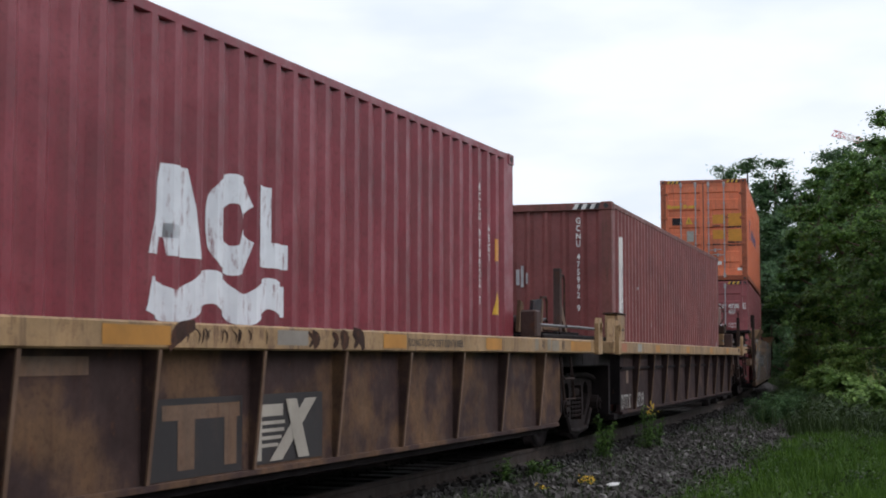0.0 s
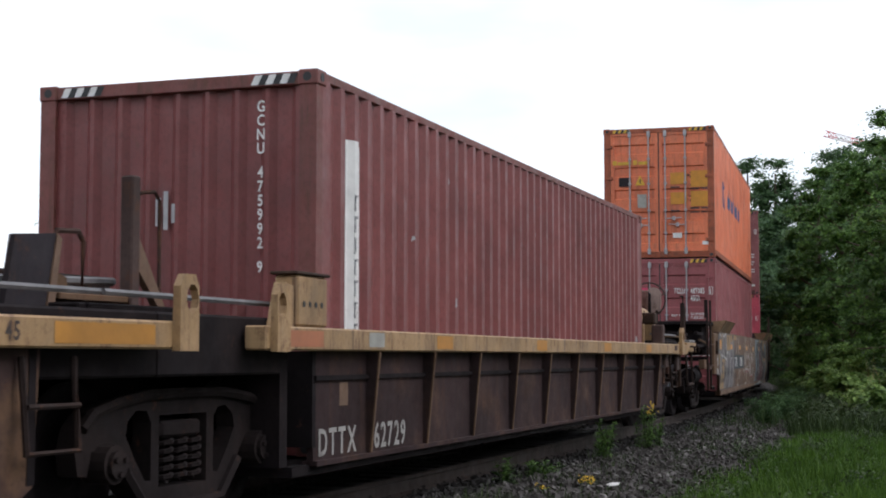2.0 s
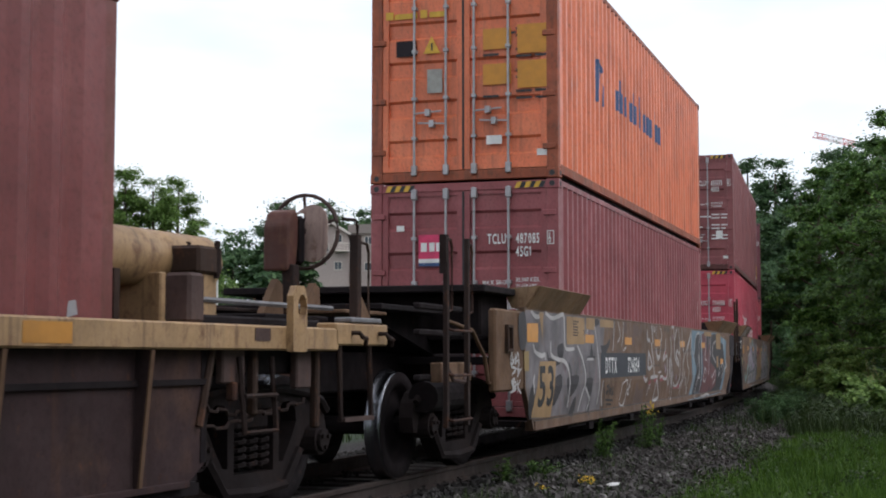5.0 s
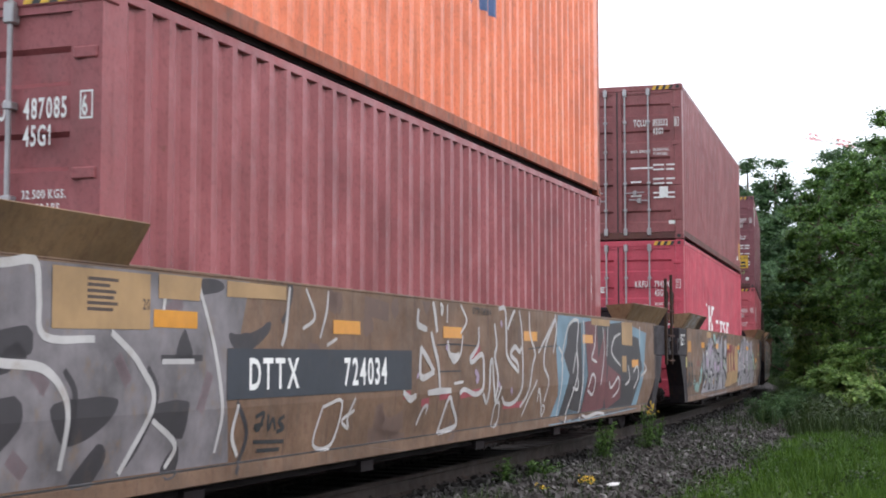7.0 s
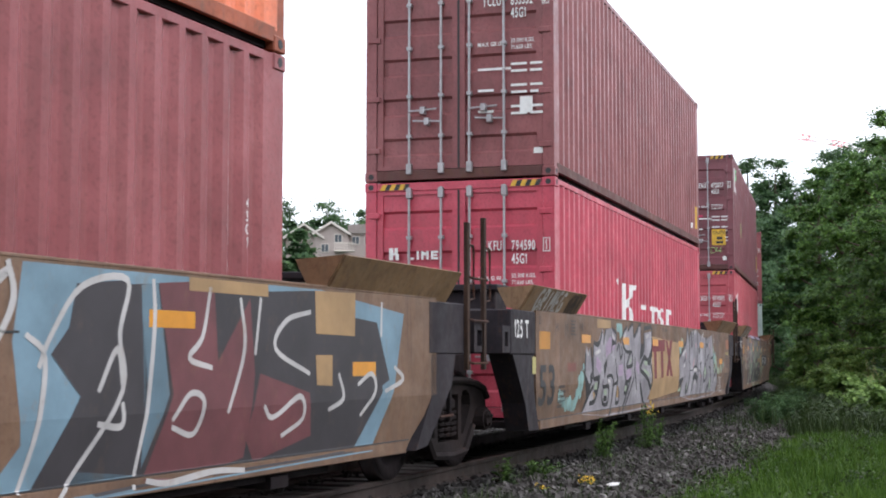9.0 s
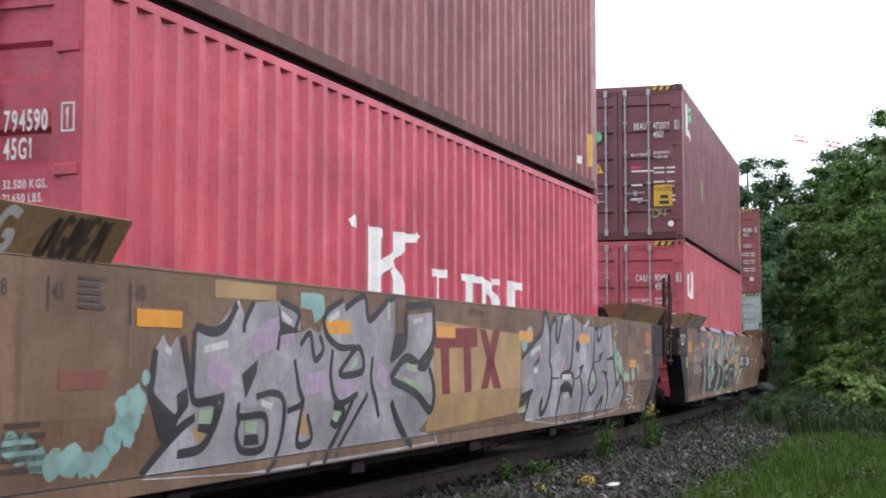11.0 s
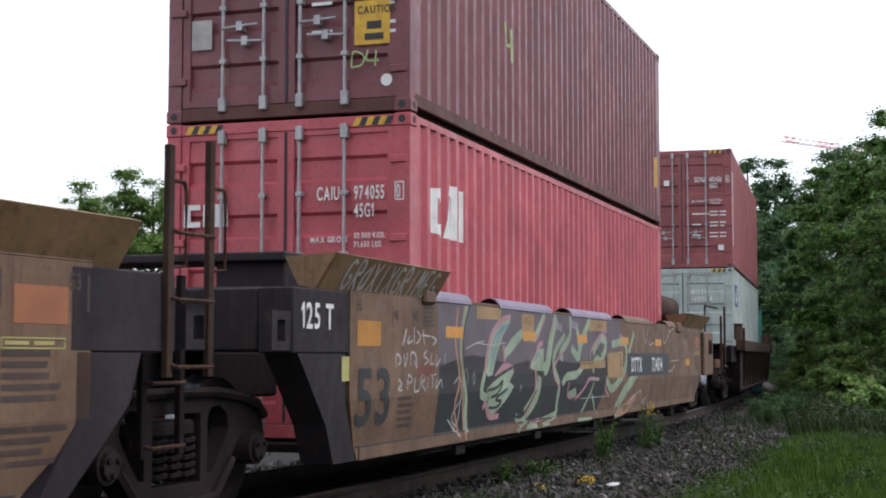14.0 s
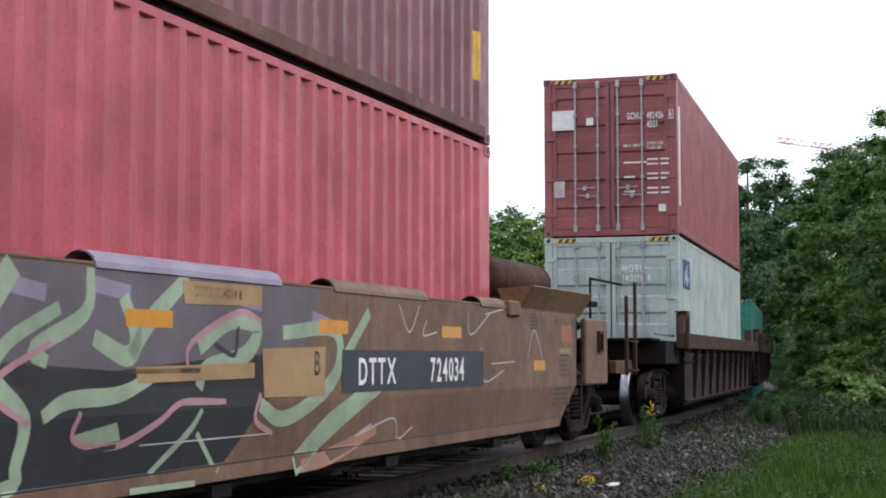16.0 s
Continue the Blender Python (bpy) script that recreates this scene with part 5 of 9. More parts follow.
# crimson container: large white blocks along the side, half hidden by the car
side_shape(kxf, "logo_shape", WHITE, [(3.78, 1.84), (3.87, 1.89), (3.89, 1.79), (3.81, 1.78)])
side_shape(kxf, "logo_shape", WHITE, [(3.92, 1.87), (3.98, 1.89), (3.99, 1.78), (3.92, 1.79)])
side_shape(kxf, "logo_shape", WHITE, [(4.15, 1.82), (4.56, 1.82), (4.56, 1.75), (4.48, 1.75), (4.48, 1.27), (4.48, 1.08), (4.22, 1.07), (4.21, 1.75), (4.15, 1.76)])
side_shape(kxf, "logo_shape", WHITE, [(4.48, 1.53), (4.75, 1.66), (4.80, 1.73), (4.76, 1.82), (5.27, 1.83), (5.27, 1.76), (5.06, 1.74), (5.04, 1.69), (4.81, 1.57), (4.48, 1.40)])
side_shape(kxf, "logo_shape", WHITE, [(4.66, 1.47), (4.81, 1.56), (4.98, 1.38), (5.13, 1.18), (4.80, 1.16), (4.73, 1.37)])
side_shape(kxf, "logo_shape", WHITE, [(5.32, 1.84), (5.39, 1.86), (5.44, 1.83), (5.35, 1.74)])
side_shape(kxf, "logo_shape", WHITE, [(5.56, 1.86), (5.59, 1.86), (5.59, 1.79), (5.56, 1.79)])
side_shape(kxf, "logo_shape", WHITE, [(5.73, 1.55), (6.17, 1.56), (6.17, 1.48), (5.73, 1.48)])
side_shape(kxf, "logo_shape", WHITE, [(5.83, 1.49), (5.97, 1.48), (5.97, 1.17), (5.84, 1.17)])
side_shape(kxf, "logo_shape", WHITE, [(6.56, 1.55), (6.97, 1.56), (6.97, 1.48), (6.57, 1.48)])
side_shape(kxf, "logo_shape", WHITE, [(6.67, 1.48), (6.87, 1.48), (6.87, 1.16), (6.67, 1.15)])
side_shape(kxf, "logo_shape", WHITE, [(7.06, 1.55), (7.32, 1.55), (7.58, 1.46), (7.86, 1.28), (7.86, 1.19), (7.68, 1.21), (7.38, 1.39), (7.38, 1.18), (7.18, 1.17), (7.18, 1.48), (7.06, 1.48)])
side_shape(kxf, "logo_shape", WHITE, [(7.58, 1.55), (7.88, 1.56), (7.88, 1.49), (7.58, 1.49)])
side_shape(kxf, "logo_shape", WHITE, [(8.05, 1.56), (8.67, 1.55), (8.71, 1.40), (8.58, 1.47), (8.05, 1.48)])
side_shape(kxf, "logo_shape", WHITE, [(8.15, 1.49), (8.40, 1.48), (8.36, 1.19), (8.16, 1.18)])
for b in ((0.0, 0.0, 0.055, 0.15), (0.0, 0.13, 0.03, 0.02), (0.085, 0.0, 0.045, 0.075), (0.07, 0.075, 0.045, 0.075), (0.045, 0.06, 0.05, 0.03), (0.24, 0.0, 0.03, 0.105), (0.24, 0.0, 0.085, 0.028), (0.36, 0.0, 0.03, 0.105), (0.42, 0.0, 0.03, 0.105), (0.45, 0.05, 0.035, 0.04), (0.487, 0.0, 0.03, 0.105), (0.545, 0.0, 0.03, 0.105), (0.575, 0.0, 0.065, 0.026), (0.575, 0.04, 0.05, 0.025), (0.575, 0.08, 0.065, 0.025)):
    part("brand_shape", on_end(bars([b]), 0.021, 0.90, 1.93), WHITE, kxf)
side_text(kxf, "KKFU 794590 1", 11.50, 2.4, 0.078, down=True)
side_text(kxf, "45G1", 11.76, 2.4, 0.07, down=True)
# salmon container
side_stroke(cai, "logo_shape", WHITE, 0.13, [(0.94, 2.25), (0.70, 2.25), (0.70, 1.92), (0.95, 1.92)])
side_shape(cai, "logo_shape", WHITE, [(0.98, 1.85), (1.1, 1.85), (1.22, 2.26), (1.1, 2.26)], [(1.06, 2.26), (1.33, 2.26), (1.33, 2.37), (1.1, 2.37)], [(1.21, 1.85), (1.33, 1.85), (1.33, 2.26), (1.24, 2.26)], [(1.09, 2.0), (1.21, 2.0), (1.21, 2.07), (1.11, 2.07)], [(1.41, 1.85), (1.56, 1.85), (1.56, 2.35), (1.41, 2.35)])
part("brand_shape", on_end(bars([(0, 0, 0.07, 0.21), (0.07, 0, 0.1, 0.05), (0.07, 0.16, 0.1, 0.05), (0.2, 0, 0.05, 0.21), (0.25, 0.16, 0.07, 0.05), (0.32, 0, 0.05, 0.21), (0.4, 0, 0.05, 0.21)]), 0.021, 1.03, 1.93), WHITE, cai)
side_text(cai, "CAIU 974055 0", 11.46, 2.4, 0.075, down=True)
side_text(cai, "45G1", 11.74, 1.6, 0.07, down=True)
# plum container: stickers on the doors, small logo on the side
sticker(bea, 1.06, 1.82, 0.40, 0.24, INK)
part("brand_shape", on_end(bars([(0.02, 0.02, 0.34, 0.09), (0.02, 0.12, 0.04, 0.07)]), 0.018, 1.06, 1.82), WHITE, bea)
part("brand_shape", on_end(quad2(bmesh.new(), [(0.06, 0.14), (0.38, 0.12), (0.38, 0.22)]), 0.018, 1.06, 1.82), GREEN_DOT, bea)
for y, z, r, m in ((0.40, 1.96, 0.105, GREEN_DOT), (0.86, 1.33, 0.06, WHITE), (-0.98, 0.29, 0.055, WHITE)):
    bm = bmesh.new()
    bmesh.ops.create_circle(bm, cap_ends=True, segments=20, radius=r)
    part("round_sticker", on_end(bm, 0.019, y, z), m, bea)
warning_triangle(bea, 0.47, 1.27, 0.2)
sticker(bea, 0.97, 0.68, 0.21, 0.28, plain("grey_label", (0.36, 0.34, 0.33)))
sticker(bea, -0.67, 0.62, 0.34, 0.40, YELLOW)
end_text(bea, "CAUTION", -0.70, 0.9, 0.07, INK, 0.75, x=0.018)
part("stencil", on_end(bars([(0.1, 0.14, 0.14, 0.07), (0.08, 0.04, 0.18, 0.06)]), 0.018, -0.69, 0.62), INK, bea)
chalk = plain("chalk_green", (0.35, 0.5, 0.2))
part("chalk_mark", on_end(stroke(stroke(stroke(bmesh.new(), [(0, 0.0), (0.02, 0.14), (0.12, 0.1), (0.1, 0.02), (0, 0)], 0.014), [(0.16, 0.15), (0.15, 0.06), (0.27, 0.05)], 0.014), [(0.24, 0.14), (0.23, 0.0)], 0.014), 0.02, -0.64, 0.42), chalk, bea)
sticker(bea, -0.25, 1.33, 0.2, 0.05, PINK)
side_shape(bea, "logo_shape", WHITE, [(0.62, 2.05), (0.8, 2.02), (0.86, 2.6), (0.66, 2.66)], [(0.9, 2.05), (1.3, 2.0), (1.3, 2.12), (0.92, 2.18)])
side_shape(bea, "logo_shape", GREEN_DOT, [(0.9, 2.3), (1.5, 2.4), (1.5, 2.55), (0.9, 2.42)], [(1.0, 2.5), (1.5, 2.62), (1.5, 2.68), (1.0, 2.6)])
side_stroke(bea, "chalk_mark", chalk, 0.04, [(3.0, 1.45), (3.02, 1.25), (3.3, 1.22)], [(3.25, 1.42), (3.26, 1.05)])
side_shape(bea, "sticker", YELLOW, [(11.7, 0.62), (11.9, 0.62), (11.9, 1.12), (11.7, 1.12)])
# brown-red upper container at the end of the clip, and the pale one under it
sticker(gc2, 1.06, 1.95, 0.42, 0.36, WHITE)
sticker(gc2, 0.43, 2.02, 0.13, 0.14, WHITE)
sticker(gc2, 1.03, 0.72, 0.2, 0.3, plain("pale_label", (0.45, 0.40, 0.40)))
sticker(gc2, -0.87, 0.42, 0.13, 0.13, WHITE)
side_shape(gc2, "white_strip", WHITE, [(0.41, 0.55), (0.47, 0.55), (0.47, 2.36), (0.41, 2.36)])
side_shape(mot, "logo_patch", BLUE, [(0.72, 1.98), (1.75, 1.98), (1.75, 2.52), (0.72, 2.52)])
side_shape(mot, "logo_shape", WHITE, [(0.85, 2.05), (1.0, 2.05), (1.25, 2.45), (1.1, 2.45)], [(1.25, 2.05), (1.38, 2.05), (1.38, 2.45), (1.28, 2.45)], [(1.0, 2.14), (1.6, 2.14), (1.6, 2.22), (1.0, 2.22)])

# ---------------------------------------------------------------- paint on the cars
def spray_mat(name, rgb, thin=0.35, under=(0.2, 0.12, 0.055), uneven=0.25):
    """Old spray paint through which the car's own paint shows in places."""
    m, nt, bsdf = material(name)
    own = ramp(nt, noise_tex(nt, 2.5, 6), [(0.3, tuple(c * (1 - uneven) for c in rgb)), (0.7, tuple(min(1, c * (0.95 + uneven)) for c in rgb))])
    worn = ramp(nt, noise_tex(nt, 6.0, 8, (1, 1, 0.7), 0.7), [(0.55, (0, 0, 0)), (0.8, (thin, thin, thin))])
    nt.links.new(mix(nt, worn, own, under), bsdf.inputs["Base Color"])
    bsdf.inputs["Roughness"].default_value = 0.6
    return m


SILVER_OLD = spray_mat("old_grey_spray", (0.16, 0.143, 0.15), 0.9, uneven=0.55)
RED_SPRAY = spray_mat("pinkish_red_spray", (0.3, 0.055, 0.07), 0.5)
AQUA = spray_mat("aqua_spray", (0.2, 0.335, 0.315), 0.85, uneven=0.4)
MINT = spray_mat("mint_spray", (0.28, 0.35, 0.245), 0.5, uneven=0.3)
WHITE_SPRAY = spray_mat("white_spray", (0.44, 0.42, 0.41), 0.8)
TAN_CLEAN = spray_mat("clean_tan_patch", (0.33, 0.205, 0.095), 0.2)
BROWN_SPRAY = spray_mat("brown_spray", (0.11, 0.065, 0.05), 0.8)
BLUE_SPRAY = spray_mat("blue_spray", (0.10, 0.16, 0.20), 0.8)
SKY_SPRAY = spray_mat("pale_blue_spray", (0.15, 0.24, 0.3), 0.7)
ROSE_SPRAY = spray_mat("faded_rose_spray", (0.2, 0.14, 0.15), 0.9, under=(0.16, 0.143, 0.15))
DULL_OCHRE = spray_mat("dull_ochre_plate", (0.28, 0.19, 0.07), 0.5)
SLATE = spray_mat("slate_spray", (0.035, 0.03, 0.034), 0.25)
WINE = spray_mat("wine_spray", (0.13, 0.04, 0.045), 0.4)
LILAC_LIGHT = spray_mat("pale_lilac_spray", (0.24, 0.2, 0.27), 0.4)
PEACH = spray_mat("peach_spray", (0.38, 0.2, 0.13), 0.6)
LILAC_SPRAY = spray_mat("mauve_spray", (0.115, 0.095, 0.11), 0.5)
INK_SPRAY = spray_mat("black_spray", (0.018, 0.018, 0.022), 0.25)
PINK_SPRAY = spray_mat("pink_spray", (0.40, 0.21, 0.24), 0.3)
LEVEL = (0.0012, 0.0022, 0.0032, 0.0042, 0.0052)


def on_flank(bm, layer):
    for z in (0.78, 0.44):
        zs = [v.co.y for v in bm.verts]
        if min(zs) < z < max(zs):
            bmesh.ops.bisect_plane(bm, geom=bm.verts[:] + bm.edges[:] + bm.faces[:], plane_co=(0, z, 0), plane_no=(0, 1, 0))

    def y(u, z):
        f = 0.0 if z >= 0.78 else min(1.0, (0.78 - z) / 0.34)
        return -(1.5 - 0.038 * f + (0.0135 if z < 0.436 else 0.0)) - LEVEL[layer]
    return on_side(bm, y)


def spray(car, mat, width, layer, name, *lines):
    for pts in lines:
        part(name, on_flank(stroke(bmesh.new(), pts, width, taper=0.25), layer), mat, car)


def patch(car, mat, layer, name, pts):
    bm = quad2(bmesh.new(), pts)
    bmesh.ops.triangulate(bm, faces=bm.faces[:])
    part(name, on_flank(bm, layer), mat, car)


def splat(car, mat, u, z, r, seed):
    """An uneven blot of spray."""
    rnd = random.Random(seed)
    bm = bmesh.new()
    quad2(bm, [(u + r * rnd.uniform(0.7, 1.2) * math.cos(a), max(0.35, min(1.57, z + r * rnd.uniform(0.6, 1.1) * math.sin(a)))) for a in np.linspace(0, 2 * math.pi, 12)[:-1]])
    part("spray_blot", on_flank(bm, 0 if r > 0.09 else 1), mat, car)


def flank_text(car, string, u, z, height, mat, layer=4, squeeze=0.8):
    part("lettering", on_flank(shift(letters(string, height, squeeze), u, z), layer), mat, car)


def stencil(car, u, z, rows, width, mat=INK, layer=4, step=0.055):
    rnd = random.Random(int(u * 100) + 3)
    for i in range(rows):
        part("stencil", on_flank(bars([(u, z - i * step, width * rnd.uniform(0.7, 1), step * 0.55)]), layer), mat, car)


PLATE = spray_mat("blue_black_panel", (0.028, 0.032, 0.042), 0.1)
patch(car_c, SILVER_OLD, 0, "spray_patch", [(-2.3, 0.45), (-2.69, 0.79), (-2.69, 1.575), (1.3, 1.575), (1.15, 1.16), (1.0, 1.15), (1.0, 0.84), (1.1, 0.44)])
spray(car_c, WHITE_SPRAY, 0.052, 2, "spray_stroke",
      [(-2.46, 1.57), (-2.28, 1.52), (-2.00, 1.53)],
      [(-1.85, 1.57), (-1.56, 1.52), (-1.23, 1.55), (-1.01, 1.57), (-0.97, 1.40), (-0.92, 1.20), (-0.47, 1.19)],
      [(-2.38, 1.23), (-2.30, 1.15), (-2.04, 1.11), (-1.87, 1.12), (-1.88, 1.06)],
      [(-1.62, 1.27), (-1.59, 1.12), (-1.29, 1.07), (-0.93, 1.04), (-0.74, 0.91), (-0.70, 0.75), (-0.73, 0.52)],
      [(-0.31, 1.23), (-0.09, 1.11), (0.04, 1.00), (0.13, 0.90), (0.09, 0.76), (-0.17, 0.46)])
spray(car_c, WHITE_SPRAY, 0.042, 2, "spray_stroke",
      [(0.64, 1.52), (0.84, 1.15), (0.95, 0.77), (0.90, 0.51)],
      [(0.22, 1.07), (0.59, 1.07)],
      [(1.89, 1.57), (1.83, 1.28), (1.77, 1.17)],
      [(1.16, 0.80), (1.11, 0.61), (1.21, 0.47)],
      [(0.13, 0.74), (0.41, 0.59), (0.32, 0.46)],
      [(-2.32, 0.91), (-2.37, 0.83), (-2.32, 0.71)],
      [(0.26, 1.51), (0.21, 1.29)])
patch(car_c, TAN_CLEAN, 3, "paint_patch", [(-2.11, 1.05), (-1.39, 1.05), (-1.51, 0.44), (-2.36, 0.47)])
patch(car_c, TAN_CLEAN, 3, "paint_patch", [(-0.86, 1.56), (0.08, 1.56), (0.08, 1.25), (-0.86, 1.24)])
patch(car_c, TAN_CLEAN, 3, "paint_patch", [(-2.14, 1.57), (-1.94, 1.57), (-1.99, 1.28)])
patch(car_c, TAN_CLEAN, 3, "paint_patch", [(0.17, 1.57), (0.67, 1.57), (0.64, 1.43), (0.17, 1.43)])
patch(car_c, TAN_CLEAN, 3, "paint_patch", [(0.99, 1.57), (1.83, 1.57), (1.83, 1.48), (0.99, 1.47)])
patch(car_c, AMBER, 4, "reflector", [(-2.64, 1.44), (-2.18, 1.45), (-2.19, 1.25), (-2.63, 1.25)])
patch(car_c, DULL_OCHRE, 3, "data_plate", [(-2.76, 1.15), (-2.56, 1.16), (-2.56, 0.95), (-2.75, 0.96)])
spray(car_c, WHITE_SPRAY, 0.028, 2, "spray_stroke",
      [(-3.21, 1.16), (-3.19, 1.06), (-3.03, 1.11)],
      [(-3.12, 1.03), (-2.98, 1.06), (-3.00, 0.95), (-2.86, 0.98)],
      [(-3.25, 0.86), (-3.12, 0.88), (-3.20, 0.78), (-3.02, 0.83), (-3.00, 0.75)])
spray(car_c, BROWN_SPRAY, 0.200, 0, "spray_stroke",
      [(3.53, 0.64), (3.73, 0.52), (4.08, 0.59)],
      [(2.53, 1.52), (2.69, 1.47)],
      [(3.35, 0.48), (4.15, 0.40)],
      [(3.21, 1.49), (3.71, 1.45)])
spray(car_c, INK, 0.035, 2, "spray_stroke",
      [(1.41, 0.71), (1.53, 0.73), (1.47, 0.63), (1.41, 0.65), (1.53, 0.66)],
      [(1.59, 0.72), (1.61, 0.62), (1.67, 0.69), (1.72, 0.61)],
      [(1.84, 0.70), (1.76, 0.67), (1.84, 0.62), (1.74, 0.60)],
      [(1.41, 0.55), (1.87, 0.53)],
      [(1.47, 0.49), (1.81, 0.48)])
spray(car_c, WHITE_SPRAY, 0.032, 2, "spray_stroke",
      [(2.15, 1.57), (2.30, 1.38), (2.10, 1.29)],
      [(2.53, 1.57), (2.50, 1.42), (2.39, 1.23)],
      [(2.45, 0.74), (2.79, 0.77), (2.67, 0.47), (2.35, 0.48), (2.45, 0.74)],
      [(3.04, 0.79), (2.92, 0.65), (2.95, 0.57), (2.82, 0.63), (3.04, 0.70)],
      [(2.51, 1.18), (2.69, 1.23)])
spray(car_c, RED_SPRAY, 0.085, 1, "spray_stroke",
      [(4.47, 0.71), (4.66, 0.72)],
      [(4.92, 0.75), (5.18, 0.76)],
      [(5.48, 0.75), (6.08, 0.77)],
      [(6.82, 0.61), (7.50, 0.61)],
      [(4.04, 0.78), (4.20, 0.79)],
      [(5.76, 1.07), (6.04, 1.19)])
spray(car_c, WHITE_SPRAY, 0.062, 3, "spray_stroke",
      [(4.38, 1.50), (4.36, 1.38), (4.45, 1.35), (4.59, 1.33)],
      [(4.73, 1.57), (4.78, 1.49), (4.84, 1.31)],
      [(4.44, 1.18), (4.60, 1.08), (4.77, 0.97)],
      [(4.77, 0.97), (4.44, 0.93), (4.44, 1.18)],
      [(4.69, 1.31), (4.77, 1.18), (4.87, 1.03), (4.92, 0.80)],
      [(4.61, 0.79), (4.90, 0.80), (5.21, 0.80)],
      [(5.12, 1.24), (5.17, 1.12), (5.34, 1.10), (5.42, 1.13)],
      [(4.03, 0.81), (4.20, 0.75), (4.33, 0.78)])
spray(car_c, WHITE_SPRAY, 0.055, 3, "spray_stroke",
      [(6.00, 1.38), (5.98, 1.21), (5.76, 1.09), (5.80, 1.05), (6.10, 1.12), (6.15, 0.94), (6.11, 0.79), (5.89, 0.75), (5.59, 0.80), (5.45, 0.77)],
      [(6.49, 1.42), (6.56, 1.22), (6.50, 1.10), (6.60, 0.90), (6.54, 0.68)],
      [(6.14, 0.75), (6.27, 0.66), (6.33, 0.80), (6.36, 1.02), (6.43, 1.05), (6.47, 0.82), (6.57, 0.66), (6.71, 0.81)],
      [(6.63, 1.57), (6.84, 1.57), (6.88, 1.31), (6.92, 1.10), (7.30, 0.94)],
      [(7.30, 0.94), (7.26, 1.04), (7.03, 1.12), (7.18, 1.20), (7.34, 1.15), (7.42, 1.20)])
spray(car_c, WHITE_SPRAY, 0.050, 3, "spray_stroke",
      [(7.33, 1.57), (7.42, 1.38), (7.46, 1.01), (7.42, 0.77), (7.19, 0.64), (6.89, 0.63), (6.75, 0.70)],
      [(6.92, 1.37), (7.07, 1.50), (7.18, 1.57)],
      [(7.70, 1.57), (7.74, 1.33), (7.92, 1.14), (7.83, 1.01), (7.67, 0.73), (7.42, 0.58)],
      [(8.05, 1.14), (8.74, 1.52), (8.36, 1.24), (8.27, 1.01), (8.46, 0.84), (8.32, 0.61)],
      [(8.74, 1.57), (8.79, 1.38), (8.65, 1.14)],
      [(4.93, 0.42), (5.16, 0.73), (5.29, 0.65), (5.43, 0.49), (5.14, 0.45), (4.98, 0.44)])
spray(car_c, WHITE_SPRAY, 0.034, 3, "spray_stroke",
      [(4.93, 1.57), (4.99, 1.53), (4.96, 1.47), (4.93, 1.57)],
      [(5.11, 1.56), (5.10, 1.40)],
      [(5.47, 1.57), (5.64, 1.43), (5.47, 1.31)],
      [(5.15, 1.15), (5.28, 1.05), (5.47, 1.13), (5.53, 1.29)],
      [(7.50, 0.48), (7.75, 0.69), (8.00, 0.85)],
      [(8.05, 0.62), (8.09, 0.75), (8.27, 0.51)],
      [(8.27, 0.58), (8.37, 0.54), (8.27, 0.46), (8.23, 0.55)],
      [(4.39, 0.53), (4.52, 0.66), (4.63, 0.68), (4.59, 0.61)],
      [(6.47, 0.41), (6.54, 0.62), (6.68, 0.64), (6.68, 0.47), (6.51, 0.41)],
      [(5.29, 0.86), (5.54, 0.87)])
spray(car_c, LILAC, 0.070, 3, "spray_stroke",
      [(5.89, 0.97), (5.98, 0.91), (5.92, 0.86)],
      [(6.69, 1.45), (6.74, 1.40)],
      [(7.04, 0.78), (7.10, 0.73)],
      [(5.07, 1.19), (5.12, 1.17)],
      [(4.35, 0.95), (4.38, 0.93)],
      [(6.60, 0.85), (6.67, 0.81)])
patch(car_c, SKY_SPRAY, 0, "spray_patch", [(8.86, 1.57), (10.53, 1.57), (12.21, 1.57), (13.73, 1.44), (13.53, 0.83), (13.16, 0.38), (10.03, 0.34), (8.55, 0.34), (8.89, 0.66), (8.79, 1.17)])
patch(car_c, SLATE, 1, "spray_patch", [(9.31, 1.47), (10.53, 1.54), (13.19, 1.36), (13.31, 0.83), (12.82, 0.39), (10.03, 0.37), (9.25, 0.34), (9.41, 0.89)])
patch(car_c, SLATE, 2, "spray_patch", [(9.31, 1.48), (9.78, 1.52), (9.92, 1.41), (10.01, 0.88), (9.92, 0.44), (9.15, 0.34), (8.96, 0.38), (9.36, 0.89), (9.10, 1.11), (9.25, 1.25)])
patch(car_c, SLATE, 2, "spray_patch", [(11.32, 1.52), (12.13, 1.56), (12.20, 1.41), (11.75, 1.34), (11.89, 1.11), (11.53, 1.03), (11.32, 1.15)])
patch(car_c, SLATE, 2, "spray_patch", [(12.44, 1.20), (13.19, 1.36), (13.44, 0.92), (13.09, 0.81), (12.66, 0.40), (12.11, 0.38), (12.35, 0.80)])
patch(car_c, WINE, 2, "spray_patch", [(10.10, 1.52), (10.72, 1.56), (10.78, 1.07), (11.18, 1.47), (11.25, 0.99), (11.17, 0.46), (10.52, 0.37), (10.01, 0.40), (10.27, 0.88)])
patch(car_c, WINE, 2, "spray_patch", [(11.32, 0.99), (12.04, 0.85), (12.11, 0.55), (11.31, 0.42), (11.17, 0.58)])
patch(car_c, BLUE_SPRAY, 2, "spray_patch", [(9.92, 1.50), (10.09, 1.52), (10.23, 0.88), (9.99, 0.47)])
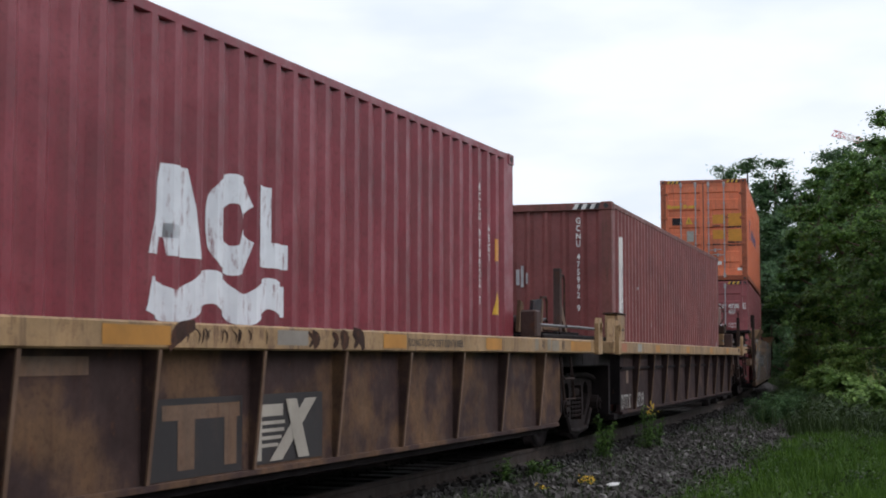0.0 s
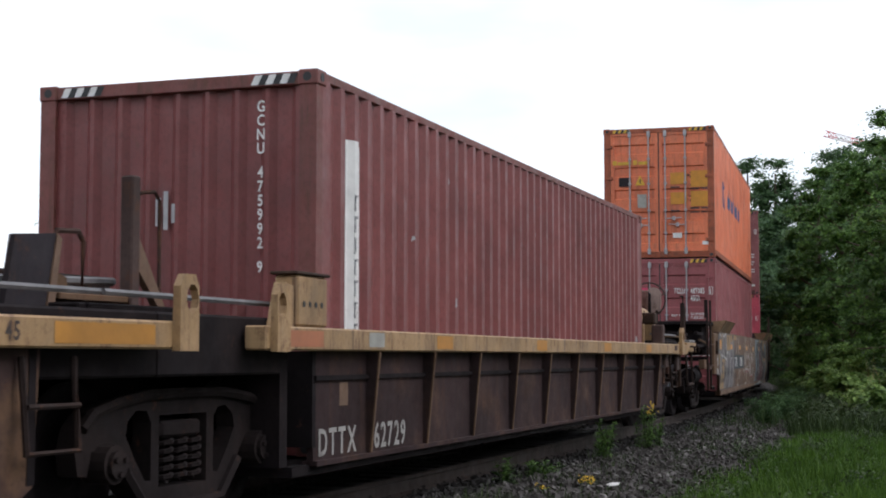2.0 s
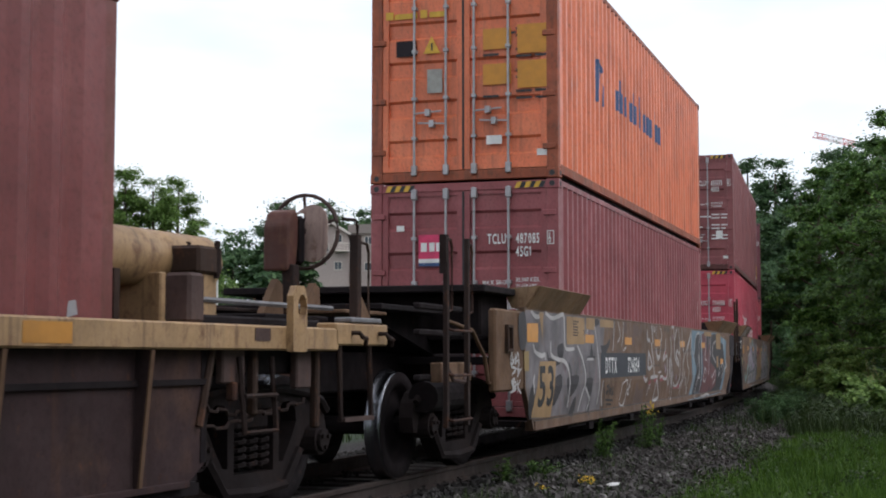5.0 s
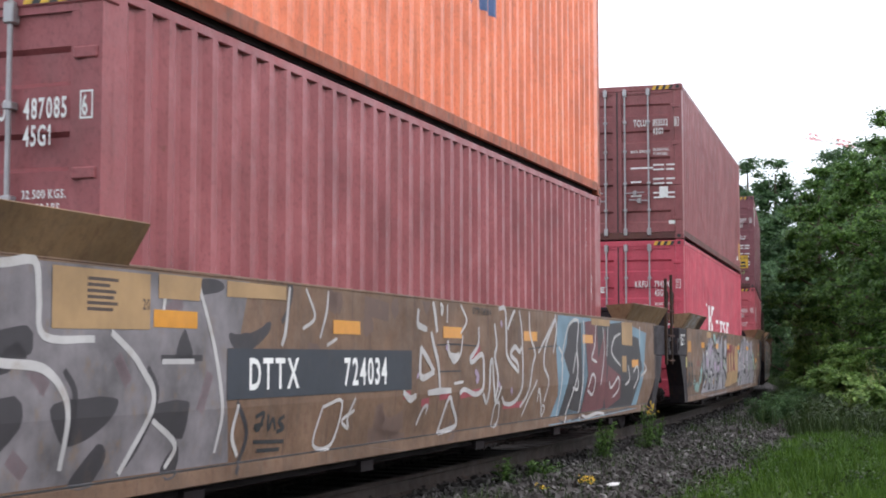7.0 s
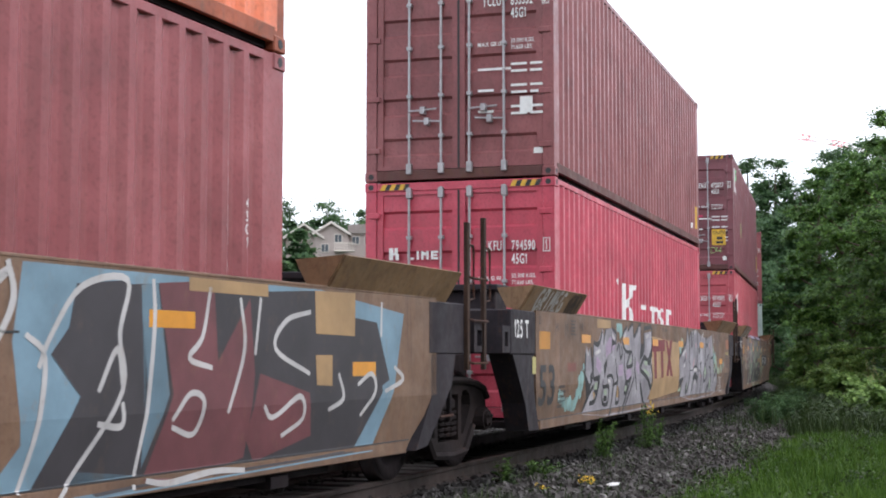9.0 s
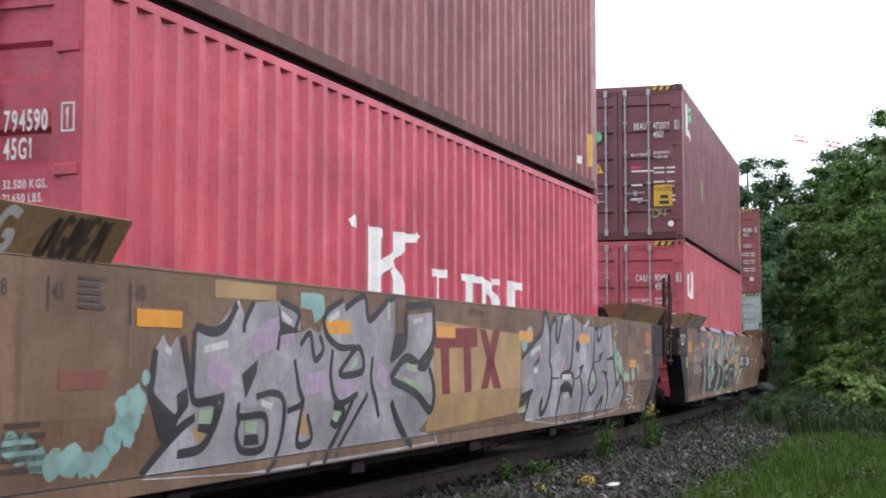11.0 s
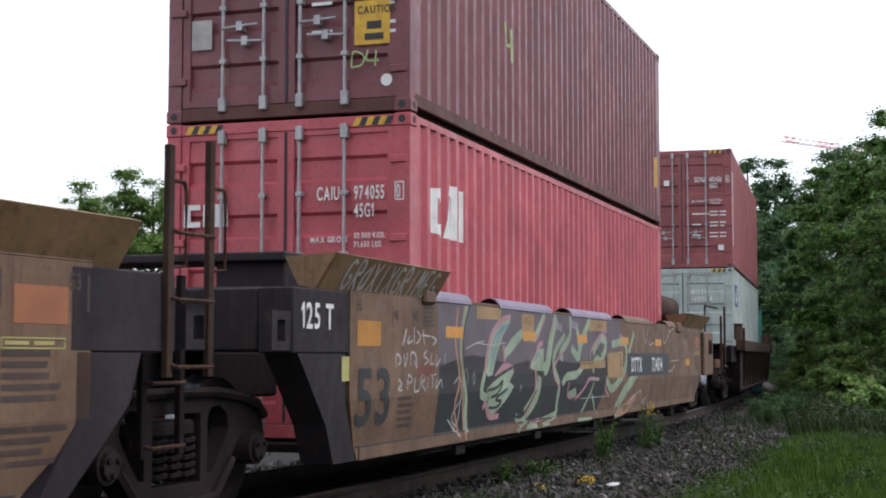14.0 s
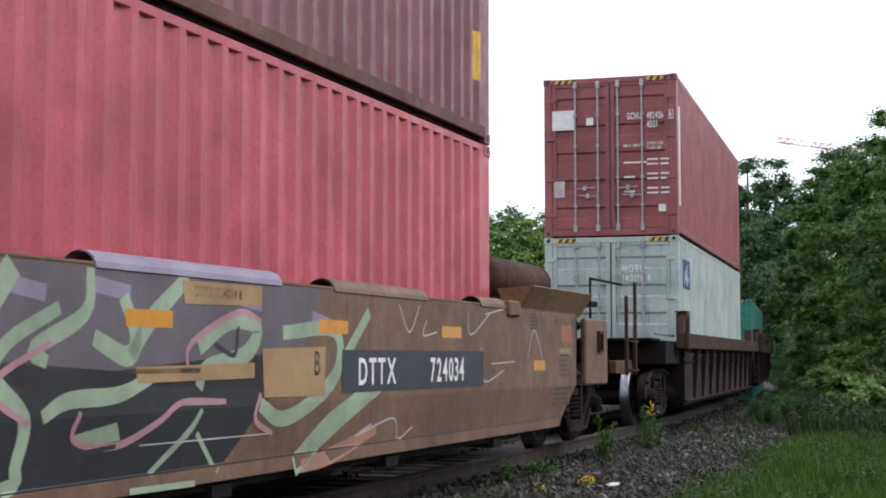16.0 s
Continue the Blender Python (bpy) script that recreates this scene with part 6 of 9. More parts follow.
patch(car_c, BLUE_SPRAY, 2, "spray_patch", [(9.36, 0.50), (9.92, 0.44), (9.91, 0.35), (9.25, 0.34)])
spray(car_c, WHITE_SPRAY, 0.042, 3, "spray_stroke",
      [(9.00, 1.04), (9.10, 1.21), (9.36, 1.47), (9.78, 1.52), (9.71, 1.22), (9.75, 0.92), (9.36, 0.50), (9.20, 0.34)],
      [(10.04, 1.54), (10.06, 1.30), (10.01, 0.88), (9.91, 0.36)],
      [(9.52, 0.91), (9.69, 1.14), (9.75, 0.92)],
      [(8.89, 1.21), (9.05, 1.09), (9.00, 0.72), (8.89, 0.42)],
      [(9.75, 0.85), (9.75, 0.72), (9.52, 0.74)],
      [(10.68, 1.52), (10.59, 1.22), (10.44, 1.09), (10.71, 1.03)],
      [(10.27, 0.73), (10.46, 0.88), (10.62, 0.83), (10.52, 0.64), (10.27, 0.69)])
spray(car_c, WHITE_SPRAY, 0.042, 3, "spray_stroke",
      [(11.05, 1.47), (11.11, 1.15), (10.91, 0.75)],
      [(10.03, 0.40), (10.27, 0.37), (10.77, 0.40), (11.17, 0.38)],
      [(12.05, 1.41), (11.68, 1.34), (11.53, 1.15), (12.04, 0.98)],
      [(11.38, 0.78), (11.52, 0.70), (11.89, 0.83), (11.96, 0.68), (11.66, 0.57)],
      [(11.32, 1.48), (11.25, 1.11)],
      [(12.51, 0.98), (12.59, 0.80), (12.35, 0.72)],
      [(12.84, 0.89), (13.09, 0.97), (13.17, 0.84), (12.91, 0.66)],
      [(13.53, 1.02), (13.71, 0.92), (13.35, 0.83)],
      [(13.28, 1.52), (13.27, 1.25)])
spray(car_c, INK, 0.016, 3, "spray_stroke",
      [(4.84, 1.20), (5.31, 1.21), (5.94, 1.20)],
      [(4.89, 0.97), (5.48, 0.97)],
      [(7.66, 1.18), (8.36, 1.21), (8.84, 1.22)])
patch(car_c, TAN_CLEAN, 4, "paint_patch", [(12.11, 1.56), (12.79, 1.57), (12.78, 1.25), (12.13, 1.26)])
patch(car_c, TAN_CLEAN, 4, "paint_patch", [(12.13, 1.11), (12.40, 1.11), (12.40, 0.89), (12.15, 0.90)])
patch(car_c, TAN_CLEAN, 3, "paint_patch", [(10.43, 1.57), (11.42, 1.57), (11.42, 1.49), (10.43, 1.49)])
patch(car_c, SLATE, 1, "spray_shadow", [(1.02, 1.24), (1.02, 1.22), (1.05, 1.18), (1.09, 1.15), (1.16, 1.14), (1.24, 1.14), (1.32, 1.14), (1.41, 1.17), (1.50, 1.21), (1.57, 1.25), (1.60, 1.28), (1.61, 1.32), (1.59, 1.33), (1.54, 1.32), (1.48, 1.29), (1.40, 1.27), (1.32, 1.25), (1.24, 1.25), (1.17, 1.24), (1.10, 1.24), (1.05, 1.25)])
patch(car_c, SLATE, 1, "spray_shadow", [(0.37, 1.08), (0.38, 1.13), (0.41, 1.19), (0.45, 1.24), (0.47, 1.26), (0.48, 1.26), (0.50, 1.24), (0.53, 1.19), (0.57, 1.13), (0.57, 1.08), (0.51, 1.07), (0.43, 1.07)])
patch(car_c, SLATE, 1, "spray_shadow", [(-0.86, 0.83), (-0.83, 0.86), (-0.77, 0.87), (-0.69, 0.88), (-0.57, 0.88), (-0.41, 0.89), (-0.29, 0.88), (-0.24, 0.87), (-0.23, 0.85), (-0.24, 0.83), (-0.26, 0.80), (-0.30, 0.77), (-0.34, 0.74), (-0.40, 0.71), (-0.47, 0.68), (-0.53, 0.66), (-0.59, 0.65), (-0.64, 0.64), (-0.68, 0.64), (-0.71, 0.64), (-0.73, 0.65), (-0.76, 0.67), (-0.80, 0.72), (-0.85, 0.79)])
patch(car_c, SLATE, 1, "spray_shadow", [(0.15, 0.83), (0.25, 0.84), (0.39, 0.85), (0.50, 0.84), (0.54, 0.83), (0.54, 0.80), (0.53, 0.77), (0.53, 0.72), (0.51, 0.66), (0.49, 0.62), (0.45, 0.62), (0.40, 0.63), (0.34, 0.65), (0.26, 0.68), (0.17, 0.72), (0.12, 0.75), (0.10, 0.78), (0.10, 0.81)])
patch(car_c, SLATE, 1, "spray_shadow", [(-1.31, 1.21), (-1.25, 1.23), (-1.17, 1.24), (-1.11, 1.25), (-1.06, 1.25), (-1.03, 1.23), (-1.01, 1.21), (-1.01, 1.18), (-1.01, 1.14), (-1.03, 1.11), (-1.09, 1.10), (-1.17, 1.10), (-1.24, 1.10), (-1.27, 1.10), (-1.29, 1.10), (-1.30, 1.11), (-1.31, 1.14), (-1.32, 1.18)])
patch(car_c, SLATE, 1, "spray_shadow", [(-0.60, 0.49), (-0.54, 0.54), (-0.46, 0.60), (-0.40, 0.64), (-0.35, 0.63), (-0.32, 0.60), (-0.31, 0.56), (-0.34, 0.51), (-0.39, 0.46), (-0.44, 0.42), (-0.51, 0.41), (-0.58, 0.41), (-0.63, 0.42), (-0.64, 0.44), (-0.63, 0.46)])
patch(car_c, SLATE, 1, "spray_shadow", [(0.28, 0.47), (0.32, 0.52), (0.39, 0.57), (0.44, 0.59), (0.46, 0.56), (0.47, 0.49), (0.45, 0.43), (0.41, 0.40), (0.36, 0.39), (0.31, 0.39), (0.29, 0.41), (0.27, 0.44)])
patch(car_c, SLATE, 1, "spray_shadow", [(0.28, 1.52), (0.40, 1.54), (0.59, 1.56), (0.75, 1.57), (0.85, 1.57), (0.91, 1.56), (0.94, 1.55), (0.96, 1.53), (0.94, 1.51), (0.87, 1.49), (0.70, 1.47), (0.48, 1.46), (0.32, 1.46), (0.26, 1.47), (0.24, 1.49)])
patch(car_c, SLATE, 1, "spray_shadow", [(-1.78, 1.18), (-1.77, 1.17), (-1.75, 1.13), (-1.70, 1.09), (-1.59, 1.08), (-1.45, 1.07), (-1.33, 1.08), (-1.25, 1.11), (-1.20, 1.15), (-1.15, 1.17), (-1.10, 1.16), (-1.06, 1.12), (-1.06, 1.09), (-1.12, 1.06), (-1.21, 1.02), (-1.32, 1.00), (-1.47, 1.00), (-1.62, 1.01), (-1.73, 1.03), (-1.78, 1.08), (-1.79, 1.15)])
patch(car_c, SLATE, 1, "spray_shadow", [(-2.52, 0.70), (-2.49, 0.76), (-2.43, 0.81), (-2.39, 0.83), (-2.34, 0.81), (-2.30, 0.76), (-2.28, 0.69), (-2.29, 0.61), (-2.33, 0.51), (-2.36, 0.45), (-2.40, 0.45), (-2.45, 0.49), (-2.48, 0.53), (-2.50, 0.58), (-2.52, 0.64)])
patch(car_c, SLATE, 1, "spray_shadow", [(-1.53, 0.83), (-1.42, 0.87), (-1.27, 0.90), (-1.15, 0.91), (-1.09, 0.87), (-1.08, 0.82), (-1.10, 0.75), (-1.17, 0.69), (-1.27, 0.62), (-1.36, 0.57), (-1.43, 0.56), (-1.50, 0.57), (-1.55, 0.60), (-1.57, 0.67), (-1.57, 0.75)])
patch(car_c, SLATE, 1, "spray_shadow", [(-2.95, 1.51), (-2.88, 1.54), (-2.79, 1.56), (-2.72, 1.55), (-2.68, 1.51), (-2.66, 1.44), (-2.65, 1.38), (-2.65, 1.31), (-2.67, 1.24), (-2.70, 1.19), (-2.75, 1.16), (-2.82, 1.16), (-2.88, 1.17), (-2.92, 1.21), (-2.94, 1.27), (-2.96, 1.34), (-2.97, 1.40), (-2.97, 1.46)])
spray(car_c, WHITE_SPRAY, 0.030, 2, "spray_stroke",
      [(-3.25, 1.16), (-3.26, 1.03), (-3.14, 1.05)],
      [(-3.11, 1.14), (-3.08, 1.03), (-3.00, 1.14), (-2.93, 1.01)],
      [(-3.25, 1.00), (-3.08, 0.98), (-3.22, 0.92)],
      [(-3.05, 0.98), (-2.93, 0.96), (-3.02, 0.90)],
      [(-3.07, 0.85), (-3.24, 0.84), (-3.07, 0.78), (-3.27, 0.75)],
      [(-3.02, 0.87), (-3.00, 0.74)],
      [(-2.90, 0.87), (-3.00, 0.80), (-2.86, 0.73)])
spray(car_c, SLATE, 0.050, 1, "spray_stroke",
      [(1.86, 1.57), (1.92, 1.56), (1.86, 1.41), (1.77, 1.33)],
      [(1.14, 0.82), (1.31, 0.60), (1.18, 0.36)],
      [(-0.74, 1.03), (-0.64, 0.90), (-0.68, 0.64)],
      [(0.07, 1.04), (0.17, 0.88), (-0.01, 0.60), (-0.18, 0.46)],
      [(0.21, 1.09), (0.69, 1.09)])
spray(car_c, ROSE_SPRAY, 0.120, 0, "spray_blush",
      [(-1.04, 1.05), (-0.89, 0.93)],
      [(-0.25, 1.10), (-0.13, 0.95)],
      [(0.44, 1.43), (0.25, 1.33)],
      [(0.79, 1.00), (0.66, 0.77)],
      [(-1.16, 0.62), (-1.02, 0.52)])
spray(car_d, AQUA, 0.140, 0, "spray_stroke",
      [(2.25, 1.49), (2.60, 1.47), (2.46, 1.38)])
patch(car_d, SILVER, 1, "spray_patch", [(0.33, 1.14), (0.41, 1.23), (0.48, 1.14), (0.57, 1.22), (0.71, 0.93), (0.78, 0.96), (0.77, 1.24), (1.08, 1.30), (1.33, 1.46), (1.42, 1.35), (1.54, 1.45), (1.87, 1.47), (1.99, 1.44), (2.24, 1.38), (2.24, 1.26), (2.40, 1.30), (2.56, 1.26), (2.67, 1.41), (2.98, 1.52), (3.04, 1.45), (3.38, 1.55), (3.48, 1.38), (3.77, 1.50), (4.02, 1.57), (4.02, 1.29), (4.24, 1.21), (4.27, 1.44), (4.89, 1.48), (4.93, 1.10), (4.98, 0.63), (4.66, 0.48), (5.06, 0.41), (5.10, 0.35), (2.91, 0.34), (1.78, 0.34), (0.25, 0.41), (0.48, 0.61), (0.58, 0.74), (0.29, 0.91)])
spray(car_d, LILAC, 0.200, 2, "spray_stroke",
      [(1.53, 1.16), (1.80, 1.25), (2.14, 1.28)],
      [(2.35, 0.91), (2.68, 0.93)],
      [(3.65, 0.99), (3.85, 0.91)],
      [(2.90, 0.84), (3.26, 0.87)],
      [(0.95, 1.04), (1.23, 0.95)])
spray(car_d, INK, 0.070, 3, "spray_stroke",
      [(0.33, 1.14), (0.30, 0.97), (0.29, 0.88), (0.48, 0.62), (0.58, 0.75), (0.69, 0.83)],
      [(0.64, 1.22), (0.70, 1.02), (0.76, 0.84)],
      [(0.79, 1.28), (0.98, 1.25), (1.16, 1.29), (1.31, 1.43)],
      [(0.25, 0.44), (0.59, 0.66), (0.79, 0.74)],
      [(0.63, 0.53), (0.90, 0.55), (1.04, 0.67), (1.13, 0.84)],
      [(0.80, 0.82), (1.03, 0.82), (1.02, 0.67), (0.84, 0.68)])
spray(car_d, INK, 0.055, 3, "spray_stroke",
      [(0.78, 1.26), (0.76, 1.02), (0.76, 0.84), (0.99, 0.84), (1.15, 0.86)],
      [(1.54, 1.45), (1.42, 1.33), (1.40, 1.25)],
      [(1.92, 1.27), (1.89, 1.14)],
      [(1.93, 1.47), (2.21, 1.40), (2.14, 1.26)],
      [(1.58, 0.84), (1.81, 0.86), (1.98, 0.81), (2.01, 0.61), (1.94, 0.43), (1.78, 0.34)],
      [(1.34, 0.81), (1.37, 0.72), (1.72, 0.71), (1.75, 0.51), (1.46, 0.50), (1.35, 0.60), (1.37, 0.72)],
      [(2.15, 1.08), (2.22, 0.89), (2.28, 0.78), (2.05, 0.73)],
      [(2.24, 1.18), (2.40, 1.26), (2.48, 1.08), (2.62, 1.15), (2.56, 1.25)],
      [(2.30, 0.82), (2.26, 0.62), (2.28, 0.49), (2.49, 0.52), (2.38, 0.70)])
spray(car_d, INK, 0.060, 3, "spray_stroke",
      [(2.98, 1.52), (2.67, 1.41), (2.67, 1.27), (2.90, 1.17), (3.20, 1.17)],
      [(3.01, 1.45), (3.38, 1.56), (3.48, 1.38), (3.84, 1.53), (4.02, 1.57)],
      [(2.90, 0.98), (3.26, 1.17), (3.36, 1.00), (3.02, 0.96), (2.90, 0.98)],
      [(2.79, 1.15), (2.76, 0.93), (2.91, 0.76), (3.26, 0.82)],
      [(3.55, 1.10), (3.52, 0.92), (3.62, 0.76), (3.72, 0.63)],
      [(3.20, 0.81), (2.91, 0.51), (2.69, 0.34)],
      [(3.45, 0.82), (2.91, 0.37)],
      [(2.55, 0.43), (2.42, 0.34)],
      [(2.82, 0.74), (3.02, 0.70), (2.91, 0.60), (2.79, 0.63)])
spray(car_d, INK, 0.085, 3, "spray_stroke",
      [(4.27, 1.51), (4.89, 1.55)],
      [(4.27, 1.46), (4.24, 1.21), (3.92, 1.07)],
      [(4.93, 1.54), (4.91, 1.22), (4.58, 1.04)],
      [(3.92, 0.93), (4.27, 1.09), (4.69, 1.01), (4.93, 1.16)],
      [(3.95, 0.91), (4.50, 0.79), (4.89, 0.64), (4.93, 0.84), (4.81, 1.01)],
      [(3.95, 0.74), (4.13, 0.58), (4.47, 0.36)])
patch(car_d, INK, 3, "spray_patch", [(0.29, 0.89), (0.58, 0.75), (0.48, 0.61), (0.34, 0.78)])
patch(car_d, INK, 3, "spray_patch", [(0.69, 0.92), (0.71, 0.83), (0.58, 0.75), (0.57, 0.88)])
patch(car_d, INK, 3, "spray_patch", [(1.90, 1.46), (1.94, 1.34), (2.24, 1.27), (1.92, 1.24)])
patch(car_d, INK, 3, "spray_patch", [(1.38, 0.99), (1.60, 1.08), (1.58, 0.99), (1.43, 0.83)])
patch(car_d, INK, 3, "spray_patch", [(4.02, 1.29), (3.92, 1.10), (4.13, 1.18), (4.24, 1.29)])
patch(car_d, INK, 3, "spray_patch", [(1.46, 0.60), (1.64, 0.60), (1.68, 0.53), (1.46, 0.53)])
patch(car_d, MINT, 4, "spray_patch", [(1.45, 0.69), (1.63, 0.68), (1.62, 0.60), (1.45, 0.62)])
patch(car_d, MINT, 4, "spray_patch", [(3.07, 1.00), (3.23, 1.10), (3.25, 1.04), (3.11, 1.00)])
patch(car_d, MINT, 4, "spray_patch", [(4.27, 1.04), (4.54, 1.03), (4.50, 0.97), (4.27, 0.99)])
patch(car_d, MINT, 4, "spray_patch", [(4.17, 0.94), (4.65, 0.87), (4.72, 0.80), (4.28, 0.88)])
patch(car_d, MINT, 4, "spray_patch", [(0.84, 0.78), (1.00, 0.78), (0.98, 0.69), (0.84, 0.70)])
patch(car_d, MINT, 4, "spray_patch", [(2.84, 0.71), (2.97, 0.70), (2.91, 0.62), (2.82, 0.64)])
spray(car_d, WHITE_SPRAY, 0.060, 4, "spray_stroke",
      [(0.89, 1.14), (1.19, 1.18)],
      [(1.94, 1.39), (2.09, 1.33)],
      [(4.42, 1.39), (4.65, 1.41)],
      [(2.72, 1.36), (2.90, 1.42)],
      [(3.88, 1.53), (3.88, 1.39)],
      [(0.43, 1.15), (0.50, 1.12)],
      [(1.65, 0.80), (1.81, 0.77)])
patch(car_d, TAN_CLEAN, 2, "spray_patch", [(2.28, 0.73), (2.41, 0.68), (2.44, 0.55), (2.27, 0.57)])
patch(car_d, TAN_CLEAN, 2, "spray_patch", [(0.77, 0.67), (0.96, 0.66), (0.87, 0.56)])
patch(car_d, TAN_CLEAN, 1, "paint_patch", [(4.90, 1.41), (7.57, 1.33), (7.56, 0.53), (5.16, 0.46), (4.83, 0.46)])
patch(car_d, TAN_CLEAN, 1, "paint_patch", [(1.02, 1.57), (1.86, 1.57), (1.86, 1.47), (1.02, 1.46)])
patch(car_d, MARK_RED, 2, "logo_shape", [(4.94, 1.34), (6.13, 1.37), (6.13, 1.19), (4.96, 1.17)])
patch(car_d, MARK_RED, 2, "logo_shape", [(5.10, 1.18), (5.33, 1.19), (5.35, 0.77), (5.15, 0.77)])
patch(car_d, MARK_RED, 2, "logo_shape", [(5.72, 1.19), (5.94, 1.19), (5.96, 0.78), (5.76, 0.77)])
patch(car_d, MARK_RED, 2, "logo_shape", [(6.19, 1.36), (6.39, 1.36), (6.88, 0.79), (6.63, 0.79)])
patch(car_d, MARK_RED, 2, "logo_shape", [(6.63, 1.36), (6.86, 1.37), (6.46, 0.80), (6.23, 0.79)])
patch(car_d, SILVER, 1, "spray_patch", [(7.58, 1.07), (8.00, 1.19), (8.28, 1.32), (8.41, 1.42), (8.46, 1.57), (8.53, 1.57), (8.63, 1.47), (8.72, 1.40), (8.81, 1.52), (8.92, 1.53), (9.22, 1.57), (9.70, 1.57), (10.20, 1.48), (10.74, 1.46), (10.83, 1.42), (11.71, 1.53), (11.76, 1.14), (11.93, 0.74), (12.24, 0.86), (12.48, 0.62), (12.28, 0.42), (11.47, 0.37), (10.68, 0.36), (9.77, 0.34), (8.90, 0.35), (7.81, 0.43), (7.88, 0.57), (8.01, 0.74), (7.59, 0.69)])
spray(car_d, PINK_SPRAY, 0.070, 2, "spray_stroke",
      [(8.27, 1.21), (8.37, 1.07)],
      [(9.47, 1.34), (9.58, 1.26)],
      [(9.31, 1.07), (9.12, 0.92)],
      [(11.32, 1.39), (11.27, 1.24)],
      [(9.98, 0.79), (10.06, 0.72)])
spray(car_d, INK, 0.075, 3, "spray_stroke",
      [(7.58, 1.08), (7.86, 1.18), (8.13, 1.28), (8.37, 1.37), (8.46, 1.57), (8.53, 1.57), (8.61, 1.51), (8.68, 1.37), (8.70, 1.21), (8.66, 1.03)],
      [(8.66, 1.03), (8.75, 0.96), (8.73, 0.83), (8.69, 0.69), (8.59, 0.55), (8.48, 0.49), (8.39, 0.49), (8.35, 0.57), (8.42, 0.65)],
      [(8.70, 1.35), (8.77, 1.46), (8.90, 1.52), (8.98, 1.48), (8.95, 1.37), (8.98, 1.27), (9.06, 1.31), (9.16, 1.45), (9.26, 1.57)],
      [(9.69, 1.57), (9.72, 1.42), (9.68, 1.22), (9.61, 1.02), (9.53, 0.93), (9.28, 0.91), (9.12, 0.87)])
spray(car_d, INK, 0.065, 3, "spray_stroke",
      [(9.12, 0.87), (9.56, 0.90), (9.70, 0.86), (9.69, 0.74), (9.66, 0.62)],
      [(9.17, 0.71), (9.10, 0.55), (9.01, 0.34)],
      [(10.01, 0.86), (10.16, 0.67), (10.12, 0.45), (10.05, 0.34)],
      [(10.77, 1.45), (10.74, 1.23), (10.69, 1.04), (10.59, 0.92), (10.44, 0.78), (10.59, 0.64), (10.83, 0.77), (10.69, 1.02)],
      [(10.77, 1.43), (10.94, 1.46), (10.89, 1.35), (10.98, 1.30), (11.12, 1.38), (11.15, 1.48)],
      [(10.15, 1.57), (10.13, 1.39)],
      [(7.91, 0.67), (7.84, 0.56), (7.77, 0.43)])
spray(car_d, INK, 0.070, 3, "spray_stroke",
      [(11.66, 1.57), (11.75, 1.32), (11.81, 1.06), (11.90, 0.88), (11.97, 0.73), (12.20, 0.84), (12.45, 0.61), (12.28, 0.44)],
      [(11.39, 0.81), (11.50, 0.63), (11.45, 0.36)],
      [(10.81, 0.36), (11.03, 0.50), (11.23, 0.59), (11.16, 0.44)],
      [(7.59, 0.69), (8.01, 0.74)])
spray(car_d, INK, 0.130, 3, "spray_stroke",
      [(9.12, 0.71), (9.31, 0.76), (9.53, 0.74), (9.69, 0.65)],
      [(9.86, 1.27), (9.92, 1.21), (10.00, 1.25)],
      [(8.39, 0.56), (8.45, 0.62)])
spray(car_d, INK, 0.025, 3, "spray_stroke",
      [(8.71, 0.86), (9.07, 0.86)],
      [(9.77, 0.84), (9.98, 0.87), (10.20, 1.00)],
      [(10.74, 1.03), (11.02, 1.05)],
      [(11.93, 0.72), (11.75, 0.57), (11.57, 0.37)],
      [(10.32, 0.46), (10.47, 0.64)])
patch(car_d, INK, 3, "spray_patch", [(9.97, 0.97), (10.20, 1.02), (10.08, 0.89)])
patch(car_d, INK, 3, "spray_patch", [(11.31, 1.06), (11.73, 1.12), (11.75, 1.05)])
patch(car_d, INK, 3, "spray_patch", [(10.96, 1.11), (11.24, 1.18), (11.06, 1.04)])
patch(car_d, INK, 3, "spray_patch", [(11.12, 0.93), (11.43, 0.91), (11.36, 0.78), (11.29, 0.86)])
patch(car_d, INK, 3, "spray_patch", [(7.98, 0.99), (8.28, 1.12), (8.23, 1.03)])
patch(car_d, INK, 3, "spray_patch", [(7.53, 0.61), (7.73, 0.68), (8.01, 0.74), (7.84, 0.65), (7.59, 0.59)])
patch(car_d, INK, 3, "spray_patch", [(9.32, 0.34), (9.40, 0.38), (9.46, 0.34)])
patch(car_d, MINT, 4, "spray_patch", [(10.56, 0.90), (10.66, 0.93), (10.77, 0.80), (10.61, 0.70), (10.51, 0.78)])
patch(car_d, MINT, 4, "spray_patch", [(11.29, 0.68), (11.41, 0.71), (11.44, 0.53), (11.33, 0.46)])
patch(car_d, MINT, 4, "spray_patch", [(8.41, 0.57), (8.48, 0.64), (8.52, 0.59), (8.45, 0.54)])
patch(car_d, MINT, 4, "spray_patch", [(7.51, 0.56), (7.81, 0.60), (7.79, 0.52), (7.49, 0.52)])
spray(car_d, WHITE_SPRAY, 0.075, 4, "spray_stroke",
      [(7.94, 1.13), (8.29, 1.21)],
      [(8.03, 0.95), (8.18, 0.96)],
      [(9.30, 1.52), (9.55, 1.57)],
      [(10.25, 1.45), (10.49, 1.54)],
      [(9.19, 0.87), (9.61, 0.87)],
      [(9.32, 0.63), (9.51, 0.67)],
      [(12.01, 0.64), (12.12, 0.68)])
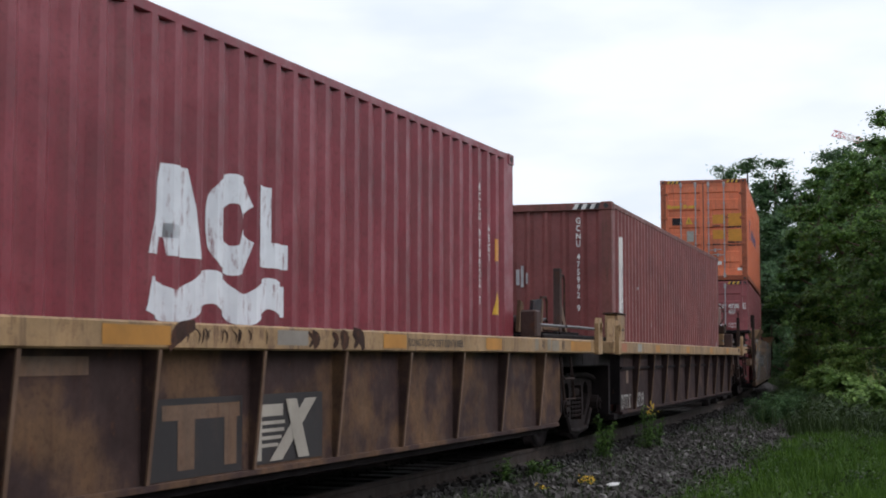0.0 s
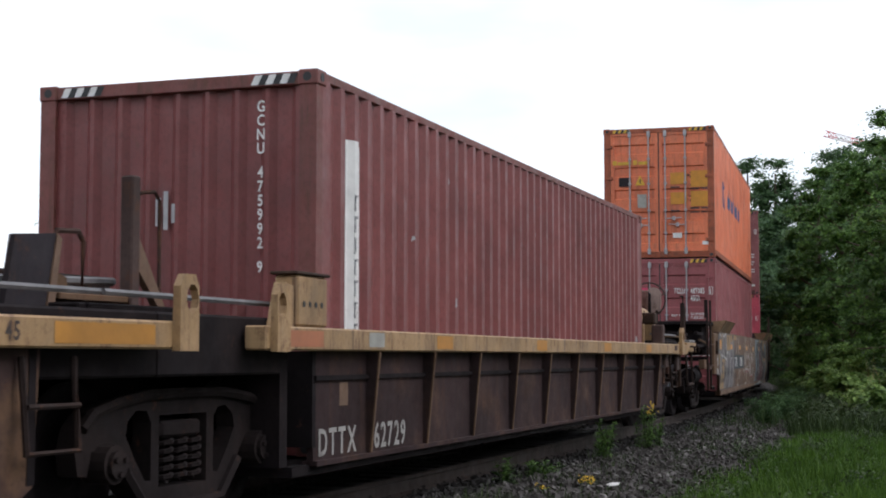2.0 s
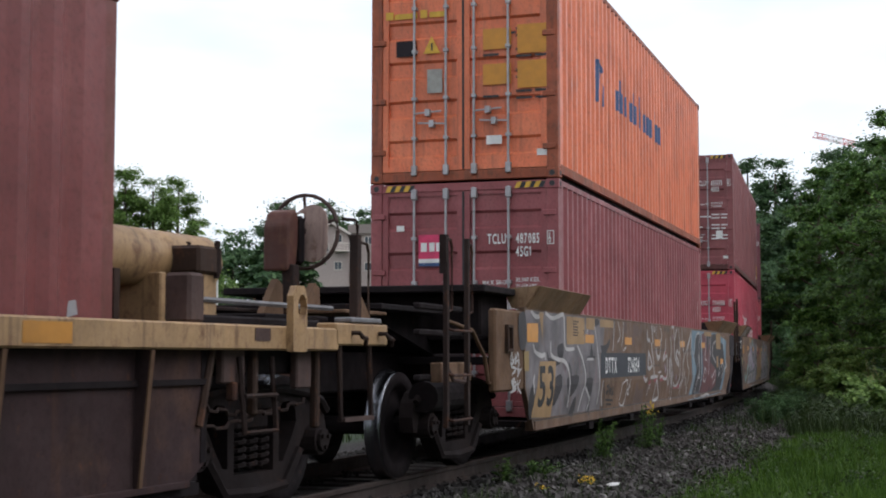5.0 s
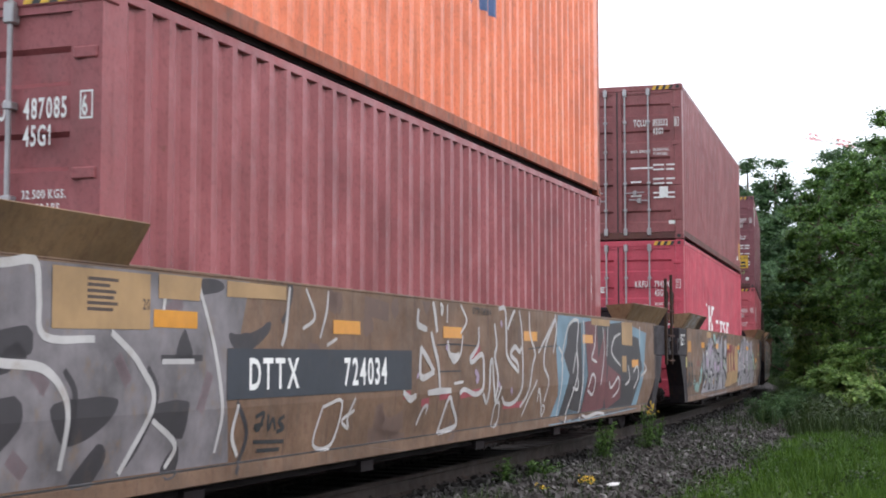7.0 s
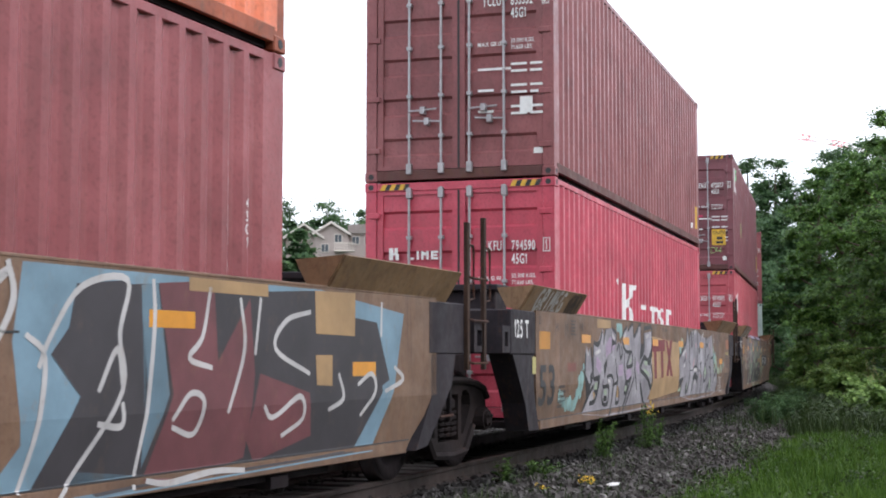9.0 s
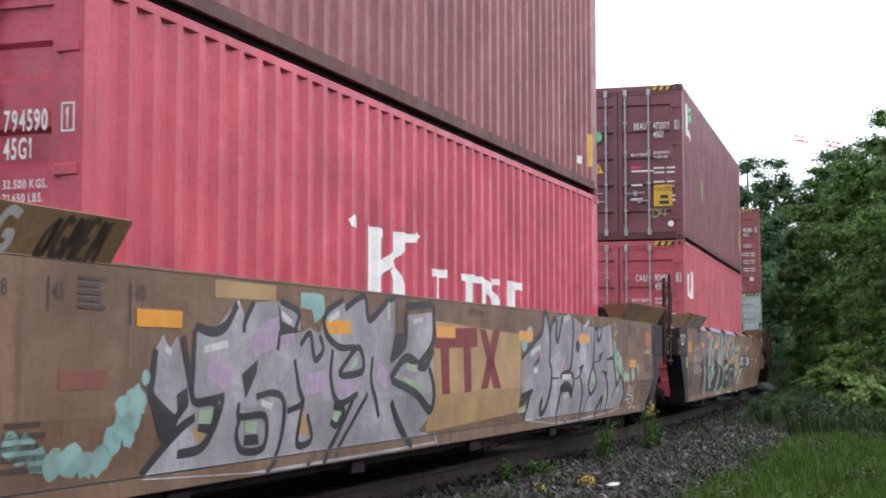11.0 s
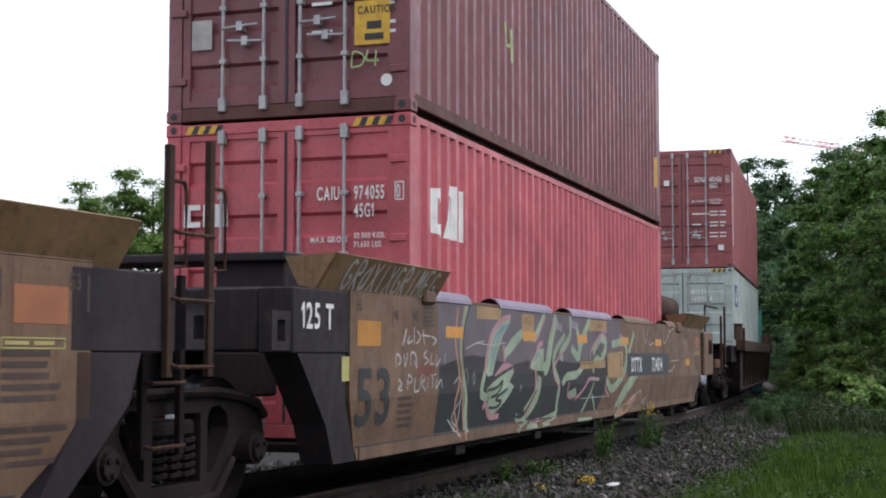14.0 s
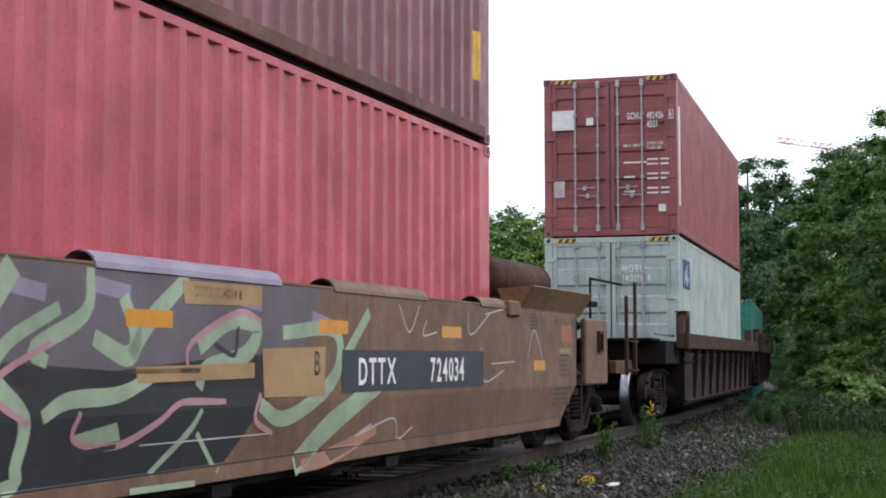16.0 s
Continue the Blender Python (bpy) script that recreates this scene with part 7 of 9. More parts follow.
patch(car_e, LILAC_SPRAY, 0, "spray_patch", [(-0.05, 0.95), (-0.1, 1.575), (7.55, 1.575), (7.3, 1.2), (6.9, 0.9)])
patch(car_e, INK_SPRAY, 0, "spray_patch", [(-0.1, 0.42), (-0.05, 1.02), (0.9, 1.12), (2.2, 1.02), (3.4, 1.1), (4.9, 1.02), (6.2, 1.1), (7.2, 1.12), (6.7, 0.8), (6.2, 0.44)])
spray(car_e, MINT, 0.100, 2, "spray_stroke",
      [(0.74, 1.57), (0.63, 1.43), (0.57, 1.23), (0.59, 1.03), (0.70, 0.78), (0.74, 0.58), (0.82, 0.41)],
      [(1.28, 0.95), (1.19, 0.83), (1.19, 0.74), (1.40, 0.71)],
      [(4.39, 1.35), (3.97, 1.17), (3.87, 1.00), (4.11, 0.79), (4.08, 0.56), (4.05, 0.46), (3.46, 0.40)],
      [(4.66, 1.57), (4.62, 1.33), (4.18, 1.14), (4.29, 1.07)],
      [(4.26, 0.79), (4.48, 0.87), (4.94, 0.89), (5.28, 0.98)],
      [(3.50, 1.57), (3.02, 1.27)],
      [(2.42, 0.50), (2.60, 0.43), (2.84, 0.46)],
      [(2.60, 0.41), (2.50, 0.34)])
spray(car_e, MINT, 0.130, 2, "spray_stroke",
      [(2.61, 1.35), (2.23, 1.23), (1.91, 1.11)],
      [(4.98, 1.43), (5.11, 1.21), (5.02, 1.10), (4.70, 1.20)],
      [(5.67, 1.57), (5.27, 1.31), (5.06, 1.10)],
      [(5.81, 1.15), (6.20, 1.32), (6.56, 1.29), (6.40, 1.11), (5.91, 1.03), (5.81, 0.91)],
      [(6.93, 1.26), (7.76, 1.29), (7.82, 1.00), (7.39, 0.78), (6.93, 0.68), (6.61, 0.79)],
      [(8.40, 1.44), (7.88, 1.04)])
spray(car_e, MINT, 0.190, 2, "spray_stroke",
      [(3.27, 0.89), (3.21, 0.73), (2.98, 0.59), (2.74, 0.50)],
      [(4.00, 1.55), (3.76, 1.28), (3.61, 1.03), (3.45, 0.95)],
      [(8.67, 0.91), (7.75, 0.61), (7.16, 0.34)])
spray(car_e, MINT, 0.050, 2, "spray_stroke",
      [(5.63, 0.83), (6.10, 0.82)],
      [(5.86, 0.78), (5.72, 0.65), (5.32, 0.43)],
      [(5.82, 0.64), (6.10, 0.39)],
      [(5.11, 0.35), (5.82, 0.34)])
patch(car_e, MINT, 2, "spray_patch", [(1.34, 1.00), (1.43, 1.24), (1.63, 1.39), (2.03, 1.48), (2.15, 1.45), (1.90, 1.32), (1.64, 1.09), (1.52, 0.92), (1.38, 0.91), (1.28, 0.95)])
patch(car_e, MINT, 2, "spray_patch", [(1.32, 0.80), (1.61, 0.88), (1.91, 0.96), (2.24, 0.99), (2.26, 0.94), (2.10, 0.85), (2.27, 0.80), (2.05, 0.68), (1.70, 0.56), (1.49, 0.53), (1.39, 0.62), (1.42, 0.71)])
patch(car_e, MINT, 2, "spray_patch", [(2.86, 0.98), (2.97, 1.08), (3.20, 1.18), (3.44, 1.19), (3.45, 0.95), (3.21, 0.94)])
patch(car_e, MINT, 2, "spray_patch", [(2.87, 0.39), (3.22, 0.39), (3.28, 0.34), (2.82, 0.34)])
patch(car_e, MINT, 2, "spray_patch", [(3.46, 0.34), (3.88, 0.46), (3.78, 0.35)])
patch(car_e, MINT, 2, "spray_patch", [(4.55, 0.69), (4.94, 0.74), (4.99, 0.64), (4.63, 0.61)])
spray(car_e, PINK_SPRAY, 0.070, 3, "spray_stroke",
      [(2.15, 1.50), (1.81, 1.45), (1.47, 1.29), (1.33, 1.09), (1.28, 0.95)],
      [(1.60, 0.90), (1.91, 1.00), (2.24, 0.99)],
      [(1.25, 0.61), (1.33, 0.65), (1.49, 0.53), (1.81, 0.52)],
      [(2.86, 0.97), (2.94, 1.08), (3.26, 1.22), (3.41, 1.25)],
      [(3.09, 1.00), (3.12, 0.82), (3.04, 0.66), (2.76, 0.50)],
      [(1.90, 1.21), (1.93, 1.05)])
spray(car_e, PINK_SPRAY, 0.045, 3, "spray_stroke",
      [(4.32, 1.17), (3.90, 1.00), (3.90, 0.88), (4.15, 0.76)],
      [(4.59, 0.81), (4.55, 0.66), (4.95, 0.61), (5.36, 0.72), (5.63, 0.83), (6.15, 0.82)],
      [(5.68, 1.01), (5.72, 1.18), (6.30, 1.38), (6.61, 1.33)],
      [(6.61, 0.86), (6.56, 0.69), (6.82, 0.59)],
      [(3.89, 1.54), (3.70, 1.28)],
      [(2.93, 0.39), (3.34, 0.43)],
      [(3.50, 1.53), (3.14, 1.27)])
spray(car_e, SKY_SPRAY, 0.035, 3, "spray_stroke",
      [(2.08, 1.43), (1.77, 1.32), (1.56, 1.11), (1.44, 0.95)],
      [(1.90, 1.41), (1.59, 1.27), (1.47, 1.09)],
      [(1.87, 0.71), (2.10, 0.80)],
      [(3.03, 1.06), (3.26, 1.14)])
spray(car_e, INK, 0.035, 4, "spray_stroke",
      [(1.36, 0.78), (1.65, 0.80), (1.87, 0.86), (1.69, 0.74), (1.49, 0.71)],
      [(1.45, 0.61), (1.70, 0.61), (1.85, 0.66), (1.65, 0.69), (2.01, 0.78)],
      [(1.32, 0.80), (1.61, 0.89), (2.24, 1.00)],
      [(0.81, 1.57), (0.66, 1.39), (0.61, 1.17), (0.65, 0.97), (0.76, 0.72)],
      [(3.14, 1.20), (2.92, 1.06), (2.86, 0.95)],
      [(3.45, 0.93), (3.15, 0.94)],
      [(2.40, 0.49), (2.71, 0.50), (3.15, 0.74)],
      [(6.30, 1.29), (6.25, 1.11), (6.00, 1.18)],
      [(4.63, 0.59), (4.95, 0.61)])
spray(car_e, WHITE_SPRAY, 0.012, 3, "spray_stroke",
      [(0.69, 1.17), (0.97, 1.22), (1.27, 1.25)],
      [(1.00, 1.23), (1.47, 1.21), (1.99, 1.24)],
      [(0.63, 0.89), (0.70, 0.99), (0.75, 0.90), (0.72, 0.84)],
      [(0.89, 0.92), (0.94, 0.94), (0.96, 0.87), (0.91, 0.85), (0.88, 0.92)],
      [(2.49, 0.76), (2.54, 0.81), (2.52, 0.73)],
      [(5.19, 0.60), (6.82, 0.59)])
spray(car_e, PEACH, 0.120, 1, "spray_stroke",
      [(8.61, 0.54), (7.75, 0.38), (7.27, 0.34)])
spray(car_e, PEACH, 0.050, 2, "spray_stroke",
      [(0.65, 1.56), (0.58, 1.24), (0.62, 0.73), (0.78, 0.34)],
      [(0.47, 1.54), (0.39, 1.24), (0.51, 0.91), (0.40, 0.65), (0.61, 0.38)])
spray(car_e, WHITE_SPRAY, 0.020, 2, "spray_stroke",
      [(-0.97, 1.19), (-0.87, 1.32), (-0.93, 1.19)],
      [(-0.80, 1.27), (-0.84, 1.21), (-0.72, 1.23)],
      [(-0.68, 1.34), (-0.69, 1.20)],
      [(-0.61, 1.31), (-0.54, 1.26), (-0.63, 1.20)],
      [(-0.47, 1.32), (-0.44, 1.20)],
      [(-0.49, 1.28), (-0.30, 1.27)],
      [(-0.25, 1.27), (-0.13, 1.24), (-0.22, 1.20)])
spray(car_e, WHITE_SPRAY, 0.020, 2, "spray_stroke",
      [(-1.12, 1.01), (-1.09, 1.12), (-0.99, 1.07), (-1.07, 1.03)],
      [(-0.93, 1.12), (-0.90, 1.02), (-0.84, 1.13)],
      [(-0.77, 1.02), (-0.76, 1.13), (-0.65, 1.11), (-0.62, 1.01), (-0.69, 1.07)],
      [(-0.37, 1.15), (-0.46, 1.11), (-0.34, 1.07), (-0.44, 1.03)],
      [(-0.25, 1.13), (-0.29, 1.04), (-0.19, 1.04)],
      [(-0.12, 1.12), (-0.14, 1.02), (-0.02, 1.08)],
      [(0.11, 1.13), (0.09, 1.04)],
      [(-1.06, 0.92), (-0.98, 0.88), (-1.06, 0.84), (-0.96, 0.83)],
      [(-0.85, 0.83), (-0.82, 0.95), (-0.73, 0.91), (-0.81, 0.88)])
spray(car_e, WHITE_SPRAY, 0.020, 2, "spray_stroke",
      [(-0.66, 0.93), (-0.68, 0.82), (-0.57, 0.82)],
      [(-0.55, 0.83), (-0.50, 0.95), (-0.43, 0.91), (-0.50, 0.88), (-0.41, 0.81)],
      [(-0.34, 0.93), (-0.36, 0.83)],
      [(-0.29, 0.94), (-0.14, 0.95)],
      [(-0.22, 0.94), (-0.24, 0.83)],
      [(-0.12, 0.91), (-0.14, 0.83), (-0.01, 0.90), (0.02, 0.83)],
      [(0.34, 0.86), (0.54, 0.90), (0.52, 0.50), (0.35, 0.57), (0.58, 0.73)],
      [(0.24, 0.55), (0.58, 0.38), (0.41, 0.48)],
      [(11.18, 1.50), (11.76, 1.57)])
spray(car_e, WHITE_SPRAY, 0.018, 2, "spray_stroke",
      [(9.01, 1.52), (9.24, 1.30), (9.47, 1.53)],
      [(9.63, 1.41), (9.55, 1.28), (9.88, 1.31)],
      [(10.68, 1.51), (10.77, 1.30), (11.36, 1.53)],
      [(11.06, 1.19), (11.15, 0.87), (11.76, 0.97)],
      [(12.54, 1.08), (12.78, 1.38), (13.13, 1.02)],
      [(8.50, 0.58), (8.22, 0.50), (8.93, 0.61), (9.07, 0.44), (9.38, 0.52)],
      [(11.35, 1.03), (12.09, 1.05)])
patch(car_e, TAN_CLEAN, 4, "paint_patch", [(2.56, 1.54), (3.04, 1.54), (3.04, 1.37), (2.57, 1.36)])
patch(car_e, TAN_CLEAN, 4, "paint_patch", [(5.61, 1.55), (6.62, 1.56), (6.62, 1.43), (5.63, 1.41)])
patch(car_e, TAN_CLEAN, 4, "paint_patch", [(5.11, 1.04), (6.52, 1.06), (6.52, 0.96), (5.13, 0.95)])
patch(car_e, TAN_CLEAN, 4, "paint_patch", [(6.63, 1.15), (7.61, 1.17), (7.59, 0.82), (6.66, 0.83)])
patch(car_e, TAN_CLEAN, 4, "paint_patch", [(1.01, 1.57), (1.81, 1.57), (1.81, 1.46), (1.02, 1.45)])
spray(car_e, LILAC_LIGHT, 0.120, 1, "spray_stroke",
      [(3.95, 1.46), (4.27, 1.42)],
      [(4.67, 1.49), (5.05, 1.45)],
      [(6.08, 1.49), (6.62, 1.44)],
      [(7.39, 1.38), (7.78, 1.31)])
splat(car_d, AQUA, 0.01, 0.82, 0.09, 0)
splat(car_d, AQUA, 0.13, 0.74, 0.07, 1)
splat(car_d, AQUA, -0.02, 0.70, 0.08, 2)
splat(car_d, AQUA, 0.19, 0.86, 0.06, 3)
splat(car_d, AQUA, -0.06, 0.63, 0.07, 4)
splat(car_d, AQUA, 0.08, 0.65, 0.06, 5)
splat(car_d, AQUA, 0.23, 0.98, 0.05, 6)
for k, (u, z, r, mt) in enumerate(((11.80, 1.22, 0.12, MINT), (11.93, 1.08, 0.14, AQUA), (11.86, 0.94, 0.12, MINT), (11.98, 0.84, 0.1, MINT), (12.2, 1.0, 0.13, MINT), (12.27, 0.9, 0.12, AQUA), (12.5, 0.83, 0.1, MINT), (12.66, 0.82, 0.08, MINT), (12.98, 0.87, 0.1, MINT), (13.06, 0.84, 0.05, AQUA), (13.32, 0.94, 0.08, AQUA), (12.1, 1.14, 0.06, AQUA))):
    splat(car_d, mt, u, z, r, 20 + k)
splat(car_d, MINT, 7.91, 1.33, 0.12, 26)
splat(car_d, AQUA, 7.70, 1.23, 0.10, 27)
splat(car_d, AQUA, 9.85, 1.46, 0.10, 28)
splat(car_c, BROWN_SPRAY, 3.54, 0.62, 0.14, 40)
splat(car_c, BROWN_SPRAY, 2.69, 1.50, 0.12, 41)
splat(car_c, BROWN_SPRAY, 3.27, 1.35, 0.12, 42)
splat(car_c, BROWN_SPRAY, 3.85, 1.49, 0.10, 43)
splat(car_c, BROWN_SPRAY, 4.59, 1.55, 0.10, 44)
splat(car_c, BROWN_SPRAY, 7.38, 1.33, 0.12, 45)
splat(car_c, BROWN_SPRAY, 10.09, 1.22, 0.14, 46)
splat(car_c, BROWN_SPRAY, 5.27, 0.43, 0.12, 47)
splat(car_c, BROWN_SPRAY, 2.29, 1.11, 0.12, 48)
splat(car_d, AQUA, -0.86, 0.64, 0.09, 90)
splat(car_d, AQUA, -0.75, 0.58, 0.08, 91)
splat(car_d, AQUA, -0.61, 0.55, 0.09, 92)
splat(car_d, AQUA, -0.46, 0.58, 0.11, 93)
splat(car_d, AQUA, -0.30, 0.53, 0.09, 94)
splat(car_d, AQUA, -0.18, 0.56, 0.11, 95)
splat(car_d, AQUA, -0.08, 0.66, 0.11, 96)
splat(car_d, AQUA, 0.03, 0.75, 0.12, 97)
splat(car_d, AQUA, 0.11, 0.85, 0.12, 98)
splat(car_d, AQUA, -0.97, 0.67, 0.08, 99)
STENCIL_BROWN = spray_mat("worn_brown_stencil", (0.055, 0.036, 0.03), 0.8)
PALE_PLATE = plain("dull_pale_plate", (0.25, 0.205, 0.15))
STENCIL_RED = spray_mat("worn_red_plate", (0.19, 0.06, 0.045), 0.7)
PALE_YELLOW = spray_mat("pale_yellow_plate", (0.42, 0.38, 0.14), 0.5)
FADED_ORANGE = spray_mat("faded_orange_patch", (0.45, 0.20, 0.03), 0.3)
FADED_ORANGE_DARK = spray_mat("faded_orange_square", (0.36, 0.13, 0.06), 0.5)
for car, u in ((car_c, 1.0), (car_e, 7.9)):
    patch(car, PLATE, 3, "number_panel", [(u, 0.83), (u + 3.22, 0.83), (u + 3.22, 1.15), (u, 1.15)])
    flank_text(car, "DTTX", u + 0.3, 0.89, 0.20, WHITE, squeeze=0.85)
    flank_text(car, "724034", u + 1.82, 0.89, 0.20, WHITE, squeeze=0.85)
flank_text(car_c, "53", -2.15, 0.58, 0.42, INK, squeeze=1.15)
for car in (car_d, car_e):
    flank_text(car, "53", -1.93, 0.59, 0.42, INK, squeeze=1.2)
    part("lettering", on_side(shift(letters("125 T", 0.175, 0.90), -2.94, 1.295), -1.508), WHITE, car)
    flank_text(car, "53", -1.93, 1.44, 0.085, STENCIL_BROWN, layer=2)
    for mark, u in (("48", -1.2), ("45", -0.72)):
        patch(car, STENCIL_BROWN, 2, "stencil_line", [(u, 1.33), (u + 0.018, 1.33), (u + 0.018, 1.5), (u, 1.5)])
        flank_text(car, mark, u + 0.045, 1.39, 0.085, STENCIL_BROWN, layer=2)
    stencil(car, -0.45, 1.5, 5, 0.28, STENCIL_BROWN, step=0.038)
    patch(car, STENCIL_RED, 2, "small_plate", [(-0.61, 0.93), (-0.18, 0.93), (-0.18, 1.03), (-0.61, 1.03)])
    stencil(car, -1.05, 0.75, 5, 0.4, STENCIL_BROWN, layer=1)
    patch(car, PALE_YELLOW, 3, "data_plate", [(-2.22, 0.92), (-2.08, 0.92), (-2.08, 1.1), (-2.22, 1.1)])
    patch(car, FADED_ORANGE, 1, "reflector", [(-1.92, 1.18), (-1.44, 1.18), (-1.44, 1.37), (-1.92, 1.37)])
    stencil(car, 13.54, 0.73, 4, 0.72, STENCIL_BROWN, layer=1)
    stencil(car, 13.74, 1.1, 5, 0.5, STENCIL_BROWN, layer=1)
    for b in ((0.0, 0.0, 0.5, 0.008), (0.0, 0.05, 0.5, 0.008), (0.0, 0.0, 0.01, 0.058), (0.49, 0.0, 0.01, 0.058), (0.03, 0.02, 0.18, 0.02), (0.25, 0.02, 0.16, 0.02)):
        part("plate_mark", on_flank(shift(bars([b]), 13.73, 1.135), 2), PALE_YELLOW, car)
    patch(car, FADED_ORANGE_DARK, 1, "reflector", [(13.82, 1.26), (14.25, 1.26), (14.25, 1.45), (13.82, 1.45)])
    for mark, u in (("45", 13.02), ("48", 13.56), ("53", 14.26)):
        flank_text(car, mark, u, 1.44, 0.085, STENCIL_BROWN, layer=2)
        patch(car, STENCIL_BROWN, 2, "stencil_line", [(u + 0.15, 1.33), (u + 0.168, 1.33), (u + 0.168, 1.52), (u + 0.15, 1.52)])
    stencil(car, 12.62, 1.53, 5, 0.3, STENCIL_BROWN, step=0.036)
for u, z, w, h, sd in ((12.3, 1.42, 0.13, 0.13, 1), (12.52, 1.34, 0.12, 0.16, 2), (12.4, 1.2, 0.1, 0.1, 3), (12.62, 1.17, 0.13, 0.05, 4), (12.2, 1.5, 0.06, 0.04, 5)):
    splat(car_d, BROWN_SPRAY, u, z, (w + h) / 2, 300 + sd)
spray(car_d, WHITE_SPRAY, 0.028, 3, "spray_stroke",
      [(12.66, 0.60), (12.72, 0.70), (12.80, 0.66), (12.76, 0.58), (12.66, 0.60)],
      [(12.86, 0.70), (12.84, 0.58), (12.94, 0.57)], [(12.96, 0.70), (12.95, 0.57), (13.03, 0.57)], [(13.14, 0.73), (13.02, 0.64), (13.12, 0.56)],
      [(12.58, 0.52), (12.78, 0.53)], [(12.68, 0.52), (12.66, 0.40)], [(12.92, 0.52), (12.82, 0.52), (12.80, 0.41), (12.92, 0.41)], [(12.81, 0.46), (12.9, 0.47)],
      [(12.98, 0.40), (13.0, 0.53), (13.12, 0.50), (13.0, 0.45), (13.15, 0.39)])
spray(car_d, WHITE_SPRAY, 0.024, 3, "spray_stroke", [(11.86, 1.5), (11.92, 1.52), (11.93, 1.4), (11.86, 1.38), (11.9, 1.45)], [(12.0, 1.42), (12.08, 1.44)])
patch(car_d, STENCIL_BROWN, 2, "stencil_line", [(0.05, 1.27), (0.068, 1.27), (0.068, 1.5), (0.05, 1.5)])
flank_text(car_d, "40", 0.1, 1.41, 0.085, STENCIL_BROWN, layer=2)
flank_text(car_d, "20", 0.1, 1.28, 0.085, STENCIL_BROWN, layer=2)
flank_text(car_d, "DTTX 724034", 5.9, 1.49, 0.055, INK)
flank_text(car_c, "DTTX 724034 A", 5.82, 1.5, 0.06, INK)
flank_text(car_e, "DTTX 724034 B", 5.75, 1.46, 0.065, INK)
flank_text(car_e, "GWG 33", 2.62, 1.43, 0.09, INK, squeeze=0.65)
flank_text(car_e, "B", 7.42, 0.97, 0.17, INK)
stencil(car_e, 5.0, 1.0, 1, 1.1)
stencil(car_c, -0.55, 1.5, 6, 0.3, STENCIL_BROWN, step=0.032)
flank_text(car_c, "20", 0.0, 1.36, 0.06, STENCIL_BROWN)
# hoods along the sill of the last tan car
for u0, u1 in ((-0.22, 0.85), (1.75, 3.8), (4.7, 6.9), (7.75, 9.65), (11.05, 11.8)):
    prof = [(-1.512 + 0.11 * (1 - math.cos(a)), 1.575 + 0.10 * math.sin(a)) for a in np.linspace(0, math.pi * 0.8, 8)]
    inner = [(y + 0.012, z - 0.006) for y, z in reversed(prof)]
    part("sill_hood", prism(bmesh.new(), prof + inner, "x", u0, u1), LILAC_LIGHT if u0 < 7 else TAN, car_e)
part("end_cap", boxed(-0.5, -0.22, -1.54, -1.4, 1.54, 1.66, bevel=0.02), TAN, car_e)
part("end_cap", boxed(11.85, 12.2, -1.54, -1.4, 1.5, 1.66, bevel=0.02), TAN, car_e)


SCRAWL = {"a": [[(0.5, 0.8), (0.1, 0.5), (0.2, 0.1), (0.7, 0.3), (0.75, 0.9), (0.7, 0.1)]], "g": [[(0.85, 0.85), (0.3, 0.9), (0.1, 0.4), (0.4, 0.08), (0.85, 0.2), (0.85, 0.45), (0.5, 0.45)]], "r": [[(0.15, 0.05), (0.2, 0.95), (0.7, 0.9), (0.75, 0.6), (0.25, 0.5), (0.8, 0.05)]], "i": [[(0.4, 0.05), (0.5, 0.95)]], "m": [[(0.05, 0.05), (0.2, 0.95), (0.45, 0.4), (0.75, 0.95), (0.9, 0.05)]], "e": [[(0.85, 0.95), (0.2, 0.9), (0.15, 0.08), (0.85, 0.1)], [(0.2, 0.5), (0.7, 0.5)]], "x": [[(0.1, 0.95), (0.85, 0.05)], [(0.85, 0.95), (0.1, 0.05)]]}


def guide_scrawl(car, mat, u0, u1, signs, width):
    """Sprayed signs along a flared guide."""
    step = (u1 - u0) / len(signs)
    for i, ch in enumerate(signs):
        for line in SCRAWL[ch]:
            bm = stroke(bmesh.new(), [(u0 + (i + 0.86 * a) * step, 0.26 * (0.06 + 0.88 * b)) for a, b in line], width, taper=0.3)
            for v in bm.verts:
                f = max(0.03, min(0.97, v.co.y / 0.26))
                v.co = Vector((v.co.x, -(1.48 + 0.16 * f) - 0.004, 1.56 + 0.26 * f))
            part("spray_scrawl", bm, mat, car)


guide_scrawl(car_e, WHITE_SPRAY, -2.3, -0.3, "graxixgrimeg", 0.035)
guide_scrawl(car_d, WHITE_SPRAY, -2.25, -1.05, "grimeg", 0.06)
guide_scrawl(car_d, STENCIL_BROWN, -0.85, -0.3, "agmem", 0.045)

# yellow cars: plates, scuffs and writing on the sill, panel on the ribbed side
def sill_mark(car, u, z, w, h, mat, name="sill_plate"):
    part(name, on_side(bars([(u, z, w, h)]), -1.503), mat, car)


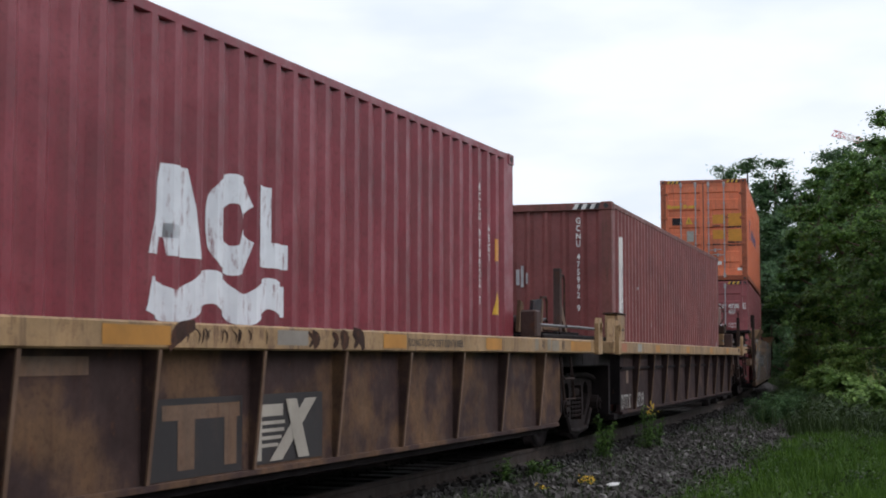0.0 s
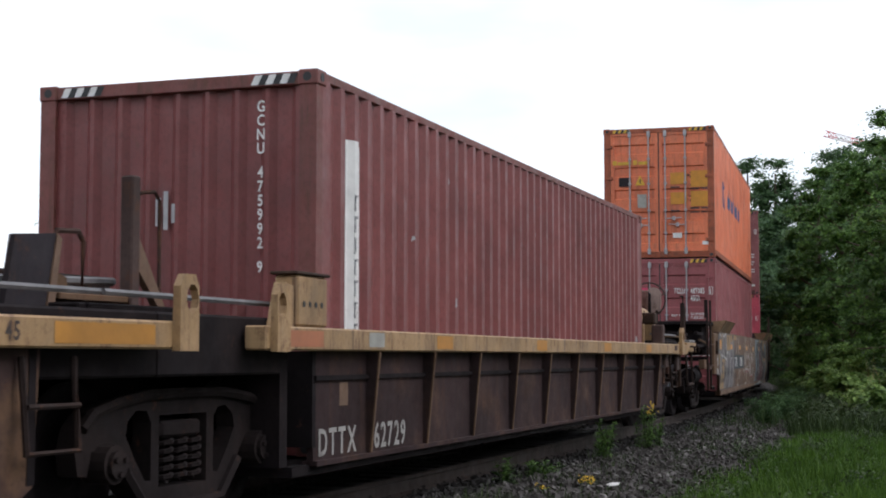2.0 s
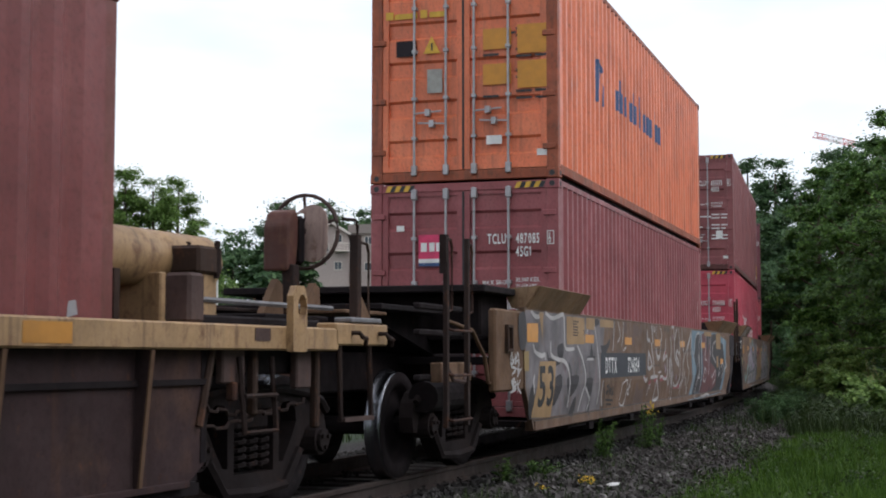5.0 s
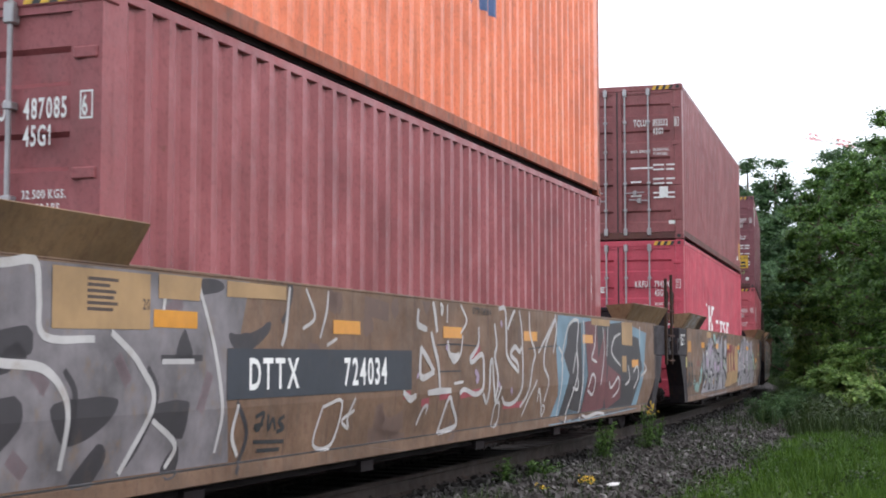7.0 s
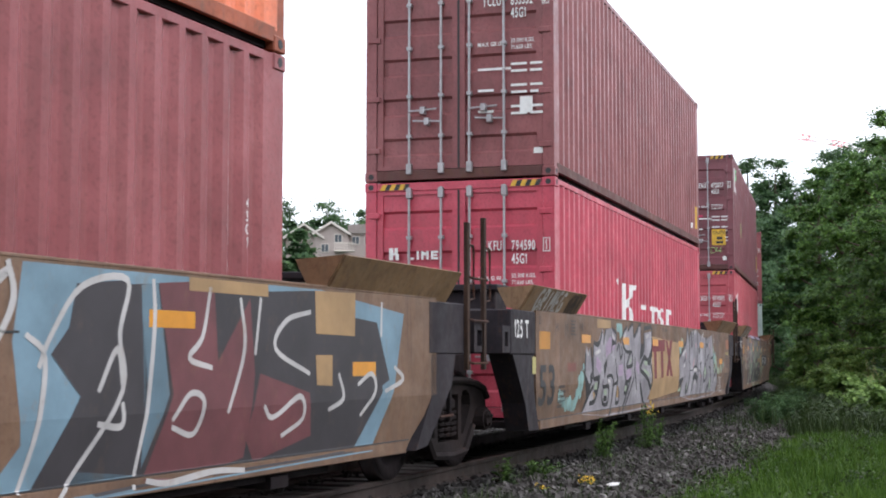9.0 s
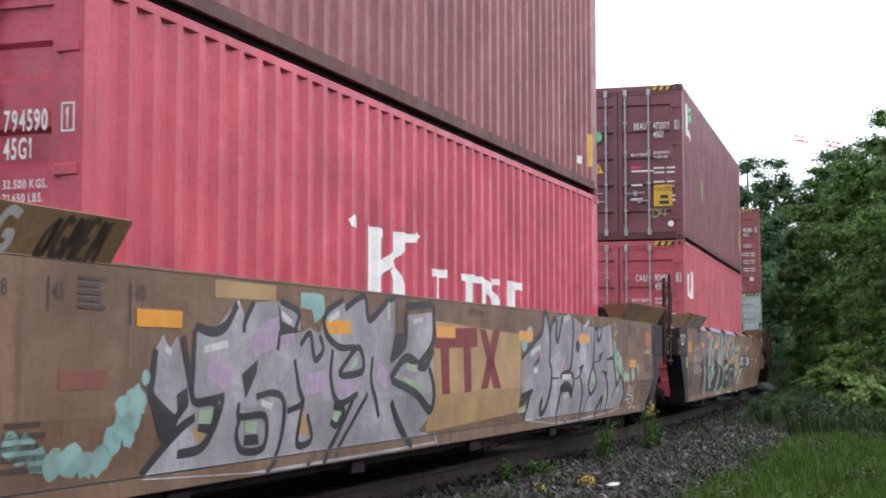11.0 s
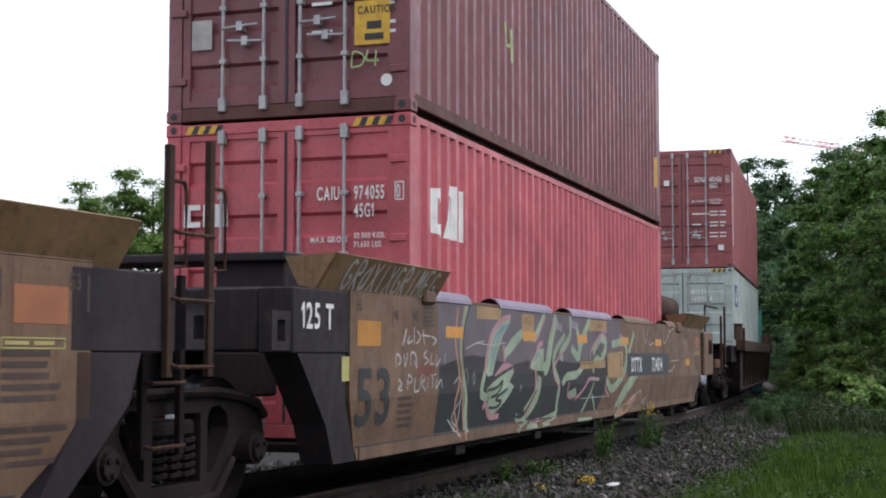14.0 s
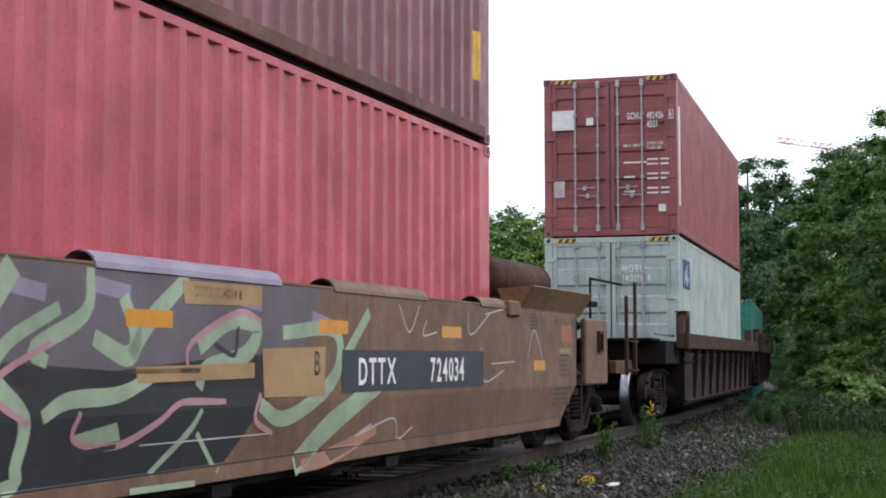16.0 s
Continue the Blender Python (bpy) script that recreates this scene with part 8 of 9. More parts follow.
for car, marks in ((car_a, ((4.0, 0.7), (7.89, 0.48), (10.4, 0.48), (13.42, 0.9), (0.6, 0.6))), (car_b, ((1.9, 0.42), (5.1, 0.4), (8.3, 0.4), (-1.25, 0.75), (11.0, 0.4)))):
    for u, w in marks:
        sill_mark(car, u, 1.165, w, 0.11, FADED_ORANGE_DARK if u < -1 else FADED_ORANGE, "reflector")
for u, w, h in ((12.0, 0.13, 0.12), (12.46, 0.14, 0.13), (12.65, 0.27, 0.11)):
    sill_mark(car_a, u, 1.165, w, h, PALE_PLATE)
part("lettering", on_side(shift(letters("40", 0.09), 12.26, 1.18), -1.503), STENCIL_BROWN, car_a)
part("lettering", on_side(shift(letters("45", 0.09), 13.04, 1.18), -1.503), STENCIL_BROWN, car_a)
part("lettering", on_side(shift(letters("DO NOT LOAD 20FT CONTAINER", 0.062, 0.86), 8.43, 1.185), -1.503), STENCIL_BROWN, car_a)
sill_mark(car_a, 6.06, 1.175, 0.47, 0.1, spray_mat("grey_patch", (0.27, 0.235, 0.2), 0.4))
for u, w in ((6.55, 0.1), (6.62, 0.2), (6.95, 0.16), (7.1, 0.3), (7.32, 0.14)):
    part("rust_patch", on_side(stroke(bmesh.new(), [(u, 1.165), (u + 0.06, 1.22), (u - 0.02, 1.27)], w * 0.5, 0.6), -1.502), RUST, car_a)
sill_mark(car_b, 0.35, 1.17, 0.32, 0.11, plain("grey_plate", (0.3, 0.29, 0.26)))
scuffs = random.Random(9)
for k in range(20):
    u = 4.75 + 1.3 * scuffs.random()
    q = stroke(bmesh.new(), [(u, 1.17 + 0.03 * scuffs.random()), (u + 0.02, 1.23), (u + scuffs.uniform(-0.05, 0.08), 1.27)], scuffs.uniform(0.01, 0.03), 0.8)
    part("scuff", on_side(q, -1.503), GRIME, car_a)
for u in (4.68, 7.5):
    part("scuff", on_side(stroke(bmesh.new(), [(u, 1.15), (u + (0.12 if u < 5 else -0.05), 1.24), (u + (0.3 if u < 5 else -0.2), 1.29)], 0.12, 0.5), -1.502), RUST, car_a)
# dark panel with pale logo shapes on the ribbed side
Y_PLATE = -1.389
WORN_STENCIL = spray_mat("worn_white_stencil", (0.33, 0.31, 0.29), 0.95, under=(0.05, 0.032, 0.03))
SOOT_PANEL = spray_mat("sooty_dark_panel", (0.024, 0.019, 0.02), 0.5, under=(0.07, 0.042, 0.03))
part("logo_panel", on_side(bars([(4.66, 0.37, 1.13, 0.48), (5.97, 0.385, 1.04, 0.465)]), Y_PLATE), SOOT_PANEL, car_a)
part("logo_shape", on_side(bars([(4.8, 0.72, 0.7, 0.09), (4.98, 0.42, 0.2, 0.3), (5.5, 0.72, 0.25, 0.09), (5.55, 0.42, 0.16, 0.3)]), Y_PLATE - 0.003), TAN, car_a)
WORN_CREAM = spray_mat("worn_cream_shape", (0.36, 0.32, 0.27), 0.5)
for b in ((5.99, 0.41, 0.07, 0.37), (6.06, 0.70, 0.31, 0.08), (6.06, 0.645, 0.34, 0.024), (6.06, 0.595, 0.33, 0.024), (6.06, 0.545, 0.29, 0.024), (6.06, 0.495, 0.24, 0.024)):
    part("logo_shape", on_side(bars([b]), Y_PLATE - 0.003), WORN_CREAM, car_a)
part("logo_shape", on_side(quad2(bmesh.new(), [(6.17, 0.4), (6.36, 0.4), (6.90, 0.81), (6.71, 0.81)]), Y_PLATE - 0.006), WORN_CREAM, car_a)
part("logo_shape", on_side(quad2(bmesh.new(), [(6.60, 0.4), (6.78, 0.4), (6.57, 0.81), (6.40, 0.81)]), Y_PLATE - 0.009), WORN_CREAM, car_a)
part("paint_patch", on_side(bars([(3.3, 1.0, 0.75, 0.1)]), Y_PLATE), TAN, car_a)
part("lettering", on_side(shift(letters("DTTX", 0.19, 0.84), -0.32, 0.395), Y_PLATE), WORN_STENCIL, car_b)
part("lettering", on_side(shift(letters("62729", 0.19, 0.88), 0.74, 0.395), Y_PLATE), WORN_STENCIL, car_b)
part("paint_patch", on_side(bars([(0.05, 0.74, 0.16, 0.17)]), Y_PLATE), TAN, car_b)

# ---------------------------------------------------------------- ground and track
ARC_C = (TRACK_D + 1 / TRACK_K) * LEFT


def off_track(x, y):
    """Metres to the left of the track's centre line."""
    return 1 / TRACK_K - math.hypot(x - ARC_C.x, y - ARC_C.y)


def ground_z(d):
    """Height of the ground across the line: ballast shoulder, then a low verge."""
    a = abs(d)
    if a < 1.9:
        return -0.19
    if a < 3.2:
        return -0.19 - 0.21 * (a - 1.9) / 1.3
    return -0.40 - 0.06 * min(1.0, (a - 3.2) / 3)


def ground():
    def axis(near, lo, hi, step):
        v = list(np.arange(near[0], near[1] + 1e-6, step))
        g = step
        a = near[1]
        while a < hi:
            g *= 1.18
            a += g
            v.append(a)
        g, a = step, near[0]
        while a > lo:
            g *= 1.18
            a -= g
            v.insert(0, a)
        return v
    xs, ys = axis((-8, 22), -3000, 3000, 0.3), axis((4, 75), -3000, 3000, 0.45)
    rnd = random.Random(3)
    verts, turf = [], []
    for y in ys:
        for x in xs:
            d = off_track(x, y)
            n = noise.noise((x * 0.6, y * 0.6, 0)) if abs(d) < 40 else 0
            verts.append((x, y, ground_z(d) + 0.03 * n + (0.012 * rnd.uniform(-1, 1) if abs(d) < 6 else 0)))
            turf.append(min(1.0, max(0.0, ((-d if d < 0 else d - 1.5) - 2.7 + 0.7 * n) / 0.5)))
    nx = len(xs)
    faces = [(j * nx + i, j * nx + i + 1, (j + 1) * nx + i + 1, (j + 1) * nx + i) for j in range(len(ys) - 1) for i in range(nx - 1)]
    me = bpy.data.meshes.new("ground")
    me.from_pydata(verts, [], faces)
    me.attributes.new("turf", "FLOAT", "POINT").data.foreach_set("value", turf)
    for p in me.polygons:
        p.use_smooth = True
    me.materials.append(ground_material())
    return tagged(new("ground", me), "gravelly earth turning to rough turf beside the track", "ground", kind="structure")


ground()


def track_bed():
    t = thing("railway_track", "two rusty rails on old timber ties in grey ballast", "railway track", kind="structure")
    prof = [(-0.07, -0.172), (0.07, -0.172), (0.07, -0.16), (0.012, -0.14), (0.01, -0.045), (0.036, -0.035), (0.036, -0.004), (0.028, 0.0), (-0.028, 0.0), (-0.036, -0.004), (-0.036, -0.035), (-0.01, -0.045), (-0.012, -0.14), (-0.07, -0.16)]
    for side in (-0.7525, 0.7525):
        bm = bmesh.new()
        rings = []
        for i in range(76):
            s = -10 + i * 2.0
            rings.append([bm.verts.new(track(s, side + px, pz)) for px, pz in prof])
        for a, b in zip(rings, rings[1:]):
            for k in range(len(prof)):
                bm.faces.new((a[k], a[(k + 1) % len(prof)], b[(k + 1) % len(prof)], b[k]))
        bmesh.ops.recalc_face_normals(bm, faces=bm.faces)
        part("rail", bm, RAIL, t)
    tie = boxed(-0.115, 0.115, -1.3, 1.3, -0.33, -0.175, bevel=0.012)
    me = bpy.data.meshes.new("tie")
    tie.to_mesh(me)
    tie.free()
    me.materials.append(TIMBER)
    rnd = random.Random(5)
    for i in range(150):
        s = 2 + i * 0.52
        ob = new("tie", me)
        ob.parent = t
        ob.matrix_basis = Matrix.Translation(track(s, rnd.uniform(-0.03, 0.03))) @ Matrix.Rotation(math.pi / 2 + TRACK_TURN + TRACK_K * s + rnd.uniform(-0.02, 0.02), 4, "Z")


track_bed()


def stuff_mesh(name, verts, faces, mat, label, category):
    me = bpy.data.meshes.new(name)
    me.from_pydata(verts, [], faces)
    me.materials.append(mat)
    return tagged(new(name, me), label, category, kind="stuff")


# ---------------------------------------------------------------- trees
def leaf_cloud(rnd, pads, count, size):
    """Leaves in flat sprays: pads are (x, y, z, radius, outward x, outward y); the leaves lie level and droop outwards."""
    pads = np.array(pads)
    w = pads[:, 3] ** 2
    idx = rnd.choice(len(pads), count, p=w / w.sum())
    off = rnd.normal(0, 1, (count, 3))
    off /= np.linalg.norm(off, axis=1, keepdims=True)
    off *= np.abs(rnd.normal(0, 0.62, (count, 1))) + 0.12
    r = pads[idx, 3:4]
    out = np.concatenate([pads[idx, 4:6], np.zeros((count, 1))], 1)
    c = pads[idx, :3] + off * r * np.array([1.0, 1.0, 0.5])
    c[:, 2] -= 0.35 * np.sum(off * out, axis=1) * r[:, 0]
    nrm = np.array([0, 0, 0.85]) + 0.4 * out + 0.25 * off + rnd.normal(0, 0.38, (count, 3))
    nrm /= np.linalg.norm(nrm, axis=1, keepdims=True)
    u = np.cross(nrm, rnd.normal(0, 1, (count, 3)))
    u /= np.linalg.norm(u, axis=1, keepdims=True)
    w = np.cross(nrm, u)
    s = size * (0.6 + 0.8 * rnd.random((count, 1)))
    v = np.stack([c - u * s, c + w * s * 0.6, c + u * s, c - w * s * 0.6], 1).reshape(-1, 3)
    f = np.arange(count * 4).reshape(-1, 4)
    return v.tolist(), f.tolist()


def tree(label, x, y, height, radius, leaves, size, mat, seed, base=0.18, kind="tree", z0=-0.5, lean=0.0, pad=0.16, full=1.0):
    """Trunk, limbs and many separate leaf sprays along them, with gaps between."""
    rnd = np.random.default_rng(seed)
    t = thing("tree" if kind == "tree" else "bush", label, kind)
    t.matrix_basis = Matrix.Translation((x, y, z0))
    wood = bmesh.new()
    pads = []
    top = height * 0.94
    bend = 0.03 * height

    def stem(h):
        return Vector((lean * h * h, bend * math.sin(3 * h + seed), top * h))
    sweep_taper(wood, [stem(h) for h in np.linspace(0, 1, 7)], 0.02 * height, 0.004 * height)
    n = int((16 + height * 1.3) * full)
    for i in range(n):
        h = base + (0.985 - base) * (i + rnd.random()) / n
        a = i * 2.4 + rnd.random()
        f = (h - base) / (1 - base)
        shape = (math.sin(math.pi * min(1.0, 0.2 + 0.74 * f ** 0.9)) ** 0.8) * (1 - 0.35 * f * f)
        reach = radius * (0.12 + 1.0 * shape) * rnd.uniform(0.6, 1.15)
        p0 = stem(h * 0.93)
        rise = rnd.uniform(0.0, 0.45) + 0.35 * f
        p2 = p0 + Vector((math.cos(a) * reach, math.sin(a) * reach, reach * rise))
        p1 = (p0 + p2) / 2 + Vector((0, 0, 0.12 * reach))
        sweep_taper(wood, [p0, p1, p2], 0.008 * height * (1.25 - h), 0.0015 * height, 5)
        for q in range(12):
            g = 0.3 + 0.7 * rnd.random()
            side = rnd.normal(0, 0.2) * reach * g
            pt = p0.lerp(p2, g) + Vector((-math.sin(a) * side, math.cos(a) * side, rnd.normal(0, 0.07) * reach + 0.1 * reach * (1 - abs(2 * g - 1))))
            if pt.z > 0.12:
                r = radius * pad * rnd.uniform(0.4, 1.15) * (1.0 - 0.25 * f)
                pads.append((*pt, r, math.cos(a), math.sin(a)))
    for q in range(8):
        a = q * 2.4 + rnd.random()
        k = rnd.uniform(0.86, 1.0)
        pads.append((lean + math.cos(a) * radius * (1.06 - k) * 1.7, math.sin(a) * radius * (1.06 - k) * 1.7, height * k, radius * pad, 0.0, 0.0))
    part("trunk", wood, BARK, t)
    v, f = leaf_cloud(rnd, pads, leaves, size)
    me = bpy.data.meshes.new("crown")
    me.from_pydata(v, [], f)
    me.materials.append(mat)
    crown = new("crown", me)
    crown.parent = t
    return t


def sweep_taper(bm, points, r0, r1, sides=6):
    pts = [Vector(p) for p in points]
    rings = []
    n = len(pts)
    for i, p in enumerate(pts):
        d = (pts[min(i + 1, n - 1)] - pts[max(i - 1, 0)]).normalized()
        q = d.to_track_quat("Z", "Y")
        r = r0 + (r1 - r0) * i / (n - 1)
        rings.append([bm.verts.new(p + q @ Vector((r * math.cos(6.2832 * k / sides), r * math.sin(6.2832 * k / sides), 0))) for k in range(sides)])
    for a, b in zip(rings, rings[1:]):
        for k in range(sides):
            bm.faces.new((a[k], a[(k + 1) % sides], b[(k + 1) % sides], b[k]))
    bm.faces.new(rings[-1])


def bearing(px_angle, dist):
    """A place dist metres away at an angle to the right of the view's axis."""
    a = radians(px_angle)
    return dist * math.sin(a), dist * math.cos(a)


def row(label, spec, leaves, size, mat, **kw):
    for ang, dist, h, r, sd in spec:
        tree(label, *bearing(ang, dist), h, r, leaves, size, mat, sd, **kw)


row("dense dark-green broadleaf tree beyond the track", ((11.0, 118, 16.6, 4.6, 11), (11.9, 106, 15.6, 3.6, 12), (12.9, 102, 15.0, 3.6, 13), (13.8, 98, 13.2, 3.4, 20), (12.2, 94, 10.0, 3.8, 14), (13.3, 86, 9.6, 3.8, 15), (15.2, 90, 14.0, 4.6, 16), (16.6, 86, 14.0, 4.8, 17), (18.3, 88, 15.0, 5.0, 18), (9.6, 128, 14, 5, 19)), 44000, 0.11, LEAF_DARK, base=0.03, pad=0.2)
row("leafy bright green broadleaf tree by the line", ((14.55, 57, 8.7, 1.9, 31), (15.75, 53, 8.7, 2.3, 32), (17.2, 49, 9.6, 2.6, 33), (16.3, 60, 9.6, 2.2, 34), (18.9, 44, 8.4, 2.8, 35)), 56000, 0.058, LEAF, base=0.14, pad=0.15, full=1.15)
row("low leafy bush at the edge of the grass", ((13.6, 78, 3.2, 2.2, 46), (15.3, 68, 2.9, 2.0, 47), (16.4, 56, 2.3, 1.6, 44), (17.8, 47, 2.0, 1.5, 45), (14.9, 60, 2.4, 1.5, 48)), 8000, 0.06, LEAF_DARK, base=0.02, kind="bush", pad=0.3, full=0.7)
row("bright green leafy bush beside the line", ((14.35, 56, 3.3, 1.25, 141), (14.9, 58, 2.9, 1.1, 145), (15.3, 46, 1.9, 1.0, 142), (15.8, 45, 1.5, 0.8, 143), (15.0, 48, 1.5, 0.8, 144), (17.2, 42, 1.2, 0.8, 146), (13.85, 53, 2.1, 0.85, 147), (14.6, 43, 1.3, 0.7, 148), (15.3, 39, 1.1, 0.7, 149), (16.3, 35, 0.9, 0.7, 150)), 8200, 0.05, LEAF_BRIGHT, base=0.02, kind="bush", pad=0.3, full=0.7)
row("slender leafy tree behind the railway line", ((-14.0, 95, 12.6, 3.6, 51), (-12.3, 93, 13.2, 3.7, 52), (-10.3, 96, 13.4, 3.3, 53), (-11.3, 92, 12.6, 3.7, 63), (-13.2, 97, 12, 3.6, 67)), 60000, 0.075, LEAF_BRIGHT, base=0.08, pad=0.2)
row("dark tree on the wooded slope behind", ((-8.2, 150, 13.6, 5.5, 54), (0.4, 180, 17, 8, 58), (2.6, 150, 16.8, 6.5, 59), (4.4, 150, 16.6, 6, 60), (6.6, 150, 15.5, 6.5, 61), (-17.5, 170, 11, 6, 62), (-15.6, 180, 11, 6, 64), (-5.65, 120, 11.8, 3.0, 65), (-6.9, 118, 10.6, 3.2, 66)), 13000, 0.24, LEAF_DARK, base=0.04, pad=0.2)
row("dark tree on the wooded slope behind", ((-6.4, 190, 21.5, 8, 55), (-4.6, 200, 22.8, 8, 56), (-3.0, 190, 21.0, 7, 57)), 30000, 0.2, LEAF_DARK, base=0.04, pad=0.2)
row("pale green bush on the bank behind the line", ((2.1, 62, 7.7, 2.5, 71), (3.3, 60, 7.2, 2.4, 72), (4.3, 66, 6.4, 2.6, 73)), 14000, 0.085, LEAF_BRIGHT, base=0.02, kind="bush", pad=0.22)

# unseen trees added beside and behind the camera to shade the low sky
for x, y, h, r, sd in ((23, 22, 11, 4.2, 81), (24, 12, 12, 4.5, 82), (22, 2, 12, 4.5, 83), (18, -10, 12, 4.5, 84), (10, -17, 12, 4.5, 85), (-2, -19, 12, 4.5, 86), (26, 31, 11, 4.2, 87), (-12, -22, 12, 4.5, 88)):
    tree("unseen leafy tree added beside the line to block low sky", x, y, h, r, 9000, 0.22, LEAF_DARK, sd, base=0.05, pad=0.24)


# ---------------------------------------------------------------- ballast, grass, weeds
def ballast(label, count, seed, near, far, mat, small=0.015, large=0.03):
    """Broken stones: uneven blocks, turned every way, thinning out towards the grass."""
    rng = np.random.default_rng(seed)
    s = 9 + 46 * rng.random(count) ** 1.7
    d = np.where(rng.random(count) < 0.8, -1.0, 1.0) * rng.uniform(near, far, count)
    keep = ~((d < -2.6) & (rng.random(count) < (-d - 2.6) / 0.7))
    s, d = s[keep], d[keep]
    n = len(s)
    cube = np.array([(a, b, c) for a in (-1, 1) for b in (-1, 1) for c in (-1, 1)], float)
    quads = np.array([(0, 1, 3, 2), (4, 6, 7, 5), (0, 4, 5, 1), (2, 3, 7, 6), (0, 2, 6, 4), (1, 5, 7, 3)])
    size = small + large * rng.random(n) ** 2.2
    q = cube[None] * rng.uniform(0.45, 1.0, (n, 8, 3)) * np.array([1.15, 0.9, 0.7]) * size[:, None, None]
    m, _ = np.linalg.qr(rng.normal(0, 1, (n, 3, 3)))
    q = np.einsum("nij,nkj->nki", m, q)
    place = np.array([tuple(track(a, b)) for a, b in zip(s.tolist(), d.tolist())])
    place[:, 2] = np.array([ground_z(b) for b in d]) + size * 0.35 + 0.015 * rng.random(n)
    verts = (q + place[:, None, :]).reshape(-1, 3)
    faces = (quads[None] + 8 * np.arange(n)[:, None, None]).reshape(-1, 4)
    stuff_mesh("ballast", verts.tolist(), faces.tolist(), mat, label, "gravel")


ballast("loose grey ballast stones beside the rails", 19000, 21, 1.35, 3.25, STONE)
ballast("sooty brown ballast stones round the ties, darkened for train shade", 7000, 22, 0.45, 1.4, DARK_STONE)


def blades(name, label, count, place, height, width, mat, seed):
    """Bent grass blades; place(rng) gives x, y, z and a height factor."""
    rng = np.random.default_rng(seed)
    verts, faces = [], []
    for _ in range(count):
        x, y, z, k = place(rng)
        h = height * k * rng.uniform(0.6, 1.25)
        a = rng.random() * 6.283
        b = rng.random() * 6.283
        w = width * rng.uniform(0.6, 1.3)
        lx, ly = math.cos(b) * h * rng.uniform(0.1, 0.5), math.sin(b) * h * rng.uniform(0.1, 0.5)
        dx, dy = math.cos(a) * w, math.sin(a) * w
        n = len(verts)
        verts += [(x - dx, y - dy, z - 0.02), (x + dx, y + dy, z - 0.02), (x + lx * 0.35 + dx * 0.7, y + ly * 0.35 + dy * 0.7, z + h * 0.6), (x + lx * 0.35 - dx * 0.7, y + ly * 0.35 - dy * 0.7, z + h * 0.6), (x + lx, y + ly, z + h)]
        faces += [(n, n + 1, n + 2, n + 3), (n + 3, n + 2, n + 4)]
    return stuff_mesh(name, verts, faces, mat, label, "grass")


def verge(rng):
    while True:
        s = 10 + 21 * rng.random() ** 1.1
        d = -(2.75 + 7.5 * rng.random() ** 1.1)
        p = track(s, d)
        n = noise.noise((p.x * 0.9, p.y * 0.9, 4))
        m = noise.noise((p.x * 2.6, p.y * 2.6, 14))
        edge = 2.75 + 0.5 * n + 0.25 * m
        if p.y < 7 or math.hypot(p.x, p.y) < 6 or (-d < edge + 0.3 and rng.random() > 0.08 + 1.9 * (-d - edge)) or rng.random() < 0.45 * max(0, s - 26) / 5:
            continue
        return p.x, p.y, ground_z(d), (0.4 + 0.6 * min(1, max(0, -d - edge) / 1.0)) * max(0.25, 1 + 1.1 * n + 0.8 * m)


blades("grass", "lush bright green grass on the verge", 90000, verge, 0.19, 0.0065, GRASS, 5)


def undergrowth(name, label, pads, leaves, size, mat, seed, place, spread=0.3):
    """Low broad-leaved growth: leaf sprays close over the ground."""
    rng = np.random.default_rng(seed)
    tufts = []
    for _ in range(pads):
        x, y, z, k = place(rng)
        for lift in (0.25, 0.7):
            a = rng.random() * 6.283
            tufts.append((x + 0.1 * math.cos(a), y + 0.1 * math.sin(a), z + lift * k, spread * rng.uniform(0.5, 1.2), math.cos(a), math.sin(a)))
    v, f = leaf_cloud(rng, tufts, leaves, size)
    stuff_mesh(name, v, f, mat, label, "weeds")


def weedy_band(rng):
    while True:
        s = 27 + 24 * rng.random()
        d = -(2.9 + 3.8 * rng.random())
        p = track(s, d)
        if noise.noise((p.x * 0.5, p.y * 0.5, 31)) > -0.12:
            return p.x, p.y, ground_z(d), rng.uniform(0.25, 0.7)


def grass_clumps(rng):
    while True:
        s = 11 + 18 * rng.random()
        d = -(2.7 + 5.5 * rng.random())
        p = track(s, d)
        if math.hypot(p.x, p.y) > 12 and noise.noise((p.x * 0.8, p.y * 0.8, 37)) > 0.12:
            return p.x, p.y, ground_z(d), rng.uniform(0.12, 0.34)


undergrowth("weeds", "dark leafy weeds in a band before the bushes", 520, 26000, 0.04, WEED, 71, weedy_band)
undergrowth("weeds", "low leafy weeds among the grass of the verge", 420, 24000, 0.02, WEED, 72, grass_clumps, 0.22)


def rank_growth(rng):
    while True:
        s = 27 + 62 * rng.random() ** 1.3
        d = -(1.75 + 10 * rng.random() ** 1.2)
        p = track(s, d)
        n = noise.noise((p.x * 0.5, p.y * 0.5, 14))
        if -d < 2.9 and rng.random() > (0.25 + 0.5 * n if s > 36 else 0.05):
            continue
        return p.x, p.y, ground_z(d), 0.65 + 0.75 * n


blades("weeds", "rank dark weeds along the far verge", 60000, rank_growth, 0.55, 0.011, WEED, 8)


def far_grass(rng):
    s = 33 + 16 * rng.random()
    d = -(6.2 + 5 * rng.random())
    p = track(s, d)
    n = noise.noise((p.x * 0.7, p.y * 0.7, 24))
    return p.x, p.y, ground_z(d), 1 + 0.6 * n


blades("grass", "tall bright grass further along the verge", 26000, far_grass, 0.5, 0.009, GRASS, 15)


